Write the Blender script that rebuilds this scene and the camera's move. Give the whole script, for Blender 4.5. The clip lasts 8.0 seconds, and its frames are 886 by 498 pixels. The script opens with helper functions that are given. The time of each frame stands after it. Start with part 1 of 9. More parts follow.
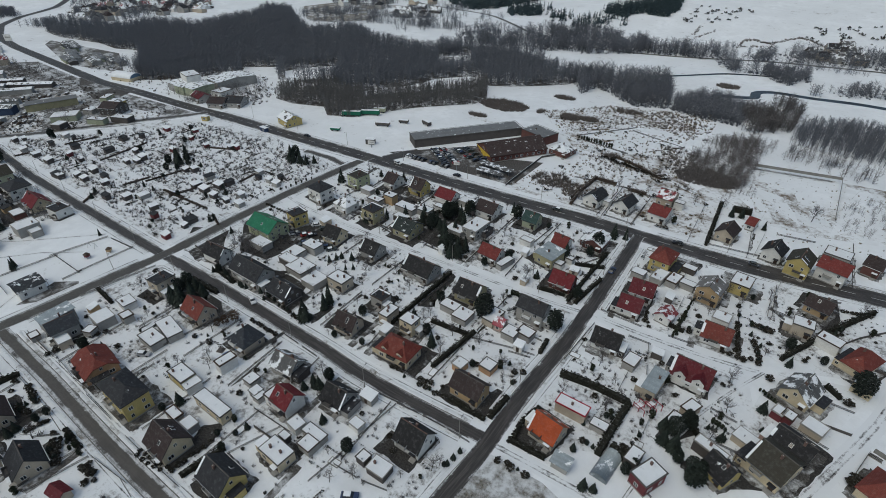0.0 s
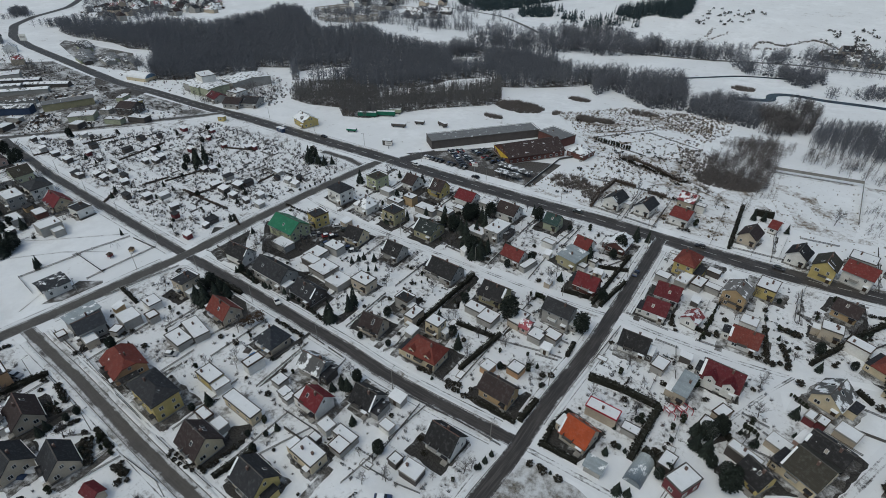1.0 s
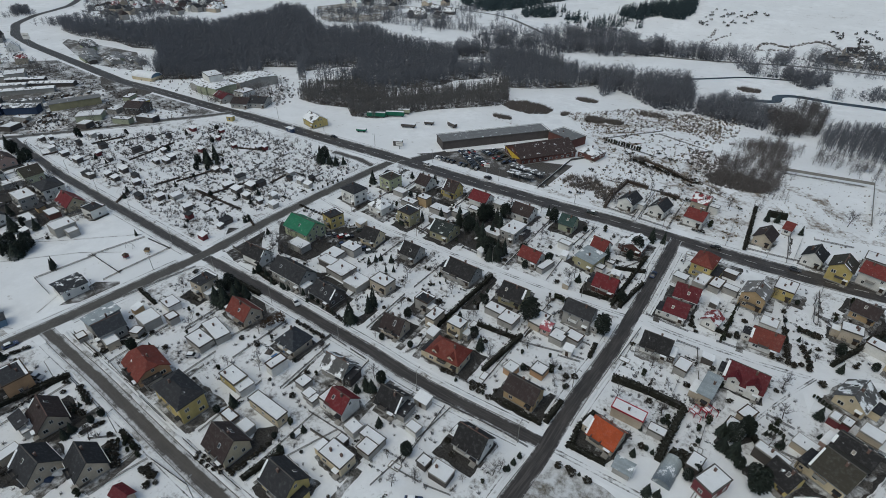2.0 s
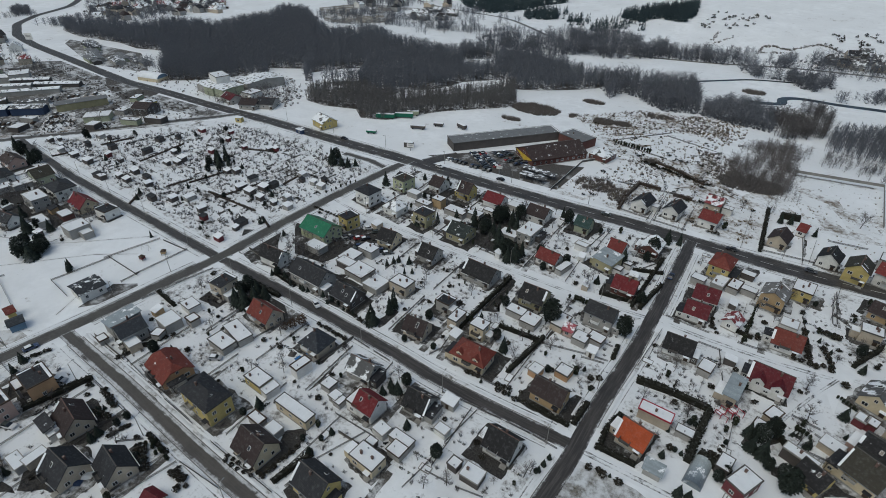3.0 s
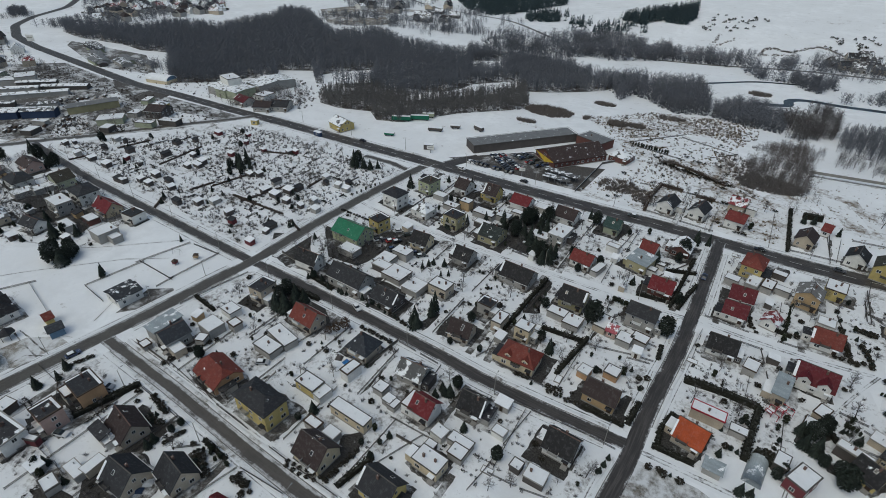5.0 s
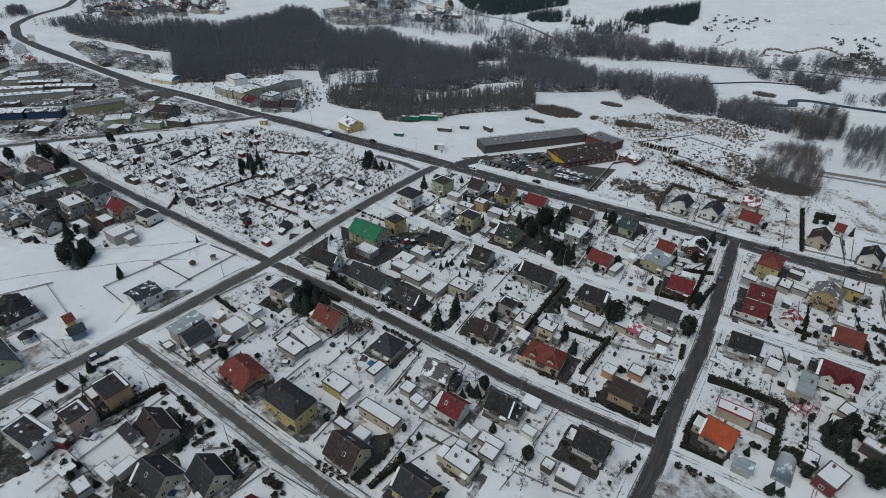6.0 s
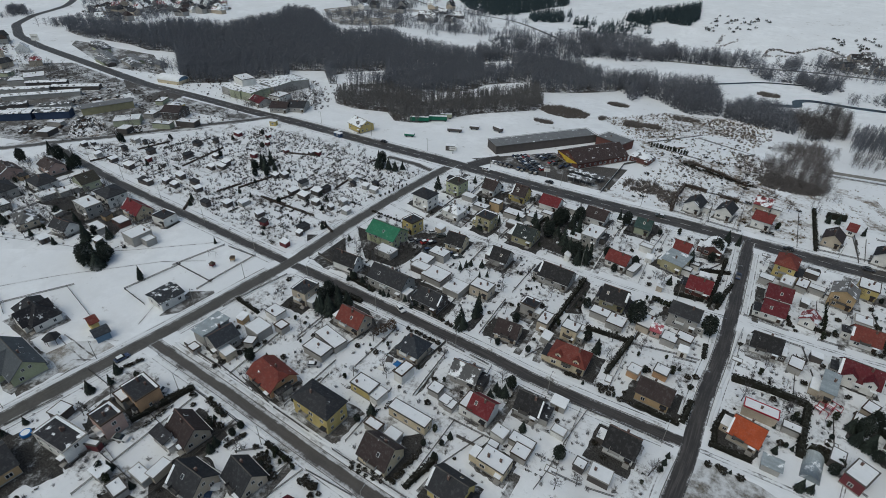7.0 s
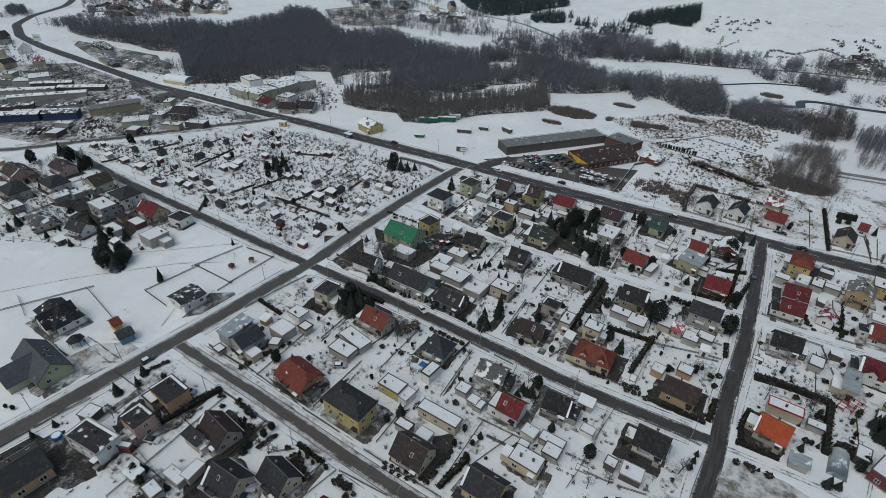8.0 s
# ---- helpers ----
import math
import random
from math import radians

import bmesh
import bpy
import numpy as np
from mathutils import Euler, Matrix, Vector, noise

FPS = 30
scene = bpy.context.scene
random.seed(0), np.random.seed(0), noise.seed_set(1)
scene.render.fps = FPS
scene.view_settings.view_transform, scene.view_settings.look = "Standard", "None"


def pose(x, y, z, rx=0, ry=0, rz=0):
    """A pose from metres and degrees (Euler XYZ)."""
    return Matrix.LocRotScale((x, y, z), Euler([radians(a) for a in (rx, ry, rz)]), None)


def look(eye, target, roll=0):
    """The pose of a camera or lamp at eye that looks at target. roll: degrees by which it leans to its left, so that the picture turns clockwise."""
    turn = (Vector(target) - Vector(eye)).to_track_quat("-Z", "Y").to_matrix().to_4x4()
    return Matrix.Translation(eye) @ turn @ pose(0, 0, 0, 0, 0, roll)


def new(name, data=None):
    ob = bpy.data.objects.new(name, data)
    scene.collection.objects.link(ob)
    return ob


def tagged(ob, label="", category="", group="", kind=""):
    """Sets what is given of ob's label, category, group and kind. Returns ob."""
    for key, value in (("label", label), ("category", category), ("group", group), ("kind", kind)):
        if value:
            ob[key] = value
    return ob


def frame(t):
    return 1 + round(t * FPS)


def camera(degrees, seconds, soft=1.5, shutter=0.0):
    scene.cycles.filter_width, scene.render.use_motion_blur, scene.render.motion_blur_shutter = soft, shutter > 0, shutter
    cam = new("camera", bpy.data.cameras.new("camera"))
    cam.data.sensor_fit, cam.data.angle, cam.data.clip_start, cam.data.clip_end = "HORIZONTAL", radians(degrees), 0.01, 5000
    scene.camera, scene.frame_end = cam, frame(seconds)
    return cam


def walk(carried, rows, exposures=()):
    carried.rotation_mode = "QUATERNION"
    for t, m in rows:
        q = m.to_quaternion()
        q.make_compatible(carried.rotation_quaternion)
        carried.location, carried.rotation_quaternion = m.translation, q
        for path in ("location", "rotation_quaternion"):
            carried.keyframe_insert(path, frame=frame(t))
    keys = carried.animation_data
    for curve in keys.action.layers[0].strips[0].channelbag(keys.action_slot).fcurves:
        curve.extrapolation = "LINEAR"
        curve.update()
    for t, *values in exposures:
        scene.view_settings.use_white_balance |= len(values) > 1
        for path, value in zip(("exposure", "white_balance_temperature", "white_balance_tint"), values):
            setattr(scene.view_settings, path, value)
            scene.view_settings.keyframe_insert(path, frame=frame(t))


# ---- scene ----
cam = camera(81.2, 8.0, soft=0.9)
PATH = [
    (0, (188.412, -77.87, 115.723), (187.503, -76.482, 114.606), -0.0),
    (0.5, (185.264, -79.507, 115.836), (184.345, -78.125, 114.719), 0.0),
    (1, (182.024, -81.536, 115.781), (181.103, -80.154, 114.667), 0.1),
    (1.5, (178.741, -83.505, 115.955), (177.824, -82.12, 114.84), 0.2),
    (3, (168.043, -90.335, 116.265), (167.145, -88.935, 115.154), 0.7),
    (3.5, (164.597, -92.518, 116.234), (163.705, -91.113, 115.126), 0.7),
    (4, (160.764, -95.0, 116.519), (159.882, -93.588, 115.41), 0.9),
    (4.5, (157.069, -97.472, 116.652), (156.195, -96.054, 115.544), 1.0),
    (6, (145.782, -104.634, 116.888), (144.932, -103.201, 115.781), 1.3),
    (6.5, (141.956, -107.067, 117.239), (141.114, -105.632, 116.13), 1.4),
    (7, (138.104, -109.726, 117.489), (137.269, -108.285, 116.381), 1.5),
    (7.5, (134.245, -112.297, 117.854), (133.419, -110.851, 116.746), 1.6),
    (8, (130.445, -114.928, 118.036), (129.627, -113.478, 116.929), 1.7),
]
walk(cam, [(t, look(eye, target, roll)) for t, eye, target, roll in PATH], exposures=[(0.0, -0.53, 6250, -1.0), (8.0, -0.53, 6250, -1.0)])

# world: overcast winter day
world = bpy.data.worlds.new("overcast_sky")
scene.world = world
world.use_nodes = True
wn = world.node_tree
sky = wn.nodes.new("ShaderNodeTexSky")
sky.sky_type = "NISHITA"
sky.sun_disc = False
sky.sun_elevation = radians(60)
sky.sun_rotation = radians(200)
sky.air_density = 1.0
sky.dust_density = 4.5
sky.ozone_density = 1.0
wn.nodes["Background"].inputs["Strength"].default_value = 0.15
wn.links.new(sky.outputs[0], wn.nodes["Background"].inputs["Color"])
sun_data = bpy.data.lights.new("sun", "SUN")
sun_data.energy = 0.5
sun_data.angle = radians(80)
sun_data.color = (1.0, 0.99, 0.97)
sun = new("sun", sun_data)
sun.matrix_world = look((-30, -40, 100), (0, 0, 0))

# ------------------------------------------------------------ materials
SNOW = (0.83, 0.85, 0.87)
MATS = {}


def nodes_of(name, rough=0.8, metal=0.0, spec=0.3):
    m = bpy.data.materials.new(name)
    m.use_nodes = True
    t = m.node_tree
    b = t.nodes["Principled BSDF"]
    b.inputs["Roughness"].default_value = rough
    b.inputs["Metallic"].default_value = metal
    b.inputs["Specular IOR Level"].default_value = spec
    return m, t, b


def coords(t, spread=True, uv=False):
    """Texture places in metres; shifted for each object so that repeats differ."""
    c = t.nodes.new("ShaderNodeTexCoord")
    out = c.outputs["UV" if uv else "Object"]
    if not spread:
        return out
    info = t.nodes.new("ShaderNodeObjectInfo")
    mul = t.nodes.new("ShaderNodeMath")
    mul.operation = "MULTIPLY"
    mul.inputs[1].default_value = 173.0
    t.links.new(info.outputs["Random"], mul.inputs[0])
    add = t.nodes.new("ShaderNodeVectorMath")
    t.links.new(out, add.inputs[0])
    t.links.new(mul.outputs[0], add.inputs[1])
    return add.outputs[0]


def noise_at(t, place, scale, detail=4.0, rough=0.6):
    n = t.nodes.new("ShaderNodeTexNoise")
    n.inputs["Scale"].default_value = scale
    n.inputs["Detail"].default_value = detail
    n.inputs["Roughness"].default_value = rough
    t.links.new(place, n.inputs["Vector"])
    return n.outputs["Fac"]


def ramp(t, fac, lo, hi, to0=0.0, to1=1.0):
    n = t.nodes.new("ShaderNodeMapRange")
    n.interpolation_type = "SMOOTHSTEP"
    for key, v in (("From Min", lo), ("From Max", hi), ("To Min", to0), ("To Max", to1)):
        n.inputs[key].default_value = v
    t.links.new(fac, n.inputs["Value"])
    return n.outputs["Result"]


def mixc(t, fac, a, b):
    n = t.nodes.new("ShaderNodeMix")
    n.data_type = "RGBA"
    if isinstance(fac, float):
        n.inputs[0].default_value = fac
    else:
        t.links.new(fac, n.inputs[0])
    for k, v in ((6, a), (7, b)):
        if isinstance(v, tuple):
            n.inputs[k].default_value = (*v, 1)
        else:
            t.links.new(v, n.inputs[k])
    return n.outputs[2]


def op(t, kind, a, b=0.0):
    n = t.nodes.new("ShaderNodeMath")
    n.operation = kind
    for k, v in ((0, a), (1, b)):
        if isinstance(v, (int, float)):
            n.inputs[k].default_value = v
        else:
            t.links.new(v, n.inputs[k])
    return n.outputs[0]


def bumped(t, b, height, strength=0.4, far=0.05):
    n = t.nodes.new("ShaderNodeBump")
    n.inputs["Strength"].default_value = strength
    n.inputs["Distance"].default_value = far
    t.links.new(height, n.inputs["Height"])
    t.links.new(n.outputs[0], b.inputs["Normal"])


def dark(c, k):
    return tuple(v * k for v in c)


def plain(name, c, rough=0.8, metal=0.0, vary=0.25, scale=1.2, bump=0.2):
    """Paint, render, wood or metal: a base colour with stains and grain at two scales."""
    if name in MATS:
        return MATS[name]
    m, t, b = nodes_of(name, rough, metal)
    p = coords(t)
    big, small = noise_at(t, p, scale * 0.4), noise_at(t, p, scale * 6)
    f = op(t, "ADD", op(t, "MULTIPLY", big, 0.6), op(t, "MULTIPLY", small, 0.4))
    t.links.new(mixc(t, ramp(t, f, 0.3, 0.7), dark(c, 1 - vary), tuple(min(1, v * (1 + vary)) for v in c)), b.inputs["Base Color"])
    bumped(t, b, small, bump, 0.03)
    MATS[name] = m
    return m


def roofing(name, c, cover, rough=0.65, metal=0.0, pitch=3.2):
    """Tiles or sheet with courses, weathering and lying snow over part of it."""
    if name in MATS:
        return MATS[name]
    m, t, b = nodes_of(name, rough, metal)
    p = coords(t)
    big, small = noise_at(t, p, 0.35, 3), noise_at(t, p, 3.0, 4)
    tile = mixc(t, ramp(t, small, 0.3, 0.7), dark(c, 0.82), tuple(min(1, v * 1.15) for v in c))
    tile = mixc(t, ramp(t, big, 0.35, 0.7), tile, dark(c, 0.8))
    edge = op(t, "ADD", op(t, "MULTIPLY", noise_at(t, p, 0.42, 5, 0.55), 0.8), op(t, "MULTIPLY", small, 0.2))
    lying = ramp(t, edge, cover - 0.02, cover + 0.045)
    stain = ramp(t, noise_at(t, p, 1.1, 5, 0.7), 0.48, 0.72)
    w = t.nodes.new("ShaderNodeTexWave")
    w.bands_direction = "Z"
    w.inputs["Scale"].default_value = pitch * 0.5
    w.inputs["Distortion"].default_value = 0.3
    t.links.new(coords(t, False), w.inputs["Vector"])
    tile = mixc(t, op(t, "MULTIPLY", w.outputs["Fac"], 0.3), tile, dark(c, 0.55))
    frosted = mixc(t, op(t, "MULTIPLY", stain, 0.045), tile, SNOW)
    t.links.new(mixc(t, lying, frosted, dark(SNOW, 0.95)), b.inputs["Base Color"])
    bumped(t, b, w.outputs["Fac"], 0.35, 0.05)
    MATS[name] = m
    return m


def snow_ground(name, cover, soil=(0.14, 0.115, 0.085), blot=0.11, fine=0.55, tint=1.0):
    """Thin snow with soil and dead grass showing through in blots."""
    m, t, b = nodes_of(name, 0.9, spec=0.2)
    p = coords(t, False)
    wide, blots, grain = noise_at(t, p, blot * 0.25, 3), noise_at(t, p, blot, 5, 0.65), noise_at(t, p, fine, 5, 0.7)
    f = op(t, "ADD", op(t, "MULTIPLY", wide, 0.3), op(t, "ADD", op(t, "MULTIPLY", blots, 0.35), op(t, "MULTIPLY", grain, 0.35)))
    bare = ramp(t, f, cover, cover + 0.14)
    snow = mixc(t, ramp(t, blots, 0.3, 0.7), dark(SNOW, 0.84 * tint), dark(SNOW, tint))
    snow = mixc(t, ramp(t, wide, 0.35, 0.65), snow, dark(SNOW, 0.86 * tint))
    earth = mixc(t, ramp(t, noise_at(t, p, 2.3, 4), 0.35, 0.65), dark(soil, 0.6), dark(soil, 1.5))
    t.links.new(mixc(t, bare, snow, earth), b.inputs["Base Color"])
    bumped(t, b, grain, 0.6, 0.15)
    MATS[name] = m
    return m


def road_surface(name, clear, slush, tracks=0.0, tone=(1.0, 1.0, 1.0)):
    """Wet asphalt with slush at the verges; UV: across 0..1, along in metres."""
    m, t, b = nodes_of(name, 0.55, spec=0.4)
    uv = t.nodes.new("ShaderNodeTexCoord").outputs["UV"]
    s = t.nodes.new("ShaderNodeSeparateXYZ")
    t.links.new(uv, s.inputs[0])
    p = coords(t, False)
    off = op(t, "MULTIPLY", op(t, "ABSOLUTE", op(t, "SUBTRACT", s.outputs[0], 0.5)), 2.0)
    n1, n2 = noise_at(t, p, 0.16, 5, 0.65), noise_at(t, p, 1.3, 5, 0.7)
    tar = mixc(t, ramp(t, n2, 0.3, 0.7), (0.028, 0.0255, 0.0245), (0.043, 0.039, 0.037))
    tar = mixc(t, ramp(t, n1, 0.4, 0.7), tar, (0.054, 0.0485, 0.045))
    long = t.nodes.new("ShaderNodeVectorMath")
    long.operation = "MULTIPLY"
    long.inputs[1].default_value = (9.0, 0.09, 1.0)
    t.links.new(uv, long.inputs[0])
    n3 = noise_at(t, long.outputs[0], 1.0, 4, 0.6)
    tar = mixc(t, ramp(t, n3, 0.42, 0.68), tar, (0.08, 0.072, 0.067))
    f = op(t, "ADD", op(t, "MULTIPLY", op(t, "SUBTRACT", n3, 0.5), 0.5), op(t, "MULTIPLY", op(t, "SUBTRACT", off, clear), 0.75))
    f = op(t, "ADD", f, op(t, "ADD", op(t, "MULTIPLY", op(t, "SUBTRACT", n1, 0.5), 0.9), op(t, "MULTIPLY", op(t, "SUBTRACT", n2, 0.5), 0.7)))
    if tracks:
        wav = op(t, "COSINE", op(t, "MULTIPLY", off, 9.4))
        f = op(t, "ADD", f, op(t, "MULTIPLY", wav, tracks))
    if tone != (1.0, 1.0, 1.0):
        tar = mixc(t, ramp(t, n1, 0.3, 0.75, 0.45, 0.9), tar, tuple(0.085 * v for v in tone))
    lying = ramp(t, f, -0.05, 0.26)
    lying = op(t, "MULTIPLY", lying, slush)
    t.links.new(mixc(t, lying, tar, dark(SNOW, 0.88)), b.inputs["Base Color"])
    t.links.new(ramp(t, n2, 0.3, 0.7, 0.4, 0.75), b.inputs["Roughness"])
    bumped(t, b, n2, 0.4, 0.03)
    MATS[name] = m
    return m


def foliage(name, c, frost=0.15):
    m, t, b = nodes_of(name, 0.85, spec=0.15)
    p = coords(t)
    geo = t.nodes.new("ShaderNodeNewGeometry")
    info = t.nodes.new("ShaderNodeObjectInfo")
    leaf = mixc(t, geo.outputs["Random Per Island"], dark(c, 0.55), dark(c, 1.5))
    leaf = mixc(t, op(t, "MULTIPLY", info.outputs["Random"], 0.5), leaf, dark(c, 0.6))
    s = t.nodes.new("ShaderNodeSeparateXYZ")
    t.links.new(geo.outputs["Normal"], s.inputs[0])
    f = op(t, "MULTIPLY", ramp(t, s.outputs[2], 0.75, 0.98), ramp(t, noise_at(t, p, 1.4), 0.56 - frost, 0.66))
    t.links.new(mixc(t, op(t, "MULTIPLY", f, min(1.0, frost * 3)), leaf, SNOW), b.inputs["Base Color"])
    MATS[name] = m
    return m


def bark(name, c):
    m, t, b = nodes_of(name, 0.9, spec=0.1)
    geo = t.nodes.new("ShaderNodeNewGeometry")
    n = noise_at(t, coords(t), 2.0)
    a = mixc(t, geo.outputs["Random Per Island"], dark(c, 0.7), dark(c, 1.35))
    t.links.new(mixc(t, ramp(t, n, 0.3, 0.7), a, dark(c, 0.7)), b.inputs["Base Color"])
    MATS[name] = m
    return m


def car_paint():
    m, t, b = nodes_of("car_paint", 0.3, spec=0.5)
    info = t.nodes.new("ShaderNodeObjectInfo")
    r = t.nodes.new("ShaderNodeValToRGB")
    r.color_ramp.interpolation = "CONSTANT"
    e = r.color_ramp.elements
    e[0].color = (0.02, 0.02, 0.025, 1)
    e[1].position, e[1].color = 0.25, (0.32, 0.33, 0.35, 1)
    for at, c in ((0.36, (0.06, 0.065, 0.08)), (0.58, (0.03, 0.05, 0.11)), (0.7, (0.3, 0.03, 0.03)), (0.75, (0.6, 0.6, 0.6)), (0.83, (0.05, 0.06, 0.06))):
        k = e.new(at)
        k.color = (*c, 1)
    t.links.new(info.outputs["Random"], r.inputs[0])
    t.links.new(mixc(t, ramp(t, noise_at(t, coords(t), 1.2), 0.62, 0.72), r.outputs[0], dark(SNOW, 0.8)), b.inputs["Base Color"])
    return m


ROOFS = {
    "brick": ((0.165, 0.036, 0.025), 0.685, "brick-red tiled"),
    "red": ((0.16, 0.026, 0.022), 0.685, "red tiled"),
    "crimson": ((0.145, 0.013, 0.018), 0.685, "crimson sheet-metal"),
    "maroon": ((0.105, 0.01, 0.016), 0.685, "wine-red tiled"),
    "orange": ((0.36, 0.065, 0.018), 0.685, "bright orange tiled"),
    "brown": ((0.036, 0.0235, 0.0225), 0.685, "dark brown tiled"),
    "dark": ((0.025, 0.026, 0.03), 0.685, "charcoal tiled"),
    "black": ((0.014, 0.0135, 0.015), 0.685, "black tiled"),
    "slateg": ((0.075, 0.085, 0.095), 0.66, "blue-grey tiled"),
    "slate": ((0.032, 0.037, 0.046), 0.685, "slate-grey tiled"),
    "grey": ((0.17, 0.165, 0.16), 0.57, "grey felt"),
    "olive": ((0.04, 0.036, 0.026), 0.685, "olive-brown tiled"),
    "green": ((0.01, 0.15, 0.072), 0.685, "bright green sheet-metal"),
    "teal": ((0.024, 0.055, 0.05), 0.685, "bottle-green"),
    "teald": ((0.02, 0.028, 0.026), 0.60, "dark green"),
    "pink": ((0.35, 0.08, 0.10), 0.50, "pink-red"),
    "metal": ((0.30, 0.34, 0.36), 0.58, "pale grey sheet-metal"),
    "brownsn": ((0.05, 0.033, 0.03), 0.61, "dark brown snow-patched"),
    "snowy": ((0.09, 0.085, 0.08), 0.43, "mostly snow-covered"),
    "blacksn": ((0.016, 0.016, 0.02), 0.61, "black snow-streaked"),
    "darksn": ((0.028, 0.028, 0.032), 0.60, "charcoal snow-streaked"),
    "darkp": ((0.03, 0.034, 0.04), 0.57, "dark snow-streaked"),
    "redsn": ((0.22, 0.04, 0.045), 0.50, "red half snow-covered"),
    "greysn": ((0.1, 0.1, 0.1), 0.52, "grey snow-streaked"),
    "slush": ((0.17, 0.175, 0.18), 0.62, "grey slushy felt"),
    "snow": ((0.14, 0.14, 0.14), 0.3, "flat snow-covered"),
}
WALLS = {
    "cream": ((0.55, 0.47, 0.33), "cream rendered"), "yellow": ((0.46, 0.37, 0.15), "yellow rendered"),
    "white": ((0.66, 0.65, 0.62), "white rendered"), "grey": ((0.33, 0.32, 0.30), "grey rendered"),
    "orange": ((0.41, 0.26, 0.15), "orange rendered"), "beige": ((0.44, 0.38, 0.30), "beige rendered"),
    "tan": ((0.42, 0.30, 0.17), "tan rendered"), "pink": ((0.42, 0.30, 0.26), "salmon-pink rendered"),
    "olive": ((0.34, 0.31, 0.19), "olive-yellow rendered"), "sage": ((0.34, 0.36, 0.26), "sage-green rendered"),
    "lime": ((0.38, 0.40, 0.26), "pale green rendered"), "brickw": ((0.12, 0.055, 0.047), "brick"),
    "dark": ((0.09, 0.08, 0.075), "dark boarded"), "maroon": ((0.13, 0.035, 0.04), "dark red boarded"),
    "blue": ((0.12, 0.19, 0.27), "light blue painted"), "greenp": ((0.02, 0.13, 0.08), "dark green painted"), "navy": ((0.035, 0.055, 0.105), "blue sheet-clad"),
}
for k, (c, cover, _) in ROOFS.items():
    roofing("roof_" + k, c, cover, 0.45 if k in ("green", "metal") else 0.7)
for k, (c, _) in WALLS.items():
    plain("wall_" + k, c, 0.85, vary=0.16, scale=0.8)
plain("snow_cap", dark(SNOW, 0.93), 0.9, vary=0.10, scale=0.7, bump=0.5)
snow_ground("snow_roof", 0.515, (0.13, 0.13, 0.125), 0.22, 0.7, 0.94)
plain("concrete", (0.30, 0.29, 0.27), 0.9)
plain("kerb_dirty", (0.17, 0.165, 0.155), 0.9)
plain("window_frame", (0.68, 0.68, 0.67), 0.5, vary=0.05)
plain("chimney_brick", (0.13, 0.085, 0.072), 0.9)
plain("door_wood", (0.06, 0.04, 0.028), 0.6)
plain("fence_dark", (0.085, 0.078, 0.072), 0.7)
plain("fence_concrete", (0.24, 0.23, 0.21), 0.9)
plain("steel", (0.25, 0.26, 0.27), 0.5, 0.6)
plain("rubber", (0.02, 0.02, 0.02), 0.8)
plain("lamp_glass", (0.6, 0.6, 0.55), 0.3)
plain("sign_yellow", (0.6, 0.42, 0.06), 0.6)
plain("blue_cloth", (0.03, 0.16, 0.42), 0.6)
plain("water_dark", (0.035, 0.04, 0.045), 0.25, vary=0.2, bump=0.05)
plain("red_trim", (0.33, 0.02, 0.04), 0.6)
MATS["car_paint"] = car_paint()
gm, gt, gb = nodes_of("window_glass", 0.08, spec=0.7)
gb.inputs["Base Color"].default_value = (0.02, 0.023, 0.027, 1)
MATS["window_glass"] = gm
snow_ground("snow_field", 0.565)
snow_ground("snow_garden", 0.508, (0.085, 0.075, 0.063), 0.12, 0.8, 0.97)
snow_ground("snow_allotment", 0.495, (0.09, 0.077, 0.062), 0.2, 1.0, 0.97)
snow_ground("snow_scrub", 0.475, (0.15, 0.12, 0.09), 0.09, 0.45, 0.97)
snow_ground("snow_trodden", 0.41, (0.20, 0.18, 0.15), 0.09, 0.3, 0.85)
snow_ground("snow_dirty", 0.50, (0.15, 0.14, 0.125), 0.2, 0.9, 0.88)
snow_ground("leaf_litter", 0.40, (0.075, 0.068, 0.062), 0.15, 0.6, 0.85)
snow_ground("mud", 0.475, (0.12, 0.108, 0.088), 0.08, 0.35, 0.8)
snow_ground("yard_slush", 0.41, (0.10, 0.095, 0.09), 0.1, 0.35, 0.78)
snow_ground("drive_slush", 0.40, (0.085, 0.08, 0.074), 0.16, 0.5, 0.86)
snow_ground("wet_paving", 0.34, (0.042, 0.04, 0.038), 0.12, 0.5, 0.8)
snow_ground("bare_soil", 0.40, (0.045, 0.041, 0.037), 0.12, 0.5, 0.9)
road_surface("asphalt_clear", 0.86, 0.8)
road_surface("asphalt_main", 0.90, 0.6)
road_surface("asphalt_slushy", 0.64, 0.7, 0.10, (1.08, 0.98, 0.86))
road_surface("asphalt_brown", 0.84, 0.6, 0.0, (1.02, 0.96, 0.84))
road_surface("lane_snow", -0.12, 0.97, 0.2)
road_surface("pavement_snow", -0.05, 0.95)
snow_ground("yard_asphalt", 0.36, (0.075, 0.07, 0.066), 0.08, 0.3, 0.8)
foliage("conifer_leaf", (0.028, 0.036, 0.030), 0.10)
foliage("thuja_leaf", (0.03, 0.036, 0.022), 0.10)
foliage("shrub_leaf", (0.04, 0.036, 0.028), 0.14)
foliage("hedge_leaf", (0.026, 0.026, 0.02), 0.03)
foliage("brown_scrub", (0.085, 0.066, 0.055), 0.12)
foliage("dry_grass", (0.17, 0.125, 0.07), 0.15)
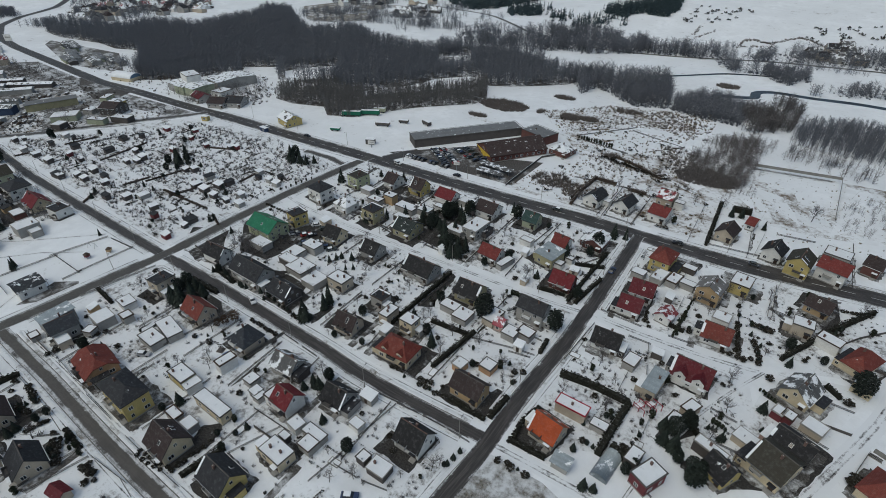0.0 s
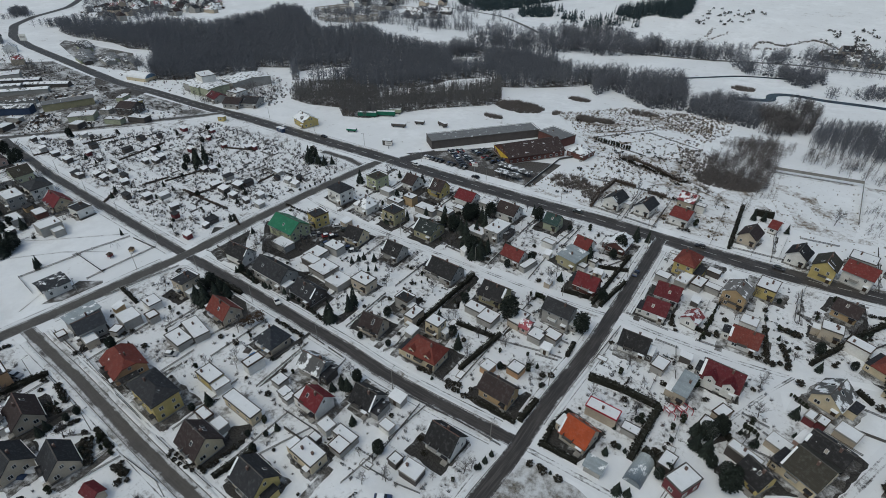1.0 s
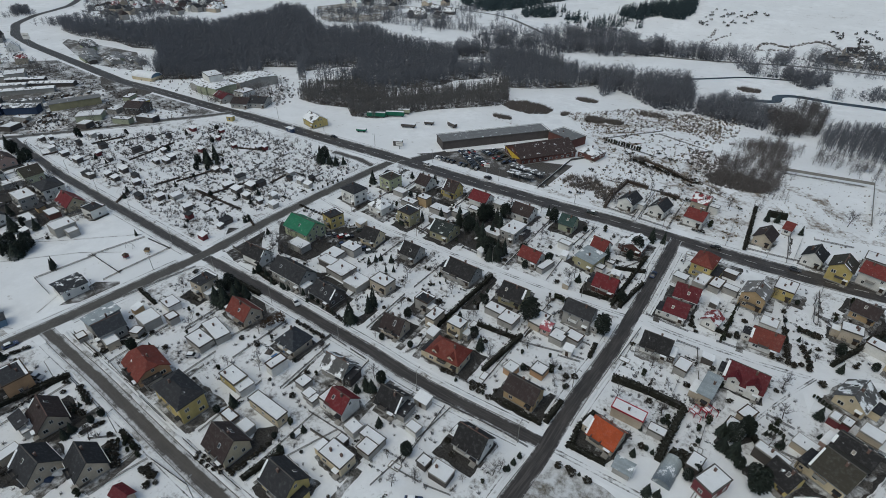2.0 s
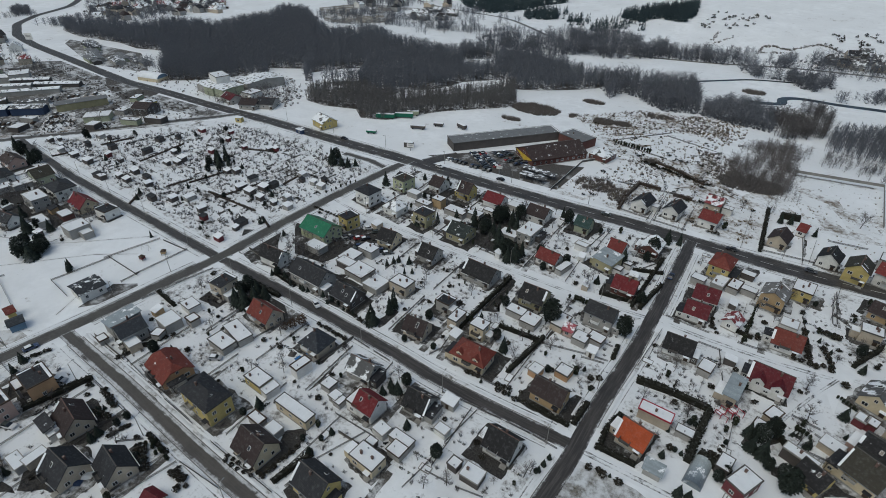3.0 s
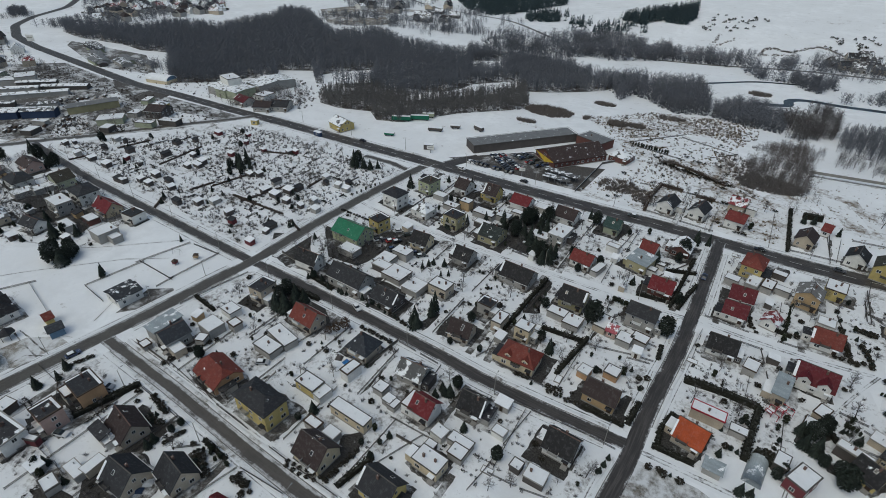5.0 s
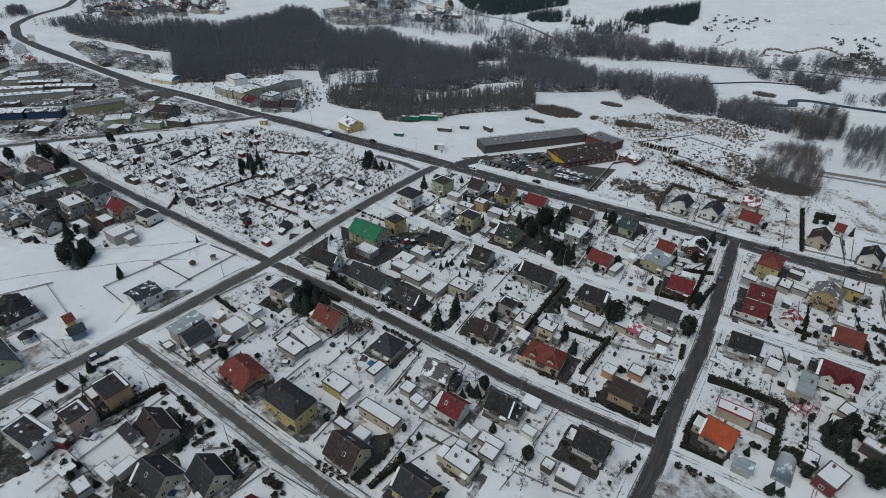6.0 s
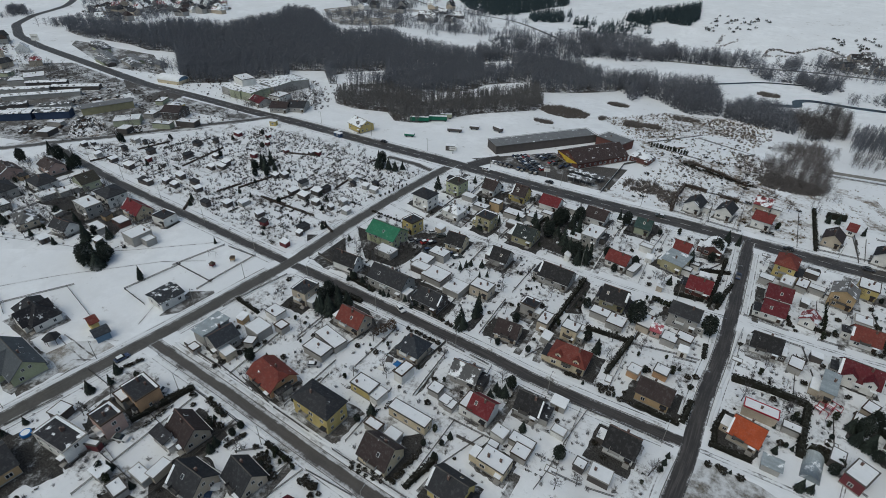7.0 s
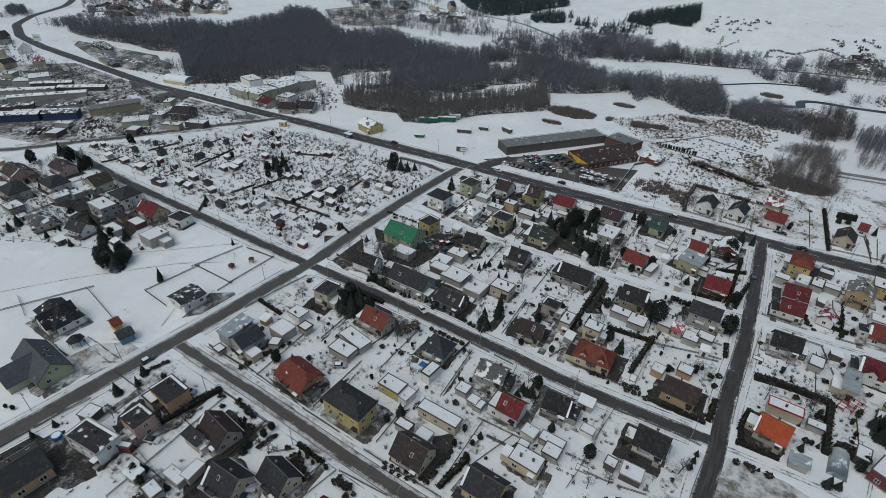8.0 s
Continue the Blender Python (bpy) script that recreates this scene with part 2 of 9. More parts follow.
foliage("beech_leaf", (0.085, 0.055, 0.036), 0.05)
bark("bark", (0.075, 0.062, 0.055))
bark("twig", (0.14, 0.132, 0.132))
bark("twig_brown", (0.178, 0.163, 0.158))
bark("scrub_grey", (0.2, 0.178, 0.165))
# next two carry distance haze in the bark colour: paler and bluer
bark("wood_far_hazed", (0.17, 0.178, 0.2))
bark("wood_dense_hazed", (0.172, 0.182, 0.205))
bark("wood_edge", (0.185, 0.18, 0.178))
# pine green lightened and blued to stand in for haze over the hills
bark("pine_far_hazed", (0.085, 0.118, 0.13))

# ------------------------------------------------------------ mesh helpers
RND = random.Random(7)


def mesh_of(name, verts, faces, material=None, smooth=False):
    me = bpy.data.meshes.new(name)
    me.from_pydata([tuple(v) for v in verts], [], [tuple(f) for f in faces])
    if material:
        me.materials.append(MATS[material])
    if smooth:
        me.polygons.foreach_set("use_smooth", [True] * len(me.polygons))
    return me


def part(name, me, parent, m=None, label=""):
    ob = new(name, me)
    ob.parent = parent
    if m is not None:
        ob.matrix_basis = m
    if label:
        ob["label"] = label
    return ob


def box(x0, x1, y0, y1, z0, z1, inset=0.0):
    i = inset
    v = [(x0, y0, z0), (x1, y0, z0), (x1, y1, z0), (x0, y1, z0), (x0 + i, y0 + i, z1), (x1 - i, y0 + i, z1), (x1 - i, y1 - i, z1), (x0 + i, y1 - i, z1)]
    f = [(3, 2, 1, 0), (4, 5, 6, 7), (0, 1, 5, 4), (1, 2, 6, 5), (2, 3, 7, 6), (3, 0, 4, 7)]
    return v, f


def joined(*pieces):
    vs, fs = [], []
    for v, f in pieces:
        n = len(vs)
        vs += v
        fs += [tuple(i + n for i in q) for q in f]
    return vs, fs


def shell(verts, faces, thick):
    """A surface of polygons given a thickness downwards, with closed edges."""
    n = len(verts)
    v = list(verts) + [(x, y, z - thick) for x, y, z in verts]
    f = [tuple(q) for q in faces] + [tuple(i + n for i in reversed(q)) for q in faces]
    count = {}
    for q in faces:
        for a, b in zip(q, q[1:] + q[:1]):
            count[(a, b)] = 1
    for a, b in count:
        if (b, a) not in count:
            f.append((b, a, a + n, b + n))
    return v, f


def cyl(x, y, z0, z1, r0, r1, n=6):
    v = []
    for z, r in ((z0, r0), (z1, r1)):
        v += [(x + r * math.cos(k * math.tau / n), y + r * math.sin(k * math.tau / n), z) for k in range(n)]
    f = [(k, (k + 1) % n, (k + 1) % n + n, k + n) for k in range(n)] + [tuple(range(2 * n - 1, n - 1, -1))[::-1], tuple(range(n - 1, -1, -1))]
    return v, f


def smooth01(a, b, v):
    k = min(1.0, max(0.0, (v - a) / (b - a)))
    return k * k * (3 - 2 * k)


def land(x, y):
    """Height of the ground: level town, a shallow river valley, hills behind it."""
    e = smooth01(-120, 60, x)
    z = -6.0 * smooth01(185, 330, y) * e
    z += (6 + 30 * smooth01(0, 1, (y - 470) / 420)) * smooth01(455, 620, y) * e
    z += 26 * smooth01(600, 1500, math.hypot(x, y)) * (1 - e)
    z += 3.0 * math.sin(x * 0.011 + 1) * math.sin(y * 0.013) * smooth01(470, 650, math.hypot(x, y))
    return z


# ------------------------------------------------------------ ground and roads
def ground_sheet():
    def axis(lo, hi):
        inner = list(np.arange(lo, hi + 1, 14.0))
        out, step, v = [], 20.0, hi
        while v < 3400:
            step *= 1.3
            v += step
            out.append(v)
        low, step, v = [], 20.0, lo
        while v > -3400:
            step *= 1.3
            v -= step
            low.append(v)
        return low[::-1] + [float(q) for q in inner] + out
    xs, ys = axis(-700, 420), axis(-160, 1000)
    verts = [(x, y, land(x, y)) for y in ys for x in xs]
    n = len(xs)
    faces = [(j * n + i, j * n + i + 1, j * n + n + i + 1, j * n + n + i) for j in range(len(ys) - 1) for i in range(n - 1)]
    ob = new("ground", mesh_of("ground", verts, faces, "snow_field", True))
    tagged(ob, "open ground under thin snow with dead grass", "ground", kind="structure")


ground_sheet()


def ribbon(name, pts, width, lift, material, label, category, thick=0.0, step=5.0, wobble=0.0):
    """A strip along a line of the plan, laid on the ground, with UV across and along."""
    line = []
    for (x0, y0), (x1, y1) in zip(pts, pts[1:]):
        far = math.hypot(x1 - x0, y1 - y0)
        for k in range(max(1, round(far / step))):
            s = k / max(1, round(far / step))
            line.append((x0 + (x1 - x0) * s, y0 + (y1 - y0) * s))
    line.append(pts[-1])
    # soften the bends
    for _ in range(3):
        line = [line[0]] + [tuple((a[q] + 2 * b[q] + c[q]) / 4 for q in (0, 1)) for a, b, c in zip(line, line[1:], line[2:])] + [line[-1]]
    verts, uvs, along = [], [], 0.0
    for k, (x, y) in enumerate(line):
        a, b = line[max(0, k - 1)], line[min(len(line) - 1, k + 1)]
        dx, dy = b[0] - a[0], b[1] - a[1]
        far = math.hypot(dx, dy) or 1
        nx, ny = -dy / far, dx / far
        along += math.hypot(x - line[max(0, k - 1)][0], y - line[max(0, k - 1)][1])
        cols = (-1.0, -0.5, 0.0, 0.5, 1.0)
        for c in cols:
            half = width / 2 + (RND.uniform(-wobble, wobble) if abs(c) == 1 else 0)
            px, py = x + nx * half * c, y + ny * half * c
            crown = thick * (1 - abs(c) ** 3)
            verts.append((px, py, land(px, py) + lift + crown))
            uvs.append((c * 0.5 + 0.5, along))
    faces = [(k * 5 + c + 1, k * 5 + c, k * 5 + c + 5, k * 5 + c + 6) for k in range(len(line) - 1) for c in range(4)]
    v2, f2 = (verts, faces)
    me = mesh_of(name, v2, f2, material, True)
    layer = me.uv_layers.new(name="UVMap")
    for poly in me.polygons:
        for li in poly.loop_indices:
            layer.data[li].uv = uvs[me.loops[li].vertex_index]
    ob = new(name, me)
    return tagged(ob, label, category, kind="structure")


def patch(name, pts, lift, material, label, category):
    """A flat piece of ground with its own surface."""
    bm = bmesh.new()
    vs = [bm.verts.new((x, y, land(x, y) + lift)) for x, y in pts]
    bm.faces.new(vs)
    bmesh.ops.triangulate(bm, faces=bm.faces[:])
    if max(abs(land(x, y)) for x, y in pts) > 0.05:
        for _ in range(4):
            bmesh.ops.subdivide_edges(bm, edges=bm.edges[:], cuts=1)
        for v in bm.verts:
            v.co.z = land(v.co.x, v.co.y) + lift
    bmesh.ops.recalc_face_normals(bm, faces=bm.faces[:])
    if bm.faces and sum(f.normal.z for f in bm.faces) < 0:
        bmesh.ops.reverse_faces(bm, faces=bm.faces[:])
    me = bpy.data.meshes.new(name)
    bm.to_mesh(me)
    bm.free()
    me.materials.append(MATS[material])
    return tagged(new(name, me), label, category, kind="structure")


STREET_A = [(152.5, -2), (143, -2.3), (126, -2.8), (107, -2.6), (94, -1), (70, 0), (45, 1.2), (16, 2), (4.7, 2.1), (-11, 2.4), (-34, 3.5), (-62, 4.5), (-113, 6.6), (-155, 10.5), (-182, 13.5), (-192, 15)]
STREET_E = [(150, -75), (151, -20), (152.8, -8), (152.9, 0), (153, 12), (154, 24), (155.5, 38), (156, 56), (156.6, 72), (157, 98), (157.2, 119)]
STREET_W = [(-24, -150), (-9, -101), (-7.5, -91), (-5.5, -75), (-3.6, -62), (-1.8, -50), (-0.6, -40), (1.1, -24), (3, -8), (4.7, 2), (4.8, 12), (5, 40), (6.3, 62), (8.2, 88), (9.5, 102), (12, 119)]
STREET_D = [(-2.2, -52.4), (4, -52.6), (16, -53.3), (31, -53.6), (46, -54.6), (68, -56), (88, -57), (120, -58), (148, -59)]
MAIN = [(420, 132), (330, 128), (240, 123), (215, 120.4), (190, 118.8), (157, 119), (130, 119.4), (108, 118.2), (51, 117.4), (17, 118.6), (-5, 118.2), (-46, 117.6), (-96, 118), (-144, 116), (-208, 116), (-253, 114), (-356, 124), (-440, 132), (-500, 142), (-555, 165), (-600, 205), (-640, 262), (-720, 330)]
LANE_C = [(154, 59.6), (135, 58.1), (87, 58.2), (44, 58.6), (16, 60.8), (7, 63.5)]
LANE_EAST = [(158, 60.6), (171, 59.6), (194, 60.3), (209, 62.6)]
ROAD_RIGHT = [(196, -34), (210, 2), (222, 25), (231.8, 47), (239, 64), (246, 90), (250, 118)]
COLLECTOR = [(-300, -60), (-230, -24), (-205, 0), (-194, 17), (-176, 38.5), (-159.5, 65), (-139.3, 93.6), (-127.5, 110), (-124, 116)]
patch("garden_ground", [(5, -49), (147, -55), (149, -7), (60, -4), (9, -2)], 0.012, "snow_garden", "trampled snow over garden plots", "ground")
patch("garden_ground", [(9, 6), (60, 4), (150, 2), (152, 56), (10, 58)], 0.012, "snow_garden", "trampled snow over garden plots", "ground")
patch("garden_ground", [(11, 64), (153, 62), (154, 111), (14, 112)], 0.012, "snow_garden", "trampled snow over garden plots", "ground")
patch("garden_ground", [(1, -57), (148, -63), (146, -140), (-10, -140)], 0.012, "snow_garden", "trampled snow over garden plots", "ground")
patch("garden_ground", [(157, 2), (214, 24), (206, 58), (159, 56)], 0.012, "snow_garden", "trampled snow over garden plots", "ground")
patch("garden_ground", [(160, 63), (210, 66), (238, 76), (244, 114), (161, 112)], 0.012, "snow_garden", "trampled snow over garden plots", "ground")
patch("garden_ground", [(233, 40), (330, 40), (330, 112), (252, 112)], 0.012, "snow_garden", "trampled snow over garden plots", "ground")
patch("garden_ground", [(-200, -8), (-60, -6), (-48, -24), (-110, -58), (-240, -60)], 0.012, "snow_garden", "trampled snow over garden plots", "ground")
patch("garden_ground", [(1, 7), (-180, 18), (-135, 90), (-118, 110), (-38, 111), (6, 106), (1, 38)], 0.012, "snow_allotment", "snow-covered allotment gardens", "ground")
patch("garden_ground", [(206, 34), (226, 46), (237, 72), (212, 66)], 0.0165, "snow_garden", "trampled snow over garden plots", "ground")
patch("trodden_ground", [(-24, -76), (-22, -66), (-14, -60), (-7, -60), (-8, -72), (-13, -76)], 0.016, "snow_trodden", "trodden yard with wheel tracks", "ground")
patch("trodden_ground", [(-13, -30), (-6, -25), (-4, -26), (-5, -38), (-10, -44)], 0.016, "yard_asphalt", "slushy asphalt forecourt", "ground")
patch("scrub_ground", [(88, 128), (180, 128), (182, 166), (158, 184), (150, 250), (60, 240), (94, 200), (112, 174), (94, 150)], 0.02, "snow_scrub", "rough scrubland with dry weeds under snow", "ground")
patch("muddy_ground", [(154, -5), (169, -5), (182, -9), (176, -34), (153, -40)], 0.02, "mud", "muddy trampled snow by the junction", "ground")
patch("car_park", [(16, 130), (52, 164), (70, 156), (94, 164), (92, 131)], 0.03, "yard_asphalt", "wet asphalt car park beside the market", "car park")
patch("town_yard", [(-195, 12), (-172, 42), (-146, 72), (-128, 104), (-130, 111), (-250, 108), (-360, 117), (-420, 60), (-320, -20)], 0.02, "yard_slush", "slushy trading yards and parking areas", "yard")
ribbon("road_main", MAIN, 8.8, 0.050, "asphalt_main", "wet dark asphalt main road", "road")
ribbon("road_collector", COLLECTOR, 6.5, 0.058, "asphalt_slushy", "slushy asphalt collector road", "road")
ribbon("road_street_a", STREET_A, 4.0, 0.066, "asphalt_clear", "wet dark asphalt street with slush verges", "road")
ribbon("road_street_e", STREET_E, 4.6, 0.074, "asphalt_clear", "wet dark asphalt side street", "road")
ribbon("road_street_w", STREET_W, 5.2, 0.082, "asphalt_brown", "wet dark asphalt cross street", "road")
ribbon("road_street_d", STREET_D, 4.4, 0.060, "asphalt_slushy", "asphalt street streaked with slush", "road")
ribbon("road_lane", LANE_C, 3.4, 0.045, "lane_snow", "snow-covered residential lane with wheel ruts", "road")
ribbon("road_lane", LANE_EAST, 4.0, 0.045, "lane_snow", "snow-covered residential lane with wheel ruts", "road")
ribbon("road_lane", ROAD_RIGHT, 4.6, 0.040, "lane_snow", "snow-covered lane with wheel ruts", "road")
ribbon("road_lane", [(209.5, 63), (203, 51), (195.8, 35), (190, 19), (186, -2)], 2.2, 0.047, "lane_snow", "snow-covered footpath between plots", "road")
ribbon("road_lane", [(154, -2.2), (176, -2), (205, -4)], 3.6, 0.04, "lane_snow", "snow-covered lane with wheel ruts", "road")
ribbon("road_lane", [(4, 32.4), (-88, 38.8), (-150, 27.5), (-165, 20)], 2.2, 0.03, "lane_snow", "snowy track through the allotments", "road")
ribbon("road_service", [(-24, 106), (-4, 107), (9, 103)], 4.5, 0.052, "asphalt_slushy", "slushy asphalt lay-by", "road")
ribbon("road_market", [(20, 122), (23, 130), (30, 140)], 8, 0.057, "asphalt_main", "asphalt entrance to the car park", "road")
ribbon("road_far", [(-60, 470), (26, 452), (102, 466), (171, 490), (260, 500), (420, 520)], 5, 0.1, "asphalt_slushy", "slushy country road behind the river", "road", step=12)
ribbon("road_far", [(-420, 640), (-260, 560), (-140, 530), (-60, 470)], 5, 0.1, "asphalt_slushy", "slushy country road", "road", step=12)
ribbon("river", [(340, 380), (238, 394), (207, 390), (182, 393), (170, 383), (176, 368), (150, 360)], 7, 0.12, "water_dark", "dark narrow river between snowy banks", "river", step=6)
ribbon("river", [(85, 377), (113, 400), (145, 429), (180, 440)], 4, 0.12, "water_dark", "dark narrow stream between snowy banks", "river", step=6)


def offset(pts, by):
    out = []
    for k, (x, y) in enumerate(pts):
        a, b = pts[max(0, k - 1)], pts[min(len(pts) - 1, k + 1)]
        dx, dy = b[0] - a[0], b[1] - a[1]
        far = math.hypot(dx, dy) or 1
        out.append((x - dy / far * by, y + dx / far * by))
    return out


# pavements, kerbs and snow banks along the streets, with breaks at the crossings
def verge(pts, side, half, bank=0.16):
    ribbon("kerb", offset(pts, side * (half + 0.12)), 0.26, 0.02, "kerb_dirty", "dirty concrete kerb along the street", "kerb", 0.12)
    ribbon("snow_bank", offset(pts, side * (half + 0.85)), 1.2, 0.02, "snow_dirty", "ploughed dirty snow bank beside the street", "snow bank", bank, 2.5, 0.3)
    ribbon("pavement", offset(pts, side * (half + 2.1)), 1.3, 0.05, "pavement_snow", "snow-covered pavement", "pavement")


def stretch(pts, lo, hi, axis=0):
    """The part of a line of the plan between two places on an axis."""
    inner = [p for p in pts if lo < p[axis] < hi]
    ends = []
    for want in (lo, hi):
        for a, b in zip(pts, pts[1:]):
            if min(a[axis], b[axis]) <= want <= max(a[axis], b[axis]) and a[axis] != b[axis]:
                k = (want - a[axis]) / (b[axis] - a[axis])
                ends.append((a[0] + (b[0] - a[0]) * k, a[1] + (b[1] - a[1]) * k))
                break
    return sorted(inner + ends, key=lambda p: p[axis])


for side in (1, -1):
    verge(stretch(STREET_A, 11, 146), side, 2.05)
    verge(stretch(STREET_A, -178, -2), side, 2.05)
    verge(stretch(STREET_D, 6, 144), side, 2.25)
    verge(stretch(STREET_E, 7, 54, 1), side, 2.35)
    verge(stretch(STREET_E, 64, 110, 1), side, 2.35)
    verge(stretch(STREET_W, 9, 58, 1), side, 2.65)
verge(stretch(STREET_E, -50, -8, 1), 1, 2.35)
verge(stretch(STREET_W, 66, 108, 1), -1, 2.65)
verge(stretch(STREET_W, 58, 108, 1), 1, 2.65)
verge(stretch(STREET_W, -45, -6, 1), -1, 2.65)
verge(stretch(STREET_W, -140, -6, 1), 1, 2.65)
verge(stretch(STREET_W, -140, -60, 1), -1, 2.65)
verge(stretch(MAIN, 163, 400), 1, 4.4)
verge(stretch(MAIN, 163, 400), -1, 4.4)
verge(stretch(MAIN, 34, 151), 1, 4.4)
verge(stretch(MAIN, 18, 151), -1, 4.4)
verge(stretch(MAIN, -116, 6), 1, 4.4)
verge(stretch(MAIN, -116, 14), -1, 4.4)

# ------------------------------------------------------------ houses
def window_mesh():
    """A two-light casement in one piece: frame and mullion with glass between."""
    xs, zs = [-0.58, -0.5, -0.04, 0.04, 0.5, 0.58], [-0.62, -0.54, 0.54, 0.62]
    verts = [(x, z, 0.05) for z in zs for x in xs]
    faces, glass = [], []
    for j in range(3):
        for i in range(5):
            faces.append((j * 6 + i, j * 6 + i + 1, j * 6 + i + 7, j * 6 + i + 6))
            glass.append(j == 1 and i in (1, 3))
    v, f = shell(verts, faces, 0.05)
    me = mesh_of("window", [(x, -z, y) for x, y, z in v], f, "window_frame")
    me.materials.append(MATS["window_glass"])
    for k, clear_glass in enumerate(glass):
        me.polygons[k].material_index = int(clear_glass)
    return me


WINDOW_ME = window_mesh()
DOOR_ME = mesh_of("door", *joined(box(-0.5, 0.5, -0.06, 0, 0, 2.05), box(-0.58, -0.5, -0.09, 0, 0, 2.13), box(0.5, 0.58, -0.09, 0, 0, 2.13)), "door_wood")
CHIM_ME = mesh_of("chimney", *joined(box(-0.28, 0.28, -0.24, 0.24, -1.6, 0.75), box(-0.34, 0.34, -0.3, 0.3, 0.75, 0.85)), "chimney_brick")
VENT_ME = mesh_of("roof_vent", *joined(cyl(0, 0, 0, 0.5, 0.1, 0.1, 6), cyl(0, 0, 0.5, 0.6, 0.2, 0.12, 6)), "steel")
SKYLIGHT_ME = mesh_of("roof_window", *box(-0.42, 0.42, -0.6, 0.6, -0.02, 0.07, 0.03), "window_frame")
SKYGLASS_ME = mesh_of("glass", *box(-0.34, 0.34, -0.52, 0.52, 0.06, 0.085), "window_glass")
POT_ME = mesh_of("chimney_pot", *cyl(0, 0, 0.85, 1.1, 0.13, 0.11, 6), "concrete")
TAKEN = []


def walls(w, d, ze, rise, kind):
    x, y = w / 2, d / 2
    top = ze + rise - 0.06
    if kind in ("gx", "gxd"):
        prof = [(-y, 0), (y, 0), (y, ze), (0, top), (-y, ze)]
    elif kind == "gy":
        prof = [(-x, 0), (x, 0), (x, ze), (0, top), (-x, ze)]
    elif kind == "jx":
        k = 0.55
        prof = [(-y, 0), (y, 0), (y, ze), (y * (1 - k), ze + rise * k - 0.06), (-y * (1 - k), ze + rise * k - 0.06), (-y, ze)]
    elif kind == "mono":
        prof = [(-y, 0), (y, 0), (y, ze + rise - 0.06), (-y, ze - 0.02)]
    else:
        return box(-x, x, -y, y, 0, ze)
    n = len(prof)
    if kind == "gy":
        v = [(a, -y, z) for a, z in prof] + [(a, y, z) for a, z in prof]
    else:
        v = [(x, a, z) for a, z in prof] + [(-x, a, z) for a, z in prof]
    f = [tuple(range(n)), tuple(range(2 * n - 1, n - 1, -1))] + [(i, i + n, (i + 1) % n + n, (i + 1) % n) for i in range(n)]
    return v, f


def roof_mesh(w, d, ze, rise, kind, o=0.45):
    x, y = w / 2, d / 2
    th = 0.2
    if kind in ("gx", "gxd"):
        e = ze - rise / y * o
        v = [(-x - o, -y - o, e), (x + o, -y - o, e), (x + o, 0, ze + rise), (-x - o, 0, ze + rise), (x + o, y + o, e), (-x - o, y + o, e)]
        f = [(0, 1, 2, 3), (3, 2, 4, 5)]
    elif kind == "gy":
        e = ze - rise / x * o
        v = [(-x - o, -y - o, e), (0, -y - o, ze + rise), (0, y + o, ze + rise), (-x - o, y + o, e), (x + o, -y - o, e), (x + o, y + o, e)]
        f = [(0, 1, 2, 3), (1, 4, 5, 2)]
    elif kind == "jx":
        e = ze - rise / y * o
        k = 0.55
        yk, zk, xr = y * (1 - k), ze + rise * k, x - y * (1 - k) * 0.9
        v = [(-x - o, -y - o, e), (x + o, -y - o, e), (x + o, -yk, zk), (xr, 0, ze + rise), (-xr, 0, ze + rise), (-x - o, -yk, zk), (x + o, y + o, e), (-x - o, y + o, e), (x + o, yk, zk), (-x - o, yk, zk)]
        f = [(0, 1, 2, 3, 4, 5), (9, 4, 3, 8, 6, 7), (2, 8, 3), (9, 5, 4)]
    elif kind == "mono":
        e, h = ze - 0.05, ze + rise
        v = [(-x - o, -y - o, e), (x + o, -y - o, e), (x + o, y + o, h + 0.05), (-x - o, y + o, h + 0.05)]
        f = [(0, 1, 2, 3)]
    else:
        e = ze - 0.1
        k = (x - y) if x > y else 0.0
        j = (y - x) if y > x else 0.0
        k, j = max(k, 0.15 if k or not j else 0.0), max(j, 0.0)
        v = [(-x - o, -y - o, e), (x + o, -y - o, e), (x + o, y + o, e), (-x - o, y + o, e), (-k, -j, ze + rise), (k, -j, ze + rise), (k, j, ze + rise), (-k, j, ze + rise)]
        if j:
            v = v[:4] + [(0, -j, ze + rise), (0, j, ze + rise)]
            f = [(0, 1, 4), (1, 2, 5, 4), (2, 3, 5), (3, 0, 4, 5)]
        else:
            v = v[:4] + [(-k, 0, ze + rise), (k, 0, ze + rise)]
            f = [(0, 1, 5, 4), (1, 2, 5), (2, 3, 4, 5), (3, 0, 4)]
    return shell([(a, b, c + th) for a, b, c in v], f, th)


def window_at(ob, x, y, z, turn, s=1.0, sz=1.0):
    part("window", WINDOW_ME, ob, pose(x, y, z, 0, 0, turn) @ Matrix.Diagonal((s, 1, sz, 1)))


HOMES = []


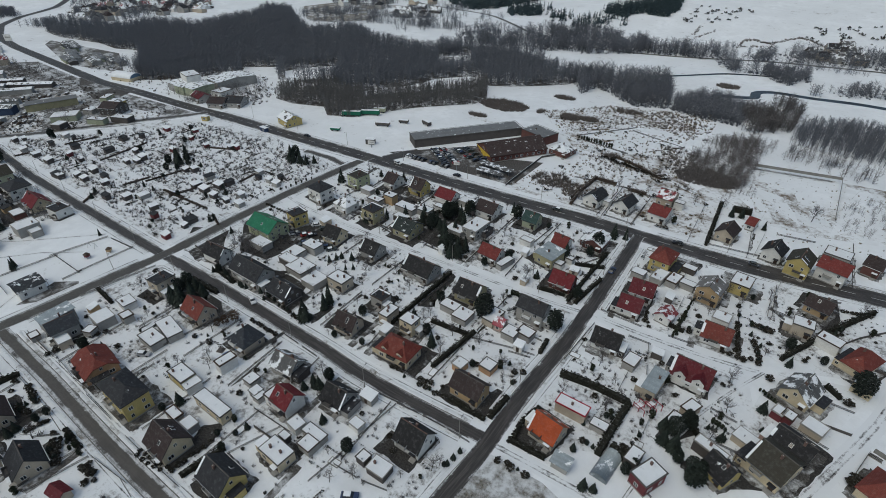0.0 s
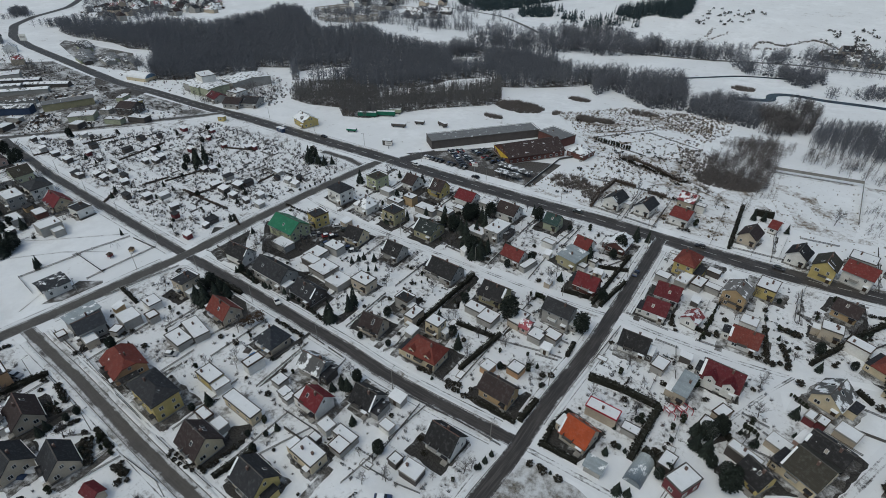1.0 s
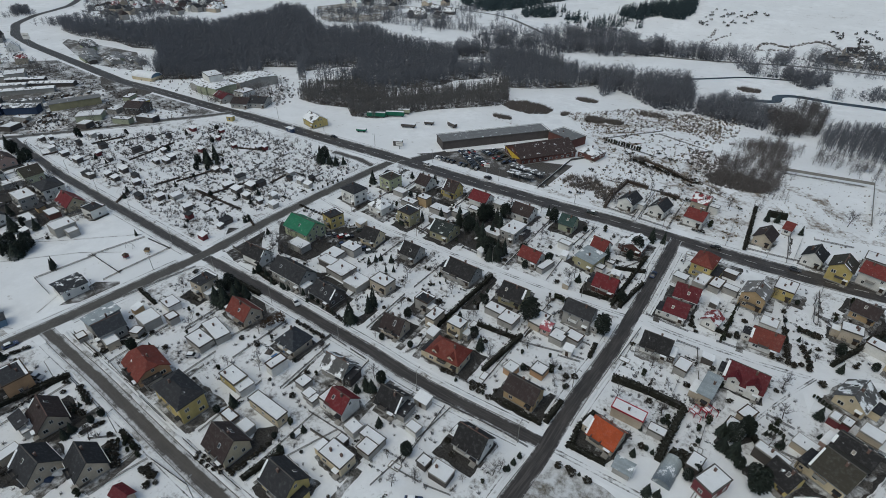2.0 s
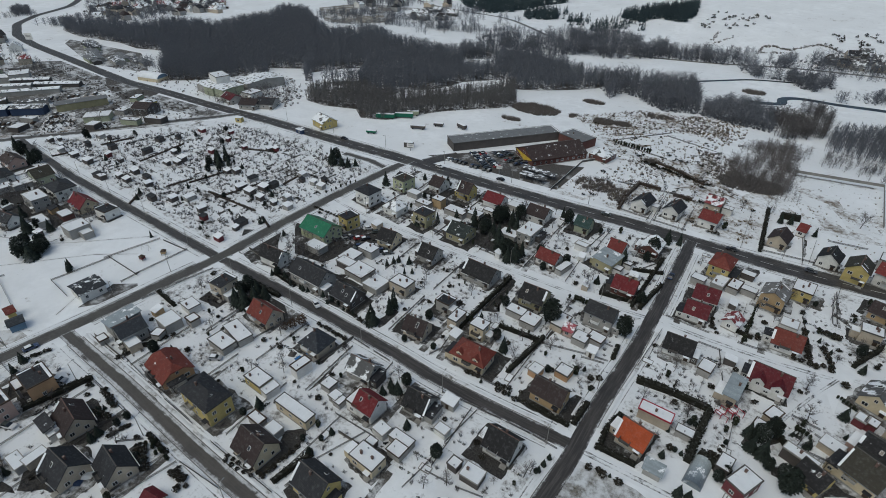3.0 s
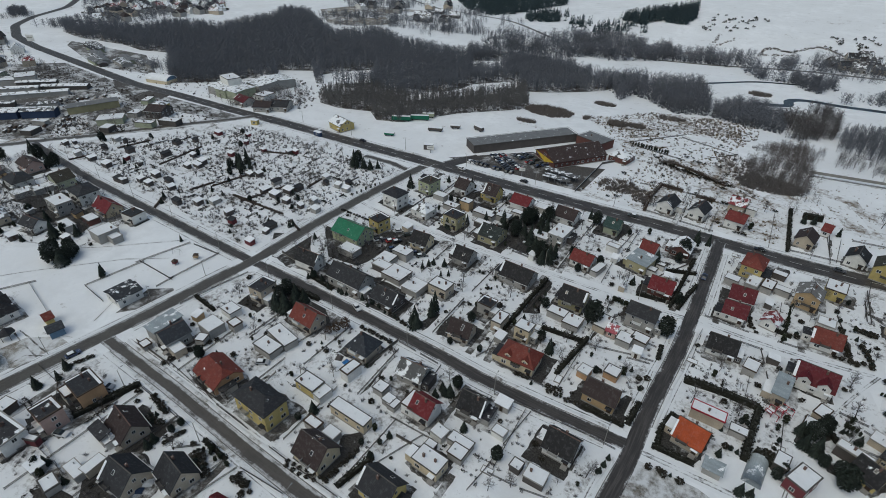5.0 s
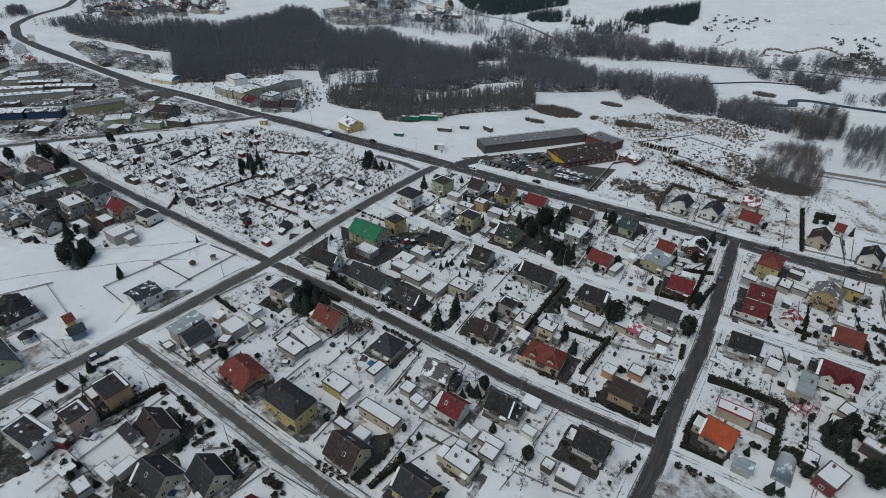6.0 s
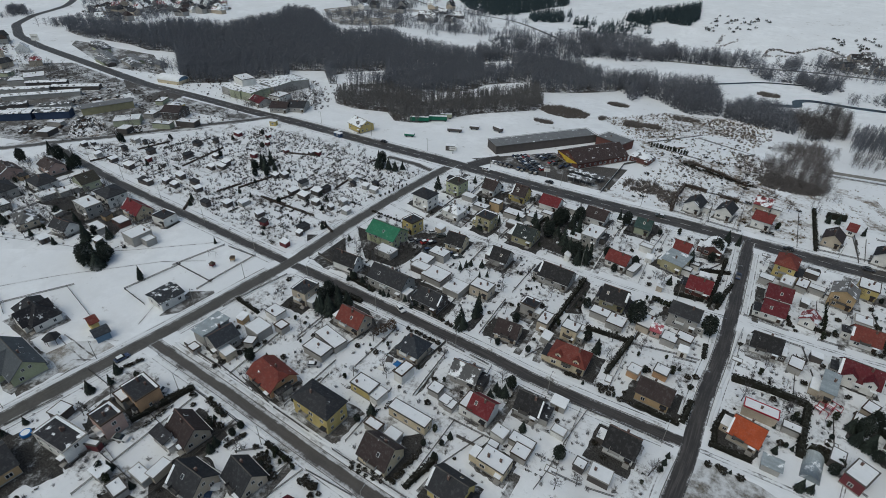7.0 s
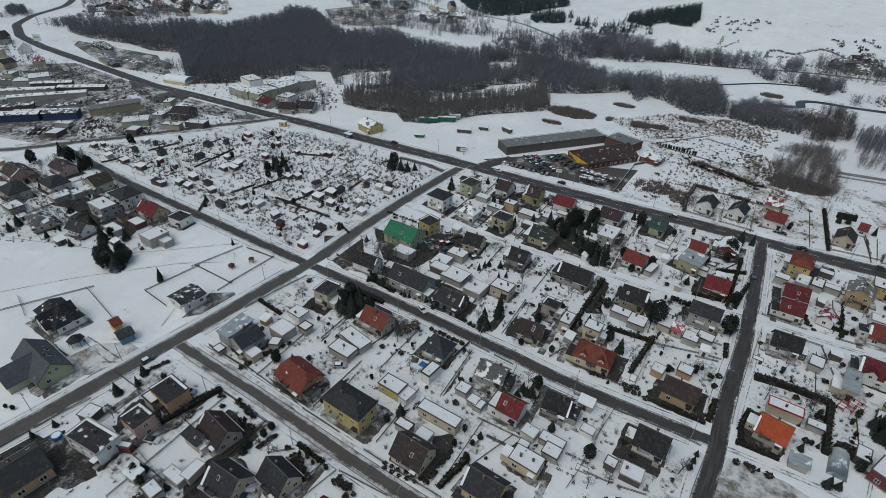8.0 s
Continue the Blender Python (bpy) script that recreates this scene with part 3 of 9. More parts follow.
def house(cx, cy, w, d, ang, ze, rise, kind, roof, wall, what="house", dormers=0):
    """A building with its base centre, size, turn, eaves height, roof rise and roof form."""
    rnd = random.Random(round(cx * 131 + cy * 17))
    if what in ("garage", "shed") and ze <= 3.2:
        ze *= 0.84
    TAKEN.append((cx, cy, math.hypot(w, d) / 2))
    if what == "house":
        HOMES.append((cx, cy, w, d, ang))
    ob = new(what)
    z0 = land(cx, cy)
    ob.matrix_basis = pose(cx, cy, z0, 0, 0, ang)
    form = {"gx": "gable", "gy": "gable", "gxd": "gable", "jx": "half-hipped", "hip": "hipped", "mono": "lean-to"}.get(kind, "low")
    look_of = ROOFS[roof][2]
    if kind == "flatd":
        label = f"{WALLS[wall][1]} {what} with {look_of} flat roof"
    elif kind in ("flat", "flatr"):
        label = f"{WALLS[wall][1]} {what} with flat snow-covered roof"
    else:
        label = f"{WALLS[wall][1]} {what} with {look_of} {form} roof"
    tagged(ob, label, what, what + "s of the estate")
    part("wall", mesh_of("wall", *walls(w, d, ze, rise, kind), "wall_" + wall), ob)
    if kind in ("flat", "flatr", "flatd"):
        trim = "red_trim" if kind == "flatr" else rnd.choice(["concrete", "fence_dark", "fence_dark", "door_wood"])
        a, b, rim = w / 2 + 0.2, d / 2 + 0.2, rnd.choice((0.14, 0.2, 0.3))
        top = ze + 0.26 + (0.16 if kind == "flatr" else rnd.choice((0.02, 0.08, 0.16)))
        rims = [box(-a, a, -b, -b + rim, ze, top), box(-a, a, b - rim, b, ze, top), box(-a, -a + rim, -b + rim, b - rim, ze, top), box(a - rim, a, -b + rim, b - rim, ze, top)]
        r = part("roof", mesh_of("roof", *joined(box(-a + 0.02, a - 0.02, -b + 0.02, b - 0.02, ze, ze + 0.2), *rims), trim), ob, label="flat roof slab with a raised dark rim")
        g = rim + 0.02
        if kind == "flatd":
            part("roof_felt", mesh_of("roof_felt", *box(-a + g, a - g, -b + g, b - g, ze + 0.19, ze + 0.24, 0.02), "roof_" + roof), r, label="dark roofing felt")
            part("snow_edge", mesh_of("snow_edge", *joined(box(-a + g, a - g, b - g - 0.7, b - g, ze + 0.23, ze + 0.31, 0.04), box(-a + g, -a + g + 0.5, -b + g, b - g - 0.72, ze + 0.23, ze + 0.31, 0.04)), "snow_cap"), r, label="snow drifted along the rim")
        else:
            part("snow_layer", mesh_of("snow_layer", *box(-a + g, a - g, -b + g, b - g, ze + 0.19, ze + 0.27, 0.03), "snow_roof"), r, label="even layer of snow")
        if w * d > 18 and rnd.random() < 0.75:
            part("chimney", CHIM_ME, ob, pose(rnd.uniform(-0.3, 0.3) * w, rnd.uniform(-0.3, 0.3) * d, ze + 0.35) @ Matrix.Diagonal((1, 1, 0.9, 1)))
        if rnd.random() < 0.5:
            part("roof_vent", VENT_ME, ob, pose(rnd.uniform(-0.35, 0.35) * w, rnd.uniform(-0.35, 0.35) * d, ze + 0.2))
    else:
        part("roof", mesh_of("roof", *roof_mesh(w, d, ze, rise, kind), "roof_" + roof), ob)
    if kind in ("gx", "gxd", "gy") and what in ("house", "hall"):
        long, deep = (w, d) if kind != "gy" else (d, w)
        spin = Matrix.Rotation(radians(90 if kind == "gy" else 0), 4, "Z")
        low = ze - rise / (deep / 2) * 0.45
        part("ridge_cap", mesh_of("ridge_cap", *box(-long / 2 - 0.47, long / 2 + 0.47, -0.14, 0.14, ze + rise + 0.12, ze + rise + 0.25, 0.05), rnd.choice(["fence_dark", "chimney_brick", "fence_dark"])), ob, spin)
        for side in (-1, 1):
            y0 = side * (deep / 2 + 0.5)
            part("gutter", mesh_of("gutter", *box(-long / 2 - 0.4, long / 2 + 0.4, y0 - 0.08, y0 + 0.08, low + 0.02, low + 0.14), rnd.choice(["window_frame", "steel", "fence_dark"])), ob, spin)
            slope = math.atan2(rise, deep / 2)
            for k in range(rnd.choice((0, 0, 0, 1, 1, 2))):
                h = rnd.uniform(0.35, 0.7)
                m = spin @ pose(rnd.uniform(-0.36, 0.36) * long, side * deep / 2 * (1 - h), ze + rise * h + 0.21) @ Matrix.Rotation(-side * slope, 4, "X")
                sw = part("roof_window", SKYLIGHT_ME, ob, m)
                part("glass", SKYGLASS_ME, sw)
    if kind in ("gx", "gxd", "gy") and what == "house" and rnd.random() < 0.3:
        long, deep = (w, d) if kind != "gy" else (d, w)
        a0 = rnd.choice((-1, -1, 1)) * (long / 2 + 0.2)
        k0, k1, th = rnd.uniform(0.0, 0.35), rnd.uniform(0.75, 1.0), rnd.uniform(0.22, 0.4)
        low = ze - rise / (deep / 2) * 0.45
        at = [(-(deep / 2 + 0.45) * (1 - k), low + (ze + rise - low) * k + 0.29) for k in (k0, k1)]
        q = [(a0 - th, at[0][0], at[0][1]), (a0 + th, at[0][0], at[0][1]), (a0 + th * rnd.uniform(0.3, 1), at[1][0], at[1][1]), (a0 - th, at[1][0], at[1][1])]
        if kind == "gy":
            q = [(-y, x, z) for x, y, z in q]
        part("snow_edge", mesh_of("snow_edge", *shell(q, [(0, 1, 2, 3)], 0.08), "snow_cap"), ob, label="strip of snow along the verge")
    if what in ("house", "annex", "hall", "market"):
        part("plinth", mesh_of("plinth", *box(-w / 2 - 0.04, w / 2 + 0.04, -d / 2 - 0.04, d / 2 + 0.04, -0.3, 0.45), "concrete"), ob)
    storeys = 1 if ze < 4.6 else 2
    sides = ((0, w, d / 2), (90, d, w / 2), (180, w, d / 2), (270, d, w / 2))
    if what in ("house", "annex", "hall", "pavilion", "workshop", "market"):
        for turn, run, out in sides:
            many = max(1, int(run / 3.3))
            if turn in (180, 270):
                many = max(1, many - 1)
            for s in range(storeys):
                for k in range(many):
                    if rnd.random() < 0.12:
                        continue
                    a = (k + 0.5) / many * run - run / 2 + rnd.uniform(-0.25, 0.25)
                    if s == 0 and turn == 0 and k == many - 1 and what == "house":
                        continue
                    p = Matrix.Rotation(radians(turn), 3, "Z") @ Vector((a, -out, 1.75 + 2.6 * s))
                    window_at(ob, p.x, p.y, min(p.z, ze - 0.9), turn, rnd.choice([0.75, 1.0, 1.0, 1.35]))
            gable = (kind in ("gx", "gxd", "jx") and turn in (90, 270)) or (kind == "gy" and turn in (0, 180))
            if gable and rise > 2.8:
                for a in ((-0.9, 0.9) if run > 8 and kind != "jx" else (0.0,)):
                    p = Matrix.Rotation(radians(turn), 3, "Z") @ Vector((a, -out, ze + rise * 0.28))
                    window_at(ob, p.x, p.y, p.z, turn, 0.75, 0.85)
    if what == "house":
        p = Vector((w / 2 - 1.2, -d / 2, 0.35))
        part("door", DOOR_ME, ob, pose(p.x, p.y, p.z))
        part("steps", mesh_of("steps", *joined(box(p.x - 0.8, p.x + 0.8, p.y - 1.1, p.y, 0, 0.35), box(p.x - 0.8, p.x + 0.8, p.y - 1.45, p.y - 1.1, 0, 0.18)), "concrete"), ob)
        part("canopy", mesh_of("canopy", *box(p.x - 0.9, p.x + 0.9, p.y - 1.2, p.y, 2.5, 2.66, 0.03), rnd.choice(["snow_cap", "roof_dark"])), ob)
        if ze > 5 or rise > 3.2:
            bx = rnd.uniform(-0.2, 0.1) * w
            part("balcony", mesh_of("balcony", *joined(box(bx - 1.4, bx + 1.4, -d / 2 - 1.15, -d / 2, 2.7, 2.85), box(bx - 1.4, bx + 1.4, -d / 2 - 1.15, -d / 2 - 1.08, 2.85, 3.65), box(bx - 1.4, bx - 1.33, -d / 2 - 1.08, -d / 2, 2.85, 3.65), box(bx + 1.33, bx + 1.4, -d / 2 - 1.08, -d / 2, 2.85, 3.65)), rnd.choice(["concrete", "fence_dark", "window_frame"])), ob)
        if cx > -60 and -70 < cy < 115 and rnd.random() < 0.6:
            aw, ad, ah = rnd.uniform(1.8, 2.8), d * rnd.uniform(0.45, 0.8), min(ze - 0.3, rnd.uniform(2.3, 2.9))
            side = rnd.choice((-1, -1, 1))
            x0, x1 = sorted((side * (w / 2 - 0.05), side * (w / 2 + aw)))
            ay = rnd.uniform(-0.5, 0.5) * (d - ad)
            an = part("annex", mesh_of("annex", *box(x0, x1, ay - ad / 2, ay + ad / 2, 0, ah), "wall_" + rnd.choice([wall, wall, "grey", "dark"])), ob, label="low side annex")
            part("roof", mesh_of("roof", *box(x0 - 0.15, x1 + 0.15, ay - ad / 2 - 0.15, ay + ad / 2 + 0.15, ah, ah + 0.22, 0.04), rnd.choice(["snow_cap", "snow_cap", "roof_dark", "roof_darksn"])), an)
            if rnd.random() < 0.5:
                window_at(ob, (x0 + x1) / 2, ay - ad / 2, 1.4, 0, 0.8, 0.8)
        top = ze + rise * (0.75 if kind in ("gx", "gy", "jx", "gxd", "hip") else 0.3)
        c = part("chimney", CHIM_ME, ob, pose(rnd.uniform(-0.25, 0.25) * w, (rnd.choice((-1, 1)) * 0.1 * d), top + 0.55))
        part("chimney_pot", POT_ME, c)
    if kind == "gxd":
        dormers = 2
    for k in range(dormers):
        a = (k + 0.5) / dormers * w - w / 2
        dw = 3.2 if kind == "gxd" else 1.9
        dh, deep = (rise * 0.40 if kind == "gxd" else 1.35), d * 0.32
        y0 = -d / 2 + (-0.5 if kind == "gxd" else 0.15)
        base = 0.4 if kind == "gxd" else ze + 0.1
        if kind == "gxd":
            dh += ze - 0.6
        v = [(a - dw / 2, y0, base), (a + dw / 2, y0, base), (a + dw / 2, y0, base + dh), (a, y0, base + dh + dw * 0.42), (a - dw / 2, y0, base + dh)]
        v += [(p, y0 + deep + 1.0, q) for p, _, q in v]
        f = [(0, 1, 2, 3, 4), (9, 8, 7, 6, 5)] + [(i + 5, (i + 1) % 5 + 5, (i + 1) % 5, i) for i in range(5)]
        dm = part("dormer", mesh_of("dormer", v, f, "wall_" + wall), ob)
        e = base + dh - 0.12
        v = [(a - dw / 2 - 0.25, y0 - 0.3, e), (a, y0 - 0.3, base + dh + dw * 0.42 + 0.05), (a, y0 + deep + 1.6, base + dh + dw * 0.42 + 0.05), (a - dw / 2 - 0.25, y0 + deep + 1.6, e), (a + dw / 2 + 0.25, y0 - 0.3, e), (a + dw / 2 + 0.25, y0 + deep + 1.6, e)]
        part("dormer_roof", mesh_of("dormer_roof", *shell([(p, q, r + 0.12) for p, q, r in v], [(0, 1, 2, 3), (1, 4, 5, 2)], 0.12), "roof_" + roof), dm)
        window_at(ob, a, y0, base + dh * (0.8 if kind == "gxd" else 0.5), 0, 0.8, 0.75)
    return ob


house(-14.7, -37.3, 8.5, 8.3, -4, 3.4, 1.2, "gy", "darkp", "white", "pavilion")
house(-22.7, -58.3, 4.2, 2.2, -8, 3.2, 1.2, "gy", "brick", "yellow", "cabin")
house(-15.7, -59.6, 4.1, 4.0, -14, 2.8, 0.8, "gy", "slate", "blue", "cabin")
house(13.0, -40.2, 5.3, 9.4, -2, 4.5, 0.4, "mono", "metal", "grey", "workshop")
house(19.3, -41.5, 7.5, 7.6, -9, 4.2, 2.2, "gy", "slate", "grey")
house(43.7, -43.9, 11.0, 8.8, -9, 3.2, 3.4, "jx", "brick", "orange")
house(25.6, -10.7, 6.0, 7.1, 1, 6, 0.5, "flatd", "dark", "beige")
house(48.7, -12.5, 9.2, 6.8, -4, 3.7, 3.4, "gx", "brick", "beige")
house(72.2, -12.6, 7.8, 7.3, -2, 3.2, 3.4, "hip", "slate", "beige")
house(47.3, -22.7, 10.2, 4.7, -12, 3, 0, "flat", "snow", "grey", "garage")
house(47.0, -28.4, 7.9, 4.8, -4, 3, 0, "flat", "snow", "grey", "garage")
house(75.3, -22.4, 3.1, 5.4, -7, 3.6, 0, "flat", "snow", "white", "garage")
house(91.3, -12.9, 8.1, 6.3, 2, 3.2, 2.9, "gx", "greysn", "grey")
house(63.8, -45.7, 12.7, 7.2, -4, 6.5, 2.2, "hip", "dark", "yellow")
house(85.8, -47.9, 8.5, 7.6, -4, 3.4, 3.9, "gx", "brown", "cream")
house(105.6, -46.9, 8.8, 7.2, -4, 3.8, 3.4, "gx", "dark", "yellow")
house(85.6, -34.6, 12.1, 3.3, -3, 3.4, 0, "flat", "snow", "cream", "annex")
house(68.8, -32.6, 7.1, 4.5, -4, 3.2, 0, "flat", "snow", "yellow", "annex")
house(73.8, -33.0, 3.2, 4.4, -8, 3, 0, "flat", "snow", "white", "garage")
house(101.6, -22.5, 6.1, 6.3, -4, 4.2, 2.9, "gx", "crimson", "white")
house(97.8, -22.7, 4.0, 5.6, -4, 4, 0, "flat", "snow", "white", "annex")
house(111.3, -35.1, 7.6, 4.9, -5, 3.4, 0, "flat", "snow", "cream")
house(115.7, -28.9, 4.1, 3.5, -4, 2.8, 0, "flat", "snow", "grey", "garage")
house(108.6, -26.2, 3.9, 3.3, -9, 2.8, 0, "flat", "snow", "white", "garage")
house(90.9, -24.6, 2.9, 2.8, -6, 2.6, 0, "flat", "snow", "grey", "shed")
house(92.8, -25.1, 2.7, 2.9, -4, 2.4, 0, "flat", "snow", "grey", "shed")
house(86.4, -22.4, 3.5, 3.4, -3, 2.6, 0, "flat", "snow", "grey", "shed")
house(114.7, -25.7, 6.5, 2.9, -4, 2.6, 0, "flat", "snow", "grey", "garage")
house(137.2, -12.9, 7.6, 7.1, -3, 3.2, 3.7, "gx", "black", "white")
house(134.9, -24.2, 5.1, 4.0, -1, 2.8, 0, "flat", "snow", "dark", "shed")
house(129.7, -24.0, 2.7, 2.7, -6, 2.4, 0, "flat", "snow", "dark", "shed")
house(112.0, -13.7, 6.8, 7.0, -0, 2.8, 3.5, "gx", "black", "grey")
house(140.7, 8.6, 9.1, 6.3, -4, 3.8, 3, "gx", "brown", "tan")
house(115.1, 9.5, 11.1, 7.3, 0, 3.6, 3.7, "hip", "brick", "cream", dormers=2)
house(102.6, 20.6, 3.5, 6.0, -3, 4.2, 0, "flat", "snow", "beige")
house(111.5, 20.2, 5.1, 4.3, -4, 5.4, 0, "flat", "snow", "cream")
house(94.0, 10.4, 7.2, 6.3, 3, 2.8, 3.4, "gx", "brown", "beige")
house(95.2, 25.6, 5.3, 4.5, -4, 4.2, 0.6, "flatd", "dark", "grey")
house(96.7, 47.8, 11.6, 8.5, -4, 3, 3.5, "gx", "black", "grey")
house(119.0, 45.8, 8.3, 8.0, -1, 3.6, 3.4, "gx", "black", "olive")
house(116.9, 36.0, 6.3, 3.8, -5, 3, 0, "flat", "snow", "grey", "garage")
house(122.8, 34.4, 5.5, 5.6, -4, 3, 0, "flat", "snow", "grey", "garage")
house(142.0, 47.6, 9.2, 6.3, -4, 5.6, 2.6, "gx", "dark", "grey")
house(131.5, 39.3, 4.2, 7.0, -8, 3, 0, "flat", "snow", "beige", "garage")
house(135.3, 37.3, 3.0, 4.0, -1, 3, 1.6, "gx", "pink", "pink", "annex")
house(139.8, 35.6, 4.5, 4.5, -5, 3, 0, "flat", "snow", "grey", "garage")
house(144.0, 38.0, 4.8, 3.9, -9, 3, 0, "flat", "snow", "grey", "garage")
house(133.5, 15.3, 3.3, 3.6, -9, 2.8, 0, "flat", "snow", "orange", "shed")
house(140.7, 19.4, 4.1, 4.0, -7, 2.8, 0, "flat", "snow", "orange", "shed")
house(46.4, 11.5, 15.1, 8.2, -3, 4.2, 3.5, "gx", "dark", "grey")
house(64.3, 10.4, 9.1, 7.2, -4, 3.2, 3.2, "gx", "dark", "dark")
house(25.5, 12.4, 9.7, 6.3, 1, 3.8, 3, "gx", "black", "white")
house(48.4, 29.6, 6.4, 7.4, -2, 2.8, 0, "flat", "snow", "grey", "garage")
house(57.8, 24.2, 9.0, 7.3, -6, 3, 0, "flat", "snow", "grey", "garage")
house(67.8, 21.5, 6.8, 7.0, -5, 3, 0, "flat", "snow", "grey", "garage")
house(76.5, 25.6, 7.5, 5.4, -4, 4, 0, "flat", "snow", "beige")
house(73.6, 47.6, 7.2, 7.1, -2, 3.2, 3.2, "gx", "black", "grey")
house(53.6, 47.5, 7.1, 7.2, 2, 3.2, 3.4, "gx", "black", "cream")
house(31.4, 48.2, 6.0, 6.6, -13, 6, 0.6, "flatd", "dark", "yellow")
house(26.6, 36.2, 13.7, 9.9, -3, 4.6, 3.4, "gx", "green", "lime", "hall")
house(23.9, 69.8, 8.9, 7.5, -7, 6.6, 1.2, "hip", "dark", "white")
house(40.4, 69.1, 7.8, 7.7, -6, 3.8, 3, "hip", "snowy", "white")
house(29.3, 90.2, 7.2, 7.9, -10, 6.2, 0.6, "flatd", "olive", "lime")
house(56.5, 68.3, 7.2, 6.6, -7, 6.2, 0.6, "flatd", "dark", "olive")
house(43.8, 99.3, 6.3, 7.9, -4, 3.6, 3, "gx", "brown", "white")
house(59.2, 99.8, 6.5, 7.2, -4, 4.2, 3.7, "gx", "brown", "yellow")
house(74.2, 100.6, 8.7, 7.5, -4, 3.2, 3, "gx", "crimson", "white")
house(96.2, 99.9, 9.0, 8.4, -4, 3.6, 3, "gx", "brown", "white")
house(99.5, 82.9, 6.7, 10.4, -5, 4.6, 0, "flat", "snow", "grey")
house(75.4, 68.0, 8.9, 9.2, -3, 3.6, 3, "gx", "teald", "olive")
house(116.2, 101.8, 6.1, 6.4, -3, 3.8, 3, "gx", "teal", "sage")
house(133.7, 91.6, 6.1, 6.7, -8, 3.8, 2.9, "gx", "red", "white")
house(133.2, 81.1, 7.9, 7.9, -15, 4.4, 0.8, "mono", "metal", "olive")
house(113.7, 70.7, 8.0, 6.3, -8, 3.2, 2.9, "gx", "red", "white")
house(120.3, 69.0, 2.7, 7.3, -13, 2.8, 0, "flat", "snow", "grey", "garage")
house(143.7, 69.1, 7.7, 6.5, -2, 3.2, 3.4, "gx", "crimson", "brickw")
house(144.7, 101.6, 7.5, 9.0, -4, 3.4, 2, "gy", "snowy", "brickw")
house(164.6, 8.1, 7.2, 7.1, -11, 3, 3.7, "gx", "orange", "beige")
house(167.3, 18.0, 8.4, 3.5, -3, 3.4, 0, "flatr", "snow", "beige", "garage")
house(171.1, 1.4, 4.1, 2.9, -3, 2.8, 0.5, "mono", "metal", "grey", "shed")
house(185.5, 12.5, 3.0, 4.8, -11, 3, 0, "flat", "snow", "dark", "garage")
house(189.8, 8.6, 4.7, 7.1, -27, 4, 0, "flat", "snow", "maroon", "annex")
house(214.6, 28.5, 8.1, 10.6, -26, 4, 3.4, "gx", "olive", "cream")
house(217.9, 36.5, 8.6, 8.4, -22, 3.6, 3, "gx", "black", "pink")
house(218.5, 58.1, 7.5, 8.9, -22, 3.4, 3, "gy", "greysn", "cream")
house(232.8, 80.3, 6.1, 10.6, -28, 3.2, 3, "hip", "brick", "cream")
house(217.1, 88.2, 5.7, 4.8, -3, 4.4, 0, "flat", "snow", "beige")
house(221.3, 103.4, 7.2, 6.5, -17, 3.2, 2.6, "gx", "brown", "tan")
house(197.5, 101.6, 6.2, 7.7, -8, 4.6, 0.6, "flat", "snow", "yellow")
house(188.9, 90.2, 7.5, 7.5, -9, 6, 2, "gy", "grey", "tan")
house(194.8, 69.7, 7.8, 7.2, -2, 3, 3.4, "gx", "brick", "white")
house(194.8, 78.9, 5.1, 4.7, -6, 3.2, 0, "flat", "snow", "white", "annex")
house(191.8, 48.6, 10.0, 8.7, -5, 3.2, 3.7, "gxd", "maroon", "white")
house(183.6, 37.8, 3.4, 8.5, -8, 4.4, 0.8, "mono", "metal", "beige")
house(166.8, 48.4, 8.1, 6.3, -0, 3, 3.4, "gx", "black", "white")
house(169.1, 79.8, 7.5, 7.8, -0, 3.2, 3.2, "gx", "maroon", "white")
house(168.0, 69.1, 6.9, 6.9, -1, 3.2, 3.2, "gx", "maroon", "white")
house(179.0, 70.8, 4.8, 5.2, -14, 3, 1.8, "gy", "redsn", "white", "annex")
house(170.6, 100.8, 7.1, 9.4, -8, 5.6, 3, "hip", "brick", "yellow")
house(171.8, 92.1, 4.2, 7.4, -11, 3, 0, "flat", "snow", "grey", "garage")
house(176.7, 92.8, 3.8, 6.5, -11, 3, 0, "flat", "snow", "grey", "garage")
house(175.6, 44.3, 3.6, 5.0, -10, 3, 0, "flat", "snowy", "grey", "shed")
house(194.1, 35.8, 3.1, 4.8, -24, 3, 0, "flat", "snow", "beige", "garage")
house(191.2, 29.7, 2.7, 4.3, -15, 2.8, 0, "flat", "snow", "beige", "garage")
house(200.9, 24.3, 7.7, 2.8, -21, 3.4, 0, "flat", "snow", "dark", "garage")
house(207.8, 33.6, 5.0, 4.0, -22, 2.6, 0, "flat", "snow", "beige", "shed")
house(214.2, 47.5, 2.7, 3.4, -21, 3, 0, "flat", "snow", "maroon", "shed")
house(216.5, 47.2, 2.7, 3.3, -21, 3, 0, "flat", "snow", "maroon", "shed")
house(222.4, 46.9, 5.1, 4.5, -22, 2.8, 0, "flat", "snow", "beige", "shed")
house(204.0, 20.2, 6.1, 6.4, -31, 3, 3, "gx", "black", "yellow")
house(236.0, 34.8, 6.1, 9.5, -27, 3.2, 3.2, "hip", "brick", "cream")
house(132.0, 135.8, 7.1, 8.8, -11, 4.2, 2.5, "gy", "dark", "white")
house(145.4, 137.1, 6.7, 8.8, -11, 4.2, 2.5, "gy", "dark", "white")
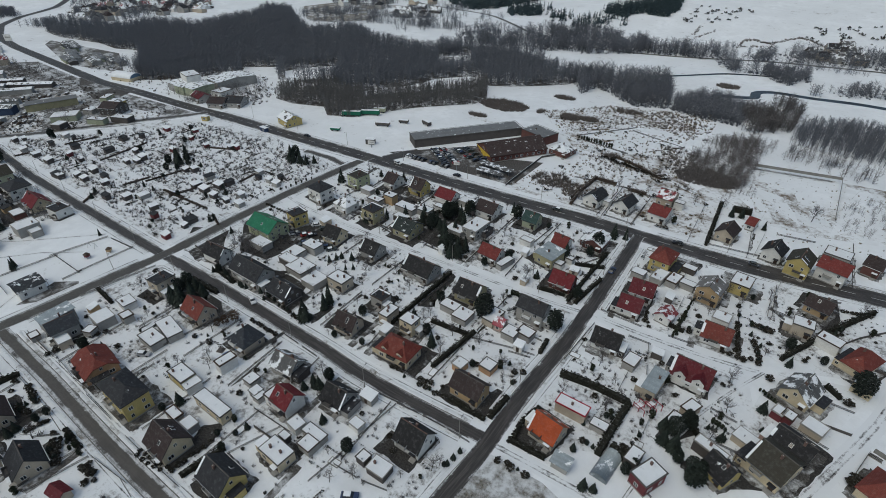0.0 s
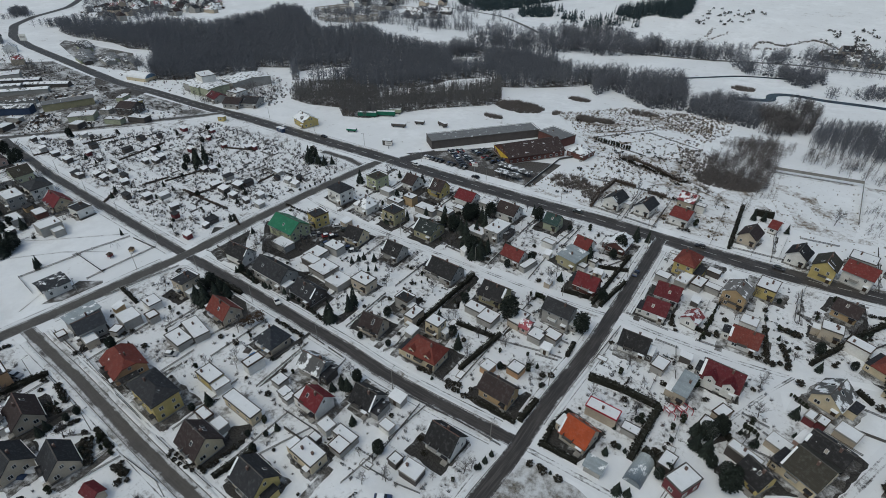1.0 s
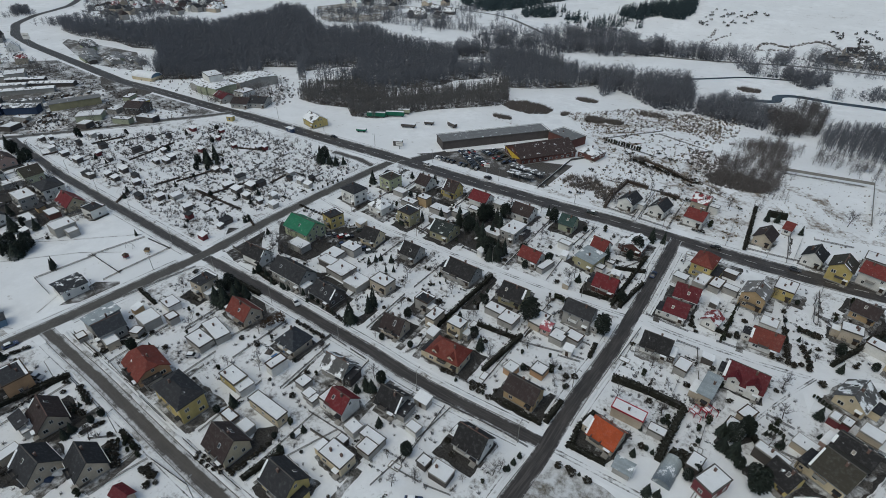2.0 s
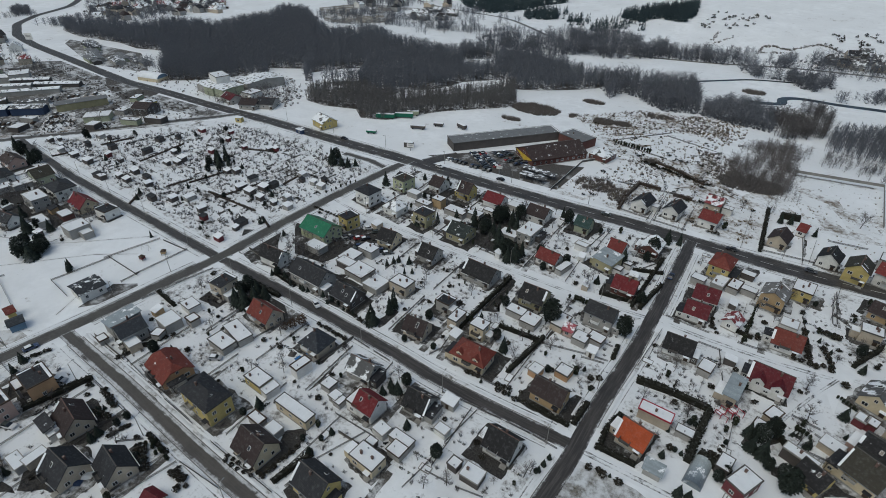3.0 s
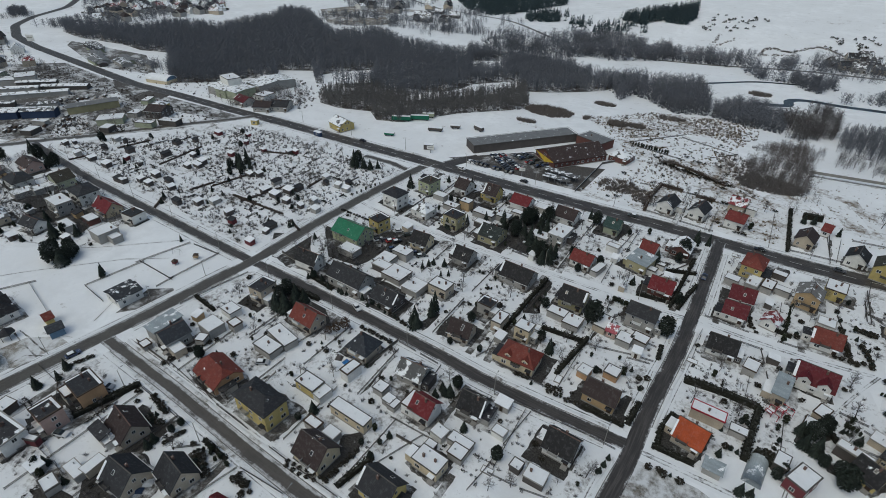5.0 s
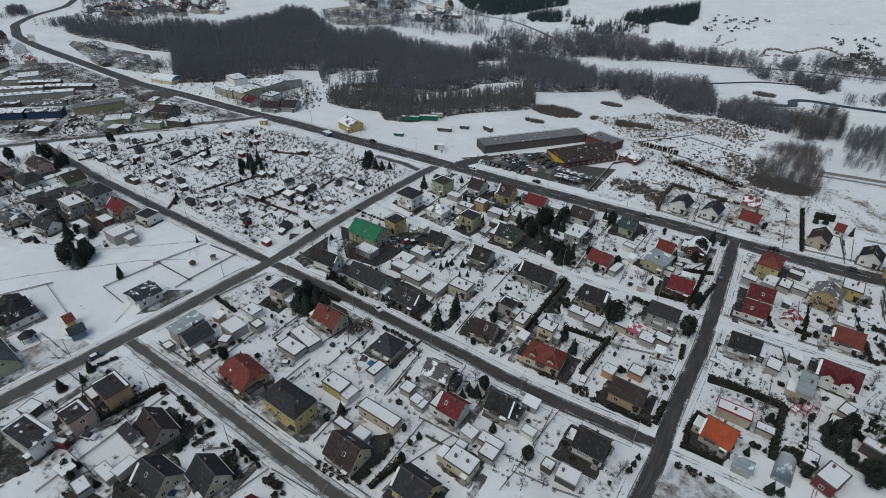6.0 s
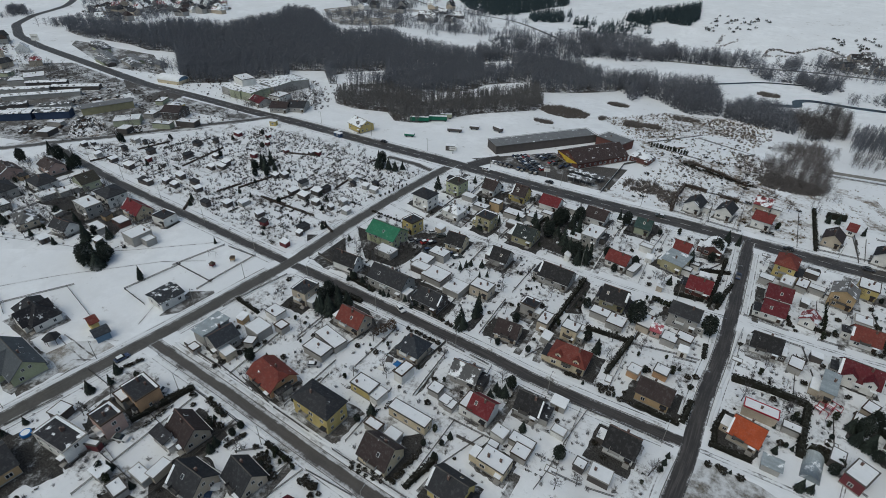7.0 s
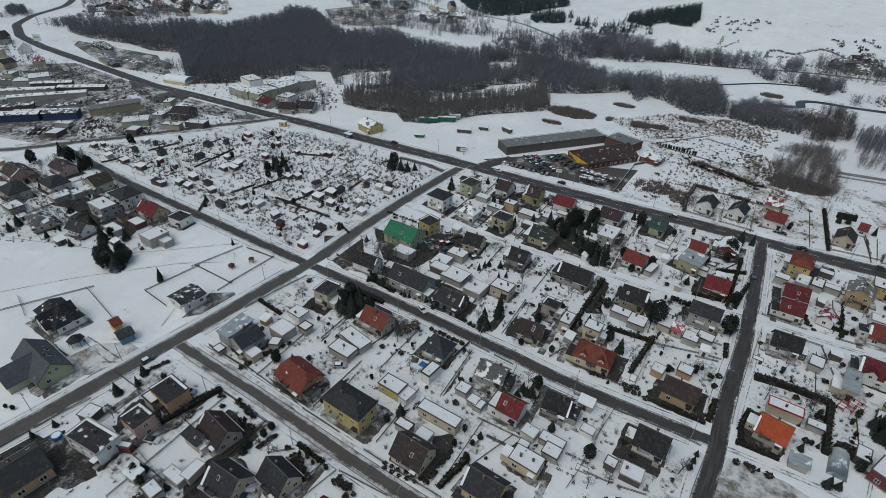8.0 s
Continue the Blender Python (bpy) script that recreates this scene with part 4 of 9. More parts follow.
house(159.7, 153.7, 6.7, 8.8, -9, 4.4, 2.5, "gx", "redsn", "beige")
house(160.6, 137.5, 7.4, 8.8, -9, 4.2, 2.5, "gx", "red", "white")
house(187.5, 136.9, 6.7, 8.8, -11, 3.8, 2.5, "gy", "brown", "beige")
house(195.3, 151.5, 3.1, 6.7, -13, 3, 2, "gx", "red", "white", "annex")
house(205.1, 130.9, 6.7, 7.9, -13, 4.4, 2.5, "gy", "black", "white")
house(213.7, 125.6, 7.5, 8.7, -11, 6, 2.6, "gy", "olive", "yellow")
house(224.3, 127.2, 9.3, 7.1, -16, 5.6, 3, "gx", "red", "white")
house(225.8, 141.1, 8.6, 6.7, -11, 4.2, 0.8, "flat", "snow", "grey")
house(237.4, 140.6, 5.4, 8.1, -19, 4.2, 2.5, "gx", "brown", "brickw")
house(73.0, 167.5, 19.2, 33.5, -37, 3.6, 4.2, "gy", "brownsn", "brickw", "market")
house(41.6, 171.8, 11.8, 66.1, -40, 4.5, 0, "flatd", "slush", "dark", "warehouse")
house(78.2, 193.3, 17.4, 12.4, -20, 5, 0, "flatd", "slush", "brickw", "warehouse")
house(97.8, 180.8, 10.7, 10.6, -11, 3.4, 1.6, "hip", "snowy", "brickw")
house(-62.4, 131.0, 12.2, 10.2, -16, 4.2, 3, "gx", "snowy", "yellow")
house(-167.4, -18.0, 12.4, 10.1, -4, 3.6, 2.8, "gx", "brownsn", "pink")
house(-155.1, -2.8, 12.1, 7.7, -4, 3.6, 2.6, "gx", "brownsn", "pink")
house(-138.8, -15.2, 11.5, 8.7, -4, 4.2, 2.6, "hip", "dark", "white")
house(-123.3, -3.2, 10.0, 8.1, -4, 4.2, 3, "gy", "olive", "sage")
house(-98.2, -5.7, 11.5, 8.9, -4, 5.6, 2, "hip", "dark", "white")
house(-97.0, -16.9, 11.0, 6.8, -4, 5.6, 0, "flat", "snow", "grey")
house(-78.4, -6.3, 11.6, 7.6, -4, 3.2, 3.4, "gx", "crimson", "cream")
house(-62.4, -4.2, 7.5, 6.4, 3, 4.2, 0.6, "flatd", "dark", "white")
house(-59.0, -18.9, 7.6, 8.2, -3, 4, 0, "flat", "snow", "grey", "garage")
house(-53.4, -18.2, 5.3, 4.1, -4, 3, 0, "flat", "snow", "grey", "shed")
house(-110.1, -36.3, 11.2, 6.7, -11, 3.2, 2.4, "hip", "greysn", "beige")
house(-90.2, -31.2, 9.0, 6.3, 7, 3.2, 2.4, "gx", "dark", "white")
house(-79.2, -23.8, 8.2, 4.3, -4, 3.2, 0, "flat", "snow", "grey", "garage")
house(-127.0, -19.4, 6.3, 8.1, -4, 3, 0, "flat", "snow", "grey", "garage")
house(-123.8, -11.7, 5.8, 9.4, -4, 3, 0, "flat", "snow", "grey", "garage")
house(-146.6, -28.9, 12.0, 8.6, -4, 4.2, 2.6, "hip", "dark", "grey")
house(-133.9, -35.9, 8.2, 6.2, -4, 3, 0, "flat", "snow", "grey", "garage")
house(-76.5, -15.2, 6.7, 4.6, -4, 2.8, 0, "flat", "snow", "brickw", "garage")
house(-42.0, -65.3, 15.0, 8.0, -4, 3.2, 4.0, "hip", "blacksn", "white")
house(-24.3, -79.6, 16.6, 8.8, -5, 3.2, 3.9, "gx", "slateg", "lime")
house(18.8, -67.9, 8.4, 6.5, -6, 5.6, 0.8, "flatd", "dark", "orange")
house(15.2, -71.5, 4.7, 2.4, -5, 3.4, 0, "flat", "snow", "grey", "annex")
house(20.0, -78.1, 6.2, 5.5, -3, 6, 0.6, "flatd", "darksn", "pink")
house(14.9, -87.2, 12.2, 6.2, 4, 4.6, 0.8, "flatd", "darksn", "white")
house(8.6, -100.8, 10.2, 8.8, -6, 3.8, 3, "gy", "dark", "tan")
house(39.0, -68.7, 9.3, 7.0, -9, 2.8, 3.5, "gx", "brown", "beige")
house(35.6, -73.8, 5.7, 2.2, -4, 3.4, 0.6, "mono", "darksn", "grey", "annex")
house(62.0, -70.3, 7.8, 6.9, -9, 3, 3.7, "gx", "dark", "beige")
house(52.3, -77.2, 8.3, 7.6, -0, 3, 3.7, "gx", "dark", "beige")
house(42.5, -79.6, 2.7, 4.9, 3, 2.8, 0, "flat", "snow", "beige", "garage")
house(40.0, -82.7, 5.7, 2.7, -2, 2.6, 0, "flat", "snow", "grey", "shed")
house(76.7, -69.8, 4.3, 2.9, 6, 3, 1, "gx", "maroon", "beige", "shed")
house(25.0, -31.9, 6.5, 5.5, -6, 3.33, 0, "flat", "snow", "grey", "garage")
house(23.2, -22.9, 5.5, 4.2, -6, 3.10, 0, "flat", "snow", "white", "garage")
house(30.2, -27.0, 3.6, 3.2, -6, 3.10, 0, "flat", "snow", "grey", "shed")
house(26.8, -37.1, 3.0, 3.0, 20, 2.74, 0, "flat", "snow", "grey", "shed")
house(24.5, -44.1, 4.6, 3.6, -8, 3.10, 0, "flat", "snow", "beige", "garage")
house(14.0, -48.0, 3.2, 2.6, -6, 2.14, 0, "flat", "snow", "grey", "shed")
house(121.7, -17.4, 3.6, 2.6, -6, 2.38, 0, "flat", "snow", "white", "shed")
house(175.2, 17.1, 4.2, 2.6, -4, 2.38, 0, "flat", "snow", "grey", "shed")
house(38.7, -74.0, 2.4, 2.0, -4, 2.62, 0, "flat", "snow", "white", "shed")
house(4.7, -82.6, 4.2, 4.0, 10, 2.86, 0, "flat", "snow", "dark", "garage")
house(38.6, -87.8, 4.6, 3.2, -8, 2.62, 0, "flat", "snow", "grey", "garage")
house(22.0, -84.0, 4.0, 1.6, 20, 2.86, 0, "flat", "snow", "maroon", "shed")
house(79.0, -41.9, 4.6, 2.6, -4, 2.86, 0, "flat", "snow", "grey", "shed")
house(85.1, -41.6, 4.0, 3.0, -4, 2.86, 0, "flat", "snow", "grey", "shed")
house(108.6, -30.3, 2.6, 1.8, -4, 2.14, 0, "flat", "snow", "dark", "shed")
house(63.9, 82.7, 10, 5, -4, 3.10, 0, "flat", "snow", "grey", "garage")
house(71.6, 85.1, 8, 4.5, -4, 3.10, 0, "flat", "snow", "grey", "garage")
house(67.2, 74.7, 7, 3.6, -4, 2.86, 0, "flat", "snow", "dark", "garage")
house(47.6, 80.8, 7, 4, -4, 2.86, 0, "flat", "snow", "grey", "garage")
house(53.2, 84.8, 5, 4, -4, 4.29, 0, "flat", "snow", "tan", "garage")
house(84.1, 101.9, 7, 4.5, -4, 3.10, 0, "flat", "snow", "grey", "garage")
house(92.5, 78.6, 7.5, 5, -4, 3.10, 0, "flat", "snow", "grey", "garage")
house(38.1, 86.5, 6, 4, -4, 2.86, 0, "flat", "snow", "grey", "garage")
house(32.5, 27.2, 8, 5, -4, 3.10, 0, "flat", "snow", "grey", "garage")
house(51.9, 36.5, 7, 4.6, -4, 3.33, 0, "flat", "snow", "grey", "garage")
house(50.3, 25.3, 7, 4, -4, 3.10, 0, "flat", "snow", "dark", "garage")
house(76.0, 91.3, 4.6, 3, -4, 2.86, 0, "flat", "snow", "white", "garage")
house(164.9, 90.0, 4.6, 3.6, -10, 3.10, 0, "flat", "snow", "grey", "garage")
house(181.5, 92.8, 5, 3, -10, 2.86, 0, "flat", "snow", "grey", "garage")
house(186.0, 90.8, 3.4, 2.4, -10, 2.62, 0, "flat", "snow", "white", "shed")
house(180.0, 103.5, 4.6, 3, -10, 2.62, 0, "flat", "snow", "dark", "garage")
house(224.7, 85.3, 6.5, 4.2, -22, 3.57, 0, "flat", "snow", "white", "garage")
house(233.3, 69.3, 5, 3, -22, 3.57, 0, "flat", "snow", "cream", "garage")
house(136.5, 137.1, 4.6, 3.2, -10, 3.10, 0, "flat", "snow", "white", "garage")
house(165.5, 151.8, 4, 3, -8, 3.33, 0, "flat", "snow", "white", "shed")
house(137.4, 79.4, 4.6, 3.2, -8, 2.86, 0, "flat", "snow", "white", "garage")
house(140.3, 84.7, 3, 2.4, -8, 2.62, 0, "flat", "snow", "white", "shed")
house(120.9, 87.1, 5, 3, -8, 3.10, 0, "flat", "snow", "white", "garage")
house(-101.6, 14.1, 4, 3, -4, 2.62, 0, "flat", "snow", "dark", "shed")

# ------------------------------------------------------------ trees and shrubs
def tuft(rnd, x, y, z, s, up=0.3):
    """A small leafy clump: two crossed, bent triangles."""
    a = rnd.uniform(0, math.tau)
    v, f = [], []
    for k in range(2):
        b = a + k * 1.57 + rnd.uniform(-0.4, 0.4)
        ca, sa = math.cos(b) * s, math.sin(b) * s
        t = rnd.uniform(-0.5, 0.8) * s
        n = len(v)
        v += [(x - ca, y - sa, z - s * up), (x + ca, y + sa, z - s * up + t * 0.4), (x + rnd.uniform(-0.3, 0.3) * s, y + rnd.uniform(-0.3, 0.3) * s, z + s * (0.6 + t * 0.3)), (x - sa * 0.8, y + ca * 0.8, z + t * 0.2)]
        f += [(n, n + 1, n + 2), (n, n + 3, n + 2), (n + 1, n + 3, n)]
    return v, f


def conifer_crown(seed, tiers=9, each=15, broad=0.30, slim=1.0):
    """A unit-high fir crown of drooping boughs in uneven tiers."""
    rnd = random.Random(seed)
    pieces = []
    for k in range(tiers):
        u = k / (tiers - 1)
        z = 0.10 + 0.86 * u
        r = broad * (1 - u) ** 0.85 + 0.015
        for j in range(max(4, int(each * (1 - u * 0.75)))):
            a = rnd.uniform(0, math.tau)
            q = r * rnd.uniform(0.72, 1.15)
            s = 0.075 * slim * (1.15 - 0.6 * u)
            ca, sa = math.cos(a), math.sin(a)
            zz = z + rnd.uniform(-0.04, 0.04)
            v = [(ca * q * 0.15, sa * q * 0.15, zz + 0.05), (ca * q * 0.7 - sa * s, sa * q * 0.7 + ca * s, zz - 0.01), (ca * q, sa * q, zz - 0.05 - rnd.uniform(0, 0.03)), (ca * q * 0.7 + sa * s, sa * q * 0.7 - ca * s, zz - 0.01), (ca * q * 0.6, sa * q * 0.6, zz + 0.03)]
            pieces.append((v, [(0, 1, 4), (1, 2, 4), (2, 3, 4), (3, 0, 4), (0, 3, 2, 1)]))
    return joined(*pieces)


def round_crown(seed, n=70, rx=0.5, rz=0.5, z=0.5, s=0.15):
    """A unit-high clumpy crown with gaps and an uneven outline."""
    rnd = random.Random(seed)
    pieces = []
    for _ in range(n):
        a, c = rnd.uniform(0, math.tau), rnd.uniform(-0.9, 1)
        r = rnd.uniform(0.55, 1.08)
        q = math.sqrt(1 - c * c) * r
        pieces.append(tuft(rnd, math.cos(a) * q * rx, math.sin(a) * q * rx, z + c * rz * r, s * rnd.uniform(0.7, 1.4)))
    return joined(*pieces)


def stick(a, b, r0, r1):
    """A tapered three-sided branch from a to b."""
    a, b = Vector(a), Vector(b)
    w = (b - a).normalized()
    u = w.orthogonal().normalized()
    s = w.cross(u)
    v = [tuple(a + (u * math.cos(k * 2.094) + s * math.sin(k * 2.094)) * r0) for k in range(3)]
    v += [tuple(b + (u * math.cos(k * 2.094) + s * math.sin(k * 2.094)) * r1) for k in range(3)]
    return v, [(0, 1, 4, 3), (1, 2, 5, 4), (2, 0, 3, 5), (3, 4, 5)]


def bare_tree(seed, limbs=9, twigs=7, tips=3, spread=0.34):
    """Trunk with limbs, and the twigs, of a unit-high leafless tree."""
    rnd = random.Random(seed)
    wood, fine = [], []
    lean = Vector((rnd.uniform(-0.05, 0.05), rnd.uniform(-0.05, 0.05), 0))
    t1 = lean + Vector((0, 0, 0.3))
    t2 = lean * 2 + Vector((rnd.uniform(-0.04, 0.04), 0, 0.72))
    wood += [stick((0, 0, -0.02), t1, 0.026, 0.019), stick(t1, t2, 0.019, 0.008)]
    for k in range(limbs):
        u = k / limbs
        p = t1.lerp(t2, u ** 0.8)
        a = k * 2.4 + rnd.uniform(-0.5, 0.5)
        out = spread * (1 - 0.55 * u) * rnd.uniform(0.7, 1.2)
        e = p + Vector((math.cos(a) * out, math.sin(a) * out, rnd.uniform(0.14, 0.3)))
        wood.append(stick(p, e, 0.009, 0.004))
        for j in range(twigs):
            q = p.lerp(e, rnd.uniform(0.3, 1.0))
            g = q + Vector((rnd.uniform(-0.13, 0.13), rnd.uniform(-0.13, 0.13), rnd.uniform(0.02, 0.17)))
            fine.append(stick(q, g, 0.0042, 0.002))
            for _ in range(tips):
                h = q.lerp(g, rnd.uniform(0.4, 1))
                fine.append(stick(h, h + Vector((rnd.uniform(-0.07, 0.07), rnd.uniform(-0.07, 0.07), rnd.uniform(0.0, 0.09))), 0.003, 0.0015))
    return joined(*wood), joined(*fine)


TRUNK_ME = mesh_of("trunk", *cyl(0, 0, -0.02, 0.5, 0.022, 0.012, 6), "bark")
FIR_ME = [mesh_of("crown", *conifer_crown(11 + k, 15, 26, 0.2 + 0.05 * k, 0.6), "conifer_leaf") for k in range(3)]
THUJA_ME = [mesh_of("crown", *round_crown(21 + k, 90, 0.17 + 0.03 * k, 0.47, 0.5, 0.10), "thuja_leaf") for k in range(2)]
YEW_ME = [mesh_of("crown", *round_crown(27, 520, 0.28, 0.46, 0.5, 0.05), "conifer_leaf"), mesh_of("crown", *conifer_crown(28, 15, 30, 0.3, 0.6), "conifer_leaf")]
SHRUB_ME = [mesh_of("crown", *round_crown(31 + k, 55, 0.62, 0.42, 0.45, 0.2), "shrub_leaf") for k in range(3)]
BEECH_ME = [mesh_of("crown", *round_crown(29, 420, 0.34, 0.4, 0.56, 0.035), "beech_leaf")]
BARE_ME = []
for k in range(4):
    a, b = bare_tree(41 + k, 10, 7, 3)
    BARE_ME.append((mesh_of("trunk", *a, "bark"), mesh_of("crown", *b, "twig")))


def tree(kind, x, y, h, wide=1.0):
    k = RND.randrange(12)
    names = {"fir": ("fir_tree", "dark green fir tree in a snowy garden", "tree"), "thuja": ("thuja", "dark columnar thuja in a snowy garden", "thuja"), "yew": ("evergreen_tree", "broad dark evergreen tree dusted with snow", "tree"), "shrub": ("shrub", "low dark garden shrub standing in snow", "shrub"), "bare": ("bare_tree", "leafless garden tree with fine grey twigs", "tree"), "beech": ("beech_tree", "small beech tree holding rust-brown dead leaves", "tree")}
    n, label, cat = names[kind]
    some = {"shrub": SHRUB_ME, "thuja": THUJA_ME}.get(kind)
    ob = new(n, some[k % len(some)] if some else None)
    ob.matrix_basis = pose(x, y, land(x, y), 0, 0, RND.uniform(0, 360)) @ Matrix.Diagonal((h * wide, h * wide, h, 1))
    tagged(ob, label, cat, n + "s")
    if some:
        return ob
    if kind == "bare":
        t, c = BARE_ME[k % 4]
        part("trunk", t, ob)
        part("crown", c, ob)
    else:
        part("trunk", TRUNK_ME, ob)
        crowns = {"fir": FIR_ME, "yew": YEW_ME, "beech": BEECH_ME}[kind]
        part("crown", crowns[k % len(crowns)], ob)
    return ob


def hedge(x0, y0, x1, y1, h=1.6, wide=1.2, leaf="hedge_leaf", label="trimmed dark hedge with a dusting of snow"):
    rnd = random.Random(round(x0 * 7 + y0 * 3))
    far = math.hypot(x1 - x0, y1 - y0)
    pieces = [box(0, far, -wide * 0.36, wide * 0.36, 0, h * 0.8, 0.2)]
    for _ in range(int(far * 26)):
        pieces.append(tuft(rnd, rnd.uniform(0, far), rnd.uniform(-0.5, 0.5) * wide, rnd.uniform(0.1, 1.0) * h, rnd.uniform(0.18, 0.36)))
    ob = new("hedge", mesh_of("hedge", *joined(*pieces), leaf))
    ob.matrix_basis = pose(x0, y0, land(x0, y0), 0, 0, math.degrees(math.atan2(y1 - y0, x1 - x0)))
    return tagged(ob, label, "hedge", "hedges")


tree("yew", 2.7, -66.0, 4.5)
tree("yew", 34.3, -13.0, 8)
tree("yew", 37.4, -12.1, 9)
tree("yew", 38.5, -8.5, 8)
tree("yew", 39.4, -4.9, 6)
tree("fir", 80.1, 16.0, 9, 0.8)
tree("yew", 128.0, 39.2, 10)
tree("yew", 150.1, 46.5, 8.5)
tree("yew", 58.7, 69.0, 6)
tree("fir", 148.8, 111.5, 7)
tree("yew", -20.1, 95.8, 8)
tree("yew", 186.7, 157.2, 5)
tree("yew", 190.6, 158.6, 5)
tree("yew", 190.4, 22.0, 6)
tree("yew", 199.2, 14.2, 8)
tree("yew", 233.0, 68.2, 9)
tree("yew", 193.1, 21.5, 7)
tree("yew", -58.6, -39.8, 7.5, 1.3)
tree("yew", -54.1, -38.7, 7.0, 1.4)
tree("yew", -55.0, -35.6, 6.5, 1.3)
tree("yew", -63.8, -38.6, 7, 1.2)
tree("yew", -60.5, -36.5, 7, 1.3)
tree("yew", -67.0, -35.2, 5.5, 1.2)
tree("yew", -61.3, -32.0, 6, 1.2)
tree("yew", -57.0, -32.5, 5.5, 1.2)
tree("fir", -33.8, -34.9, 5)
tree("yew", -163.9, 5.5, 9)
tree("yew", -151.1, 3.6, 9)
tree("yew", -177.2, 7.5, 8)
tree("yew", -162.3, 37.8, 6)
tree("fir", -68.8, 62.8, 9)
tree("yew", -70.4, 58.2, 8)
tree("yew", 119.6, 73.6, 5)
tree("yew", 113.6, 65.2, 4)
tree("bare", 131.0, 66.1, 6)
tree("bare", 216.6, 171.3, 8)
tree("bare", 89.1, 42.5, 5)
tree("bare", 198.8, 91.6, 4)
tree("bare", 29.4, 20.8, 7)
tree("bare", 64.7, 22.3, 6)
tree("yew", 113.0, -21.1, 4)
tree("yew", 136.1, 18.0, 3)
tree("yew", 37.7, -40.9, 3.5)
tree("bare", 51.5, 9.5, 7)
tree("yew", 58.7, 10.4, 5)
tree("yew", 69.0, 40.1, 4)
hedge(105.9, 53.6, 104.3, 19.3, 1.8, 1.6)
hedge(129.3, 30.9, 126.3, 11.0, 1.8, 1.8)
hedge(114.7, 27.7, 128.2, 28.7, 1.6, 1.6)
hedge(150.5, 97.8, 148.4, 62.1, 1.8, 1.4)
hedge(25.6, -1.5, 43.1, -1.7, 1.6, 2.0)
hedge(178.1, 69.4, 185.8, 68.0, 1.5, 1.5)
tree("yew", 222.7, 91.0, 2.5)
tree("yew", 224.5, 90.9, 3)
tree("yew", 226.5, 92.8, 3)
tree("yew", 228.1, 95.8, 2.5)
tree("bare", 224.1, 94.1, 5)
tree("bare", -41.9, -72.5, 3)
tree("yew", -16.0, -92.2, 1.8)
tree("yew", -18.3, -92.9, 1.6)
tree("yew", -0.6, -89.3, 3)
tree("yew", -1.9, -94.2, 3)
tree("yew", -75.8, -30.6, 9)
tree("yew", -92.6, -25.4, 6)
tree("yew", -106.6, -25.9, 5)
tree("yew", -116.1, -46.0, 5)
tree("yew", -118.1, -41.8, 6)
tree("yew", -179.0, -5.9, 8)
tree("yew", -148.4, 5.9, 8)
tree("yew", -77.1, -26.3, 5)
tree("yew", -70.2, -24.5, 6)
tree("fir", 60.9, 72.1, 5.6)
tree("yew", 89.9, 94.4, 8.2)
tree("yew", 108.6, 104.0, 7.2)
tree("fir", 104.8, 107.3, 5.6)
tree("yew", 55.0, 65.3, 6.0)
tree("yew", 138.1, 85.9, 7.9)
tree("yew", 145.8, 99.5, 8.2)
tree("yew", 233.3, 70.8, 7, 1.3)
tree("yew", 215.4, 69.9, 4)
tree("yew", 223.9, 76.3, 3.5)
tree("shrub", 230.4, 62.7, 2)
tree("shrub", 211.1, 60.7, 2)
tree("bare", 202.6, 57.0, 4)
tree("bare", 218.1, 88.6, 4)
tree("shrub", 231.0, 35.1, 2)
tree("shrub", 231.8, 37.0, 2)

def row_of(kind, x0, y0, x1, y1, n, h):
    for k in range(n):
        s = k / max(1, n - 1)
        tree(kind, x0 + (x1 - x0) * s + RND.uniform(-0.2, 0.2), y0 + (y1 - y0) * s + RND.uniform(-0.2, 0.2), h * RND.uniform(0.85, 1.15))


# ------------------------------------------------------------ fences
POST_ME = mesh_of("post", *box(-0.06, 0.06, -0.06, 0.06, 0, 1.2, 0.02), "fence_dark")


def panel_mesh(run=3.0, bars=6, bar=0.2, high=1.3):
    """A picket panel in one piece: upright bars joined by two rails."""
    xs = [0.06]
    for k in range(bars):
        a = 0.12 + k * (run - 0.24) / bars
        xs += [a, a + bar]
    xs.append(run - 0.06)
    zs = [0.2, 0.3, 0.38, high - 0.2, high - 0.12, high]
    verts = [(x, z, 0.02) for z in zs for x in xs]
    n = len(xs)
    faces = []
    for j in range(5):
        for i in range(n - 1):
            if j in (1, 3) or i % 2 == 1:
                faces.append((j * n + i, j * n + i + 1, j * n + n + i + 1, j * n + n + i))
    v, f = shell(verts, faces, 0.04)
    return [(x, -z, y) for x, y, z in v], f


PANEL_ME = mesh_of("panel", *panel_mesh(3.0, 12), "fence_dark")
WIRE_ME = mesh_of("panel", *panel_mesh(7.0, 36, 0.1, 0.95), "fence_dark")
SOCLE_ME = mesh_of("socle", *box(0, 3.0, -0.09, 0.09, -0.1, 0.26), "fence_concrete")


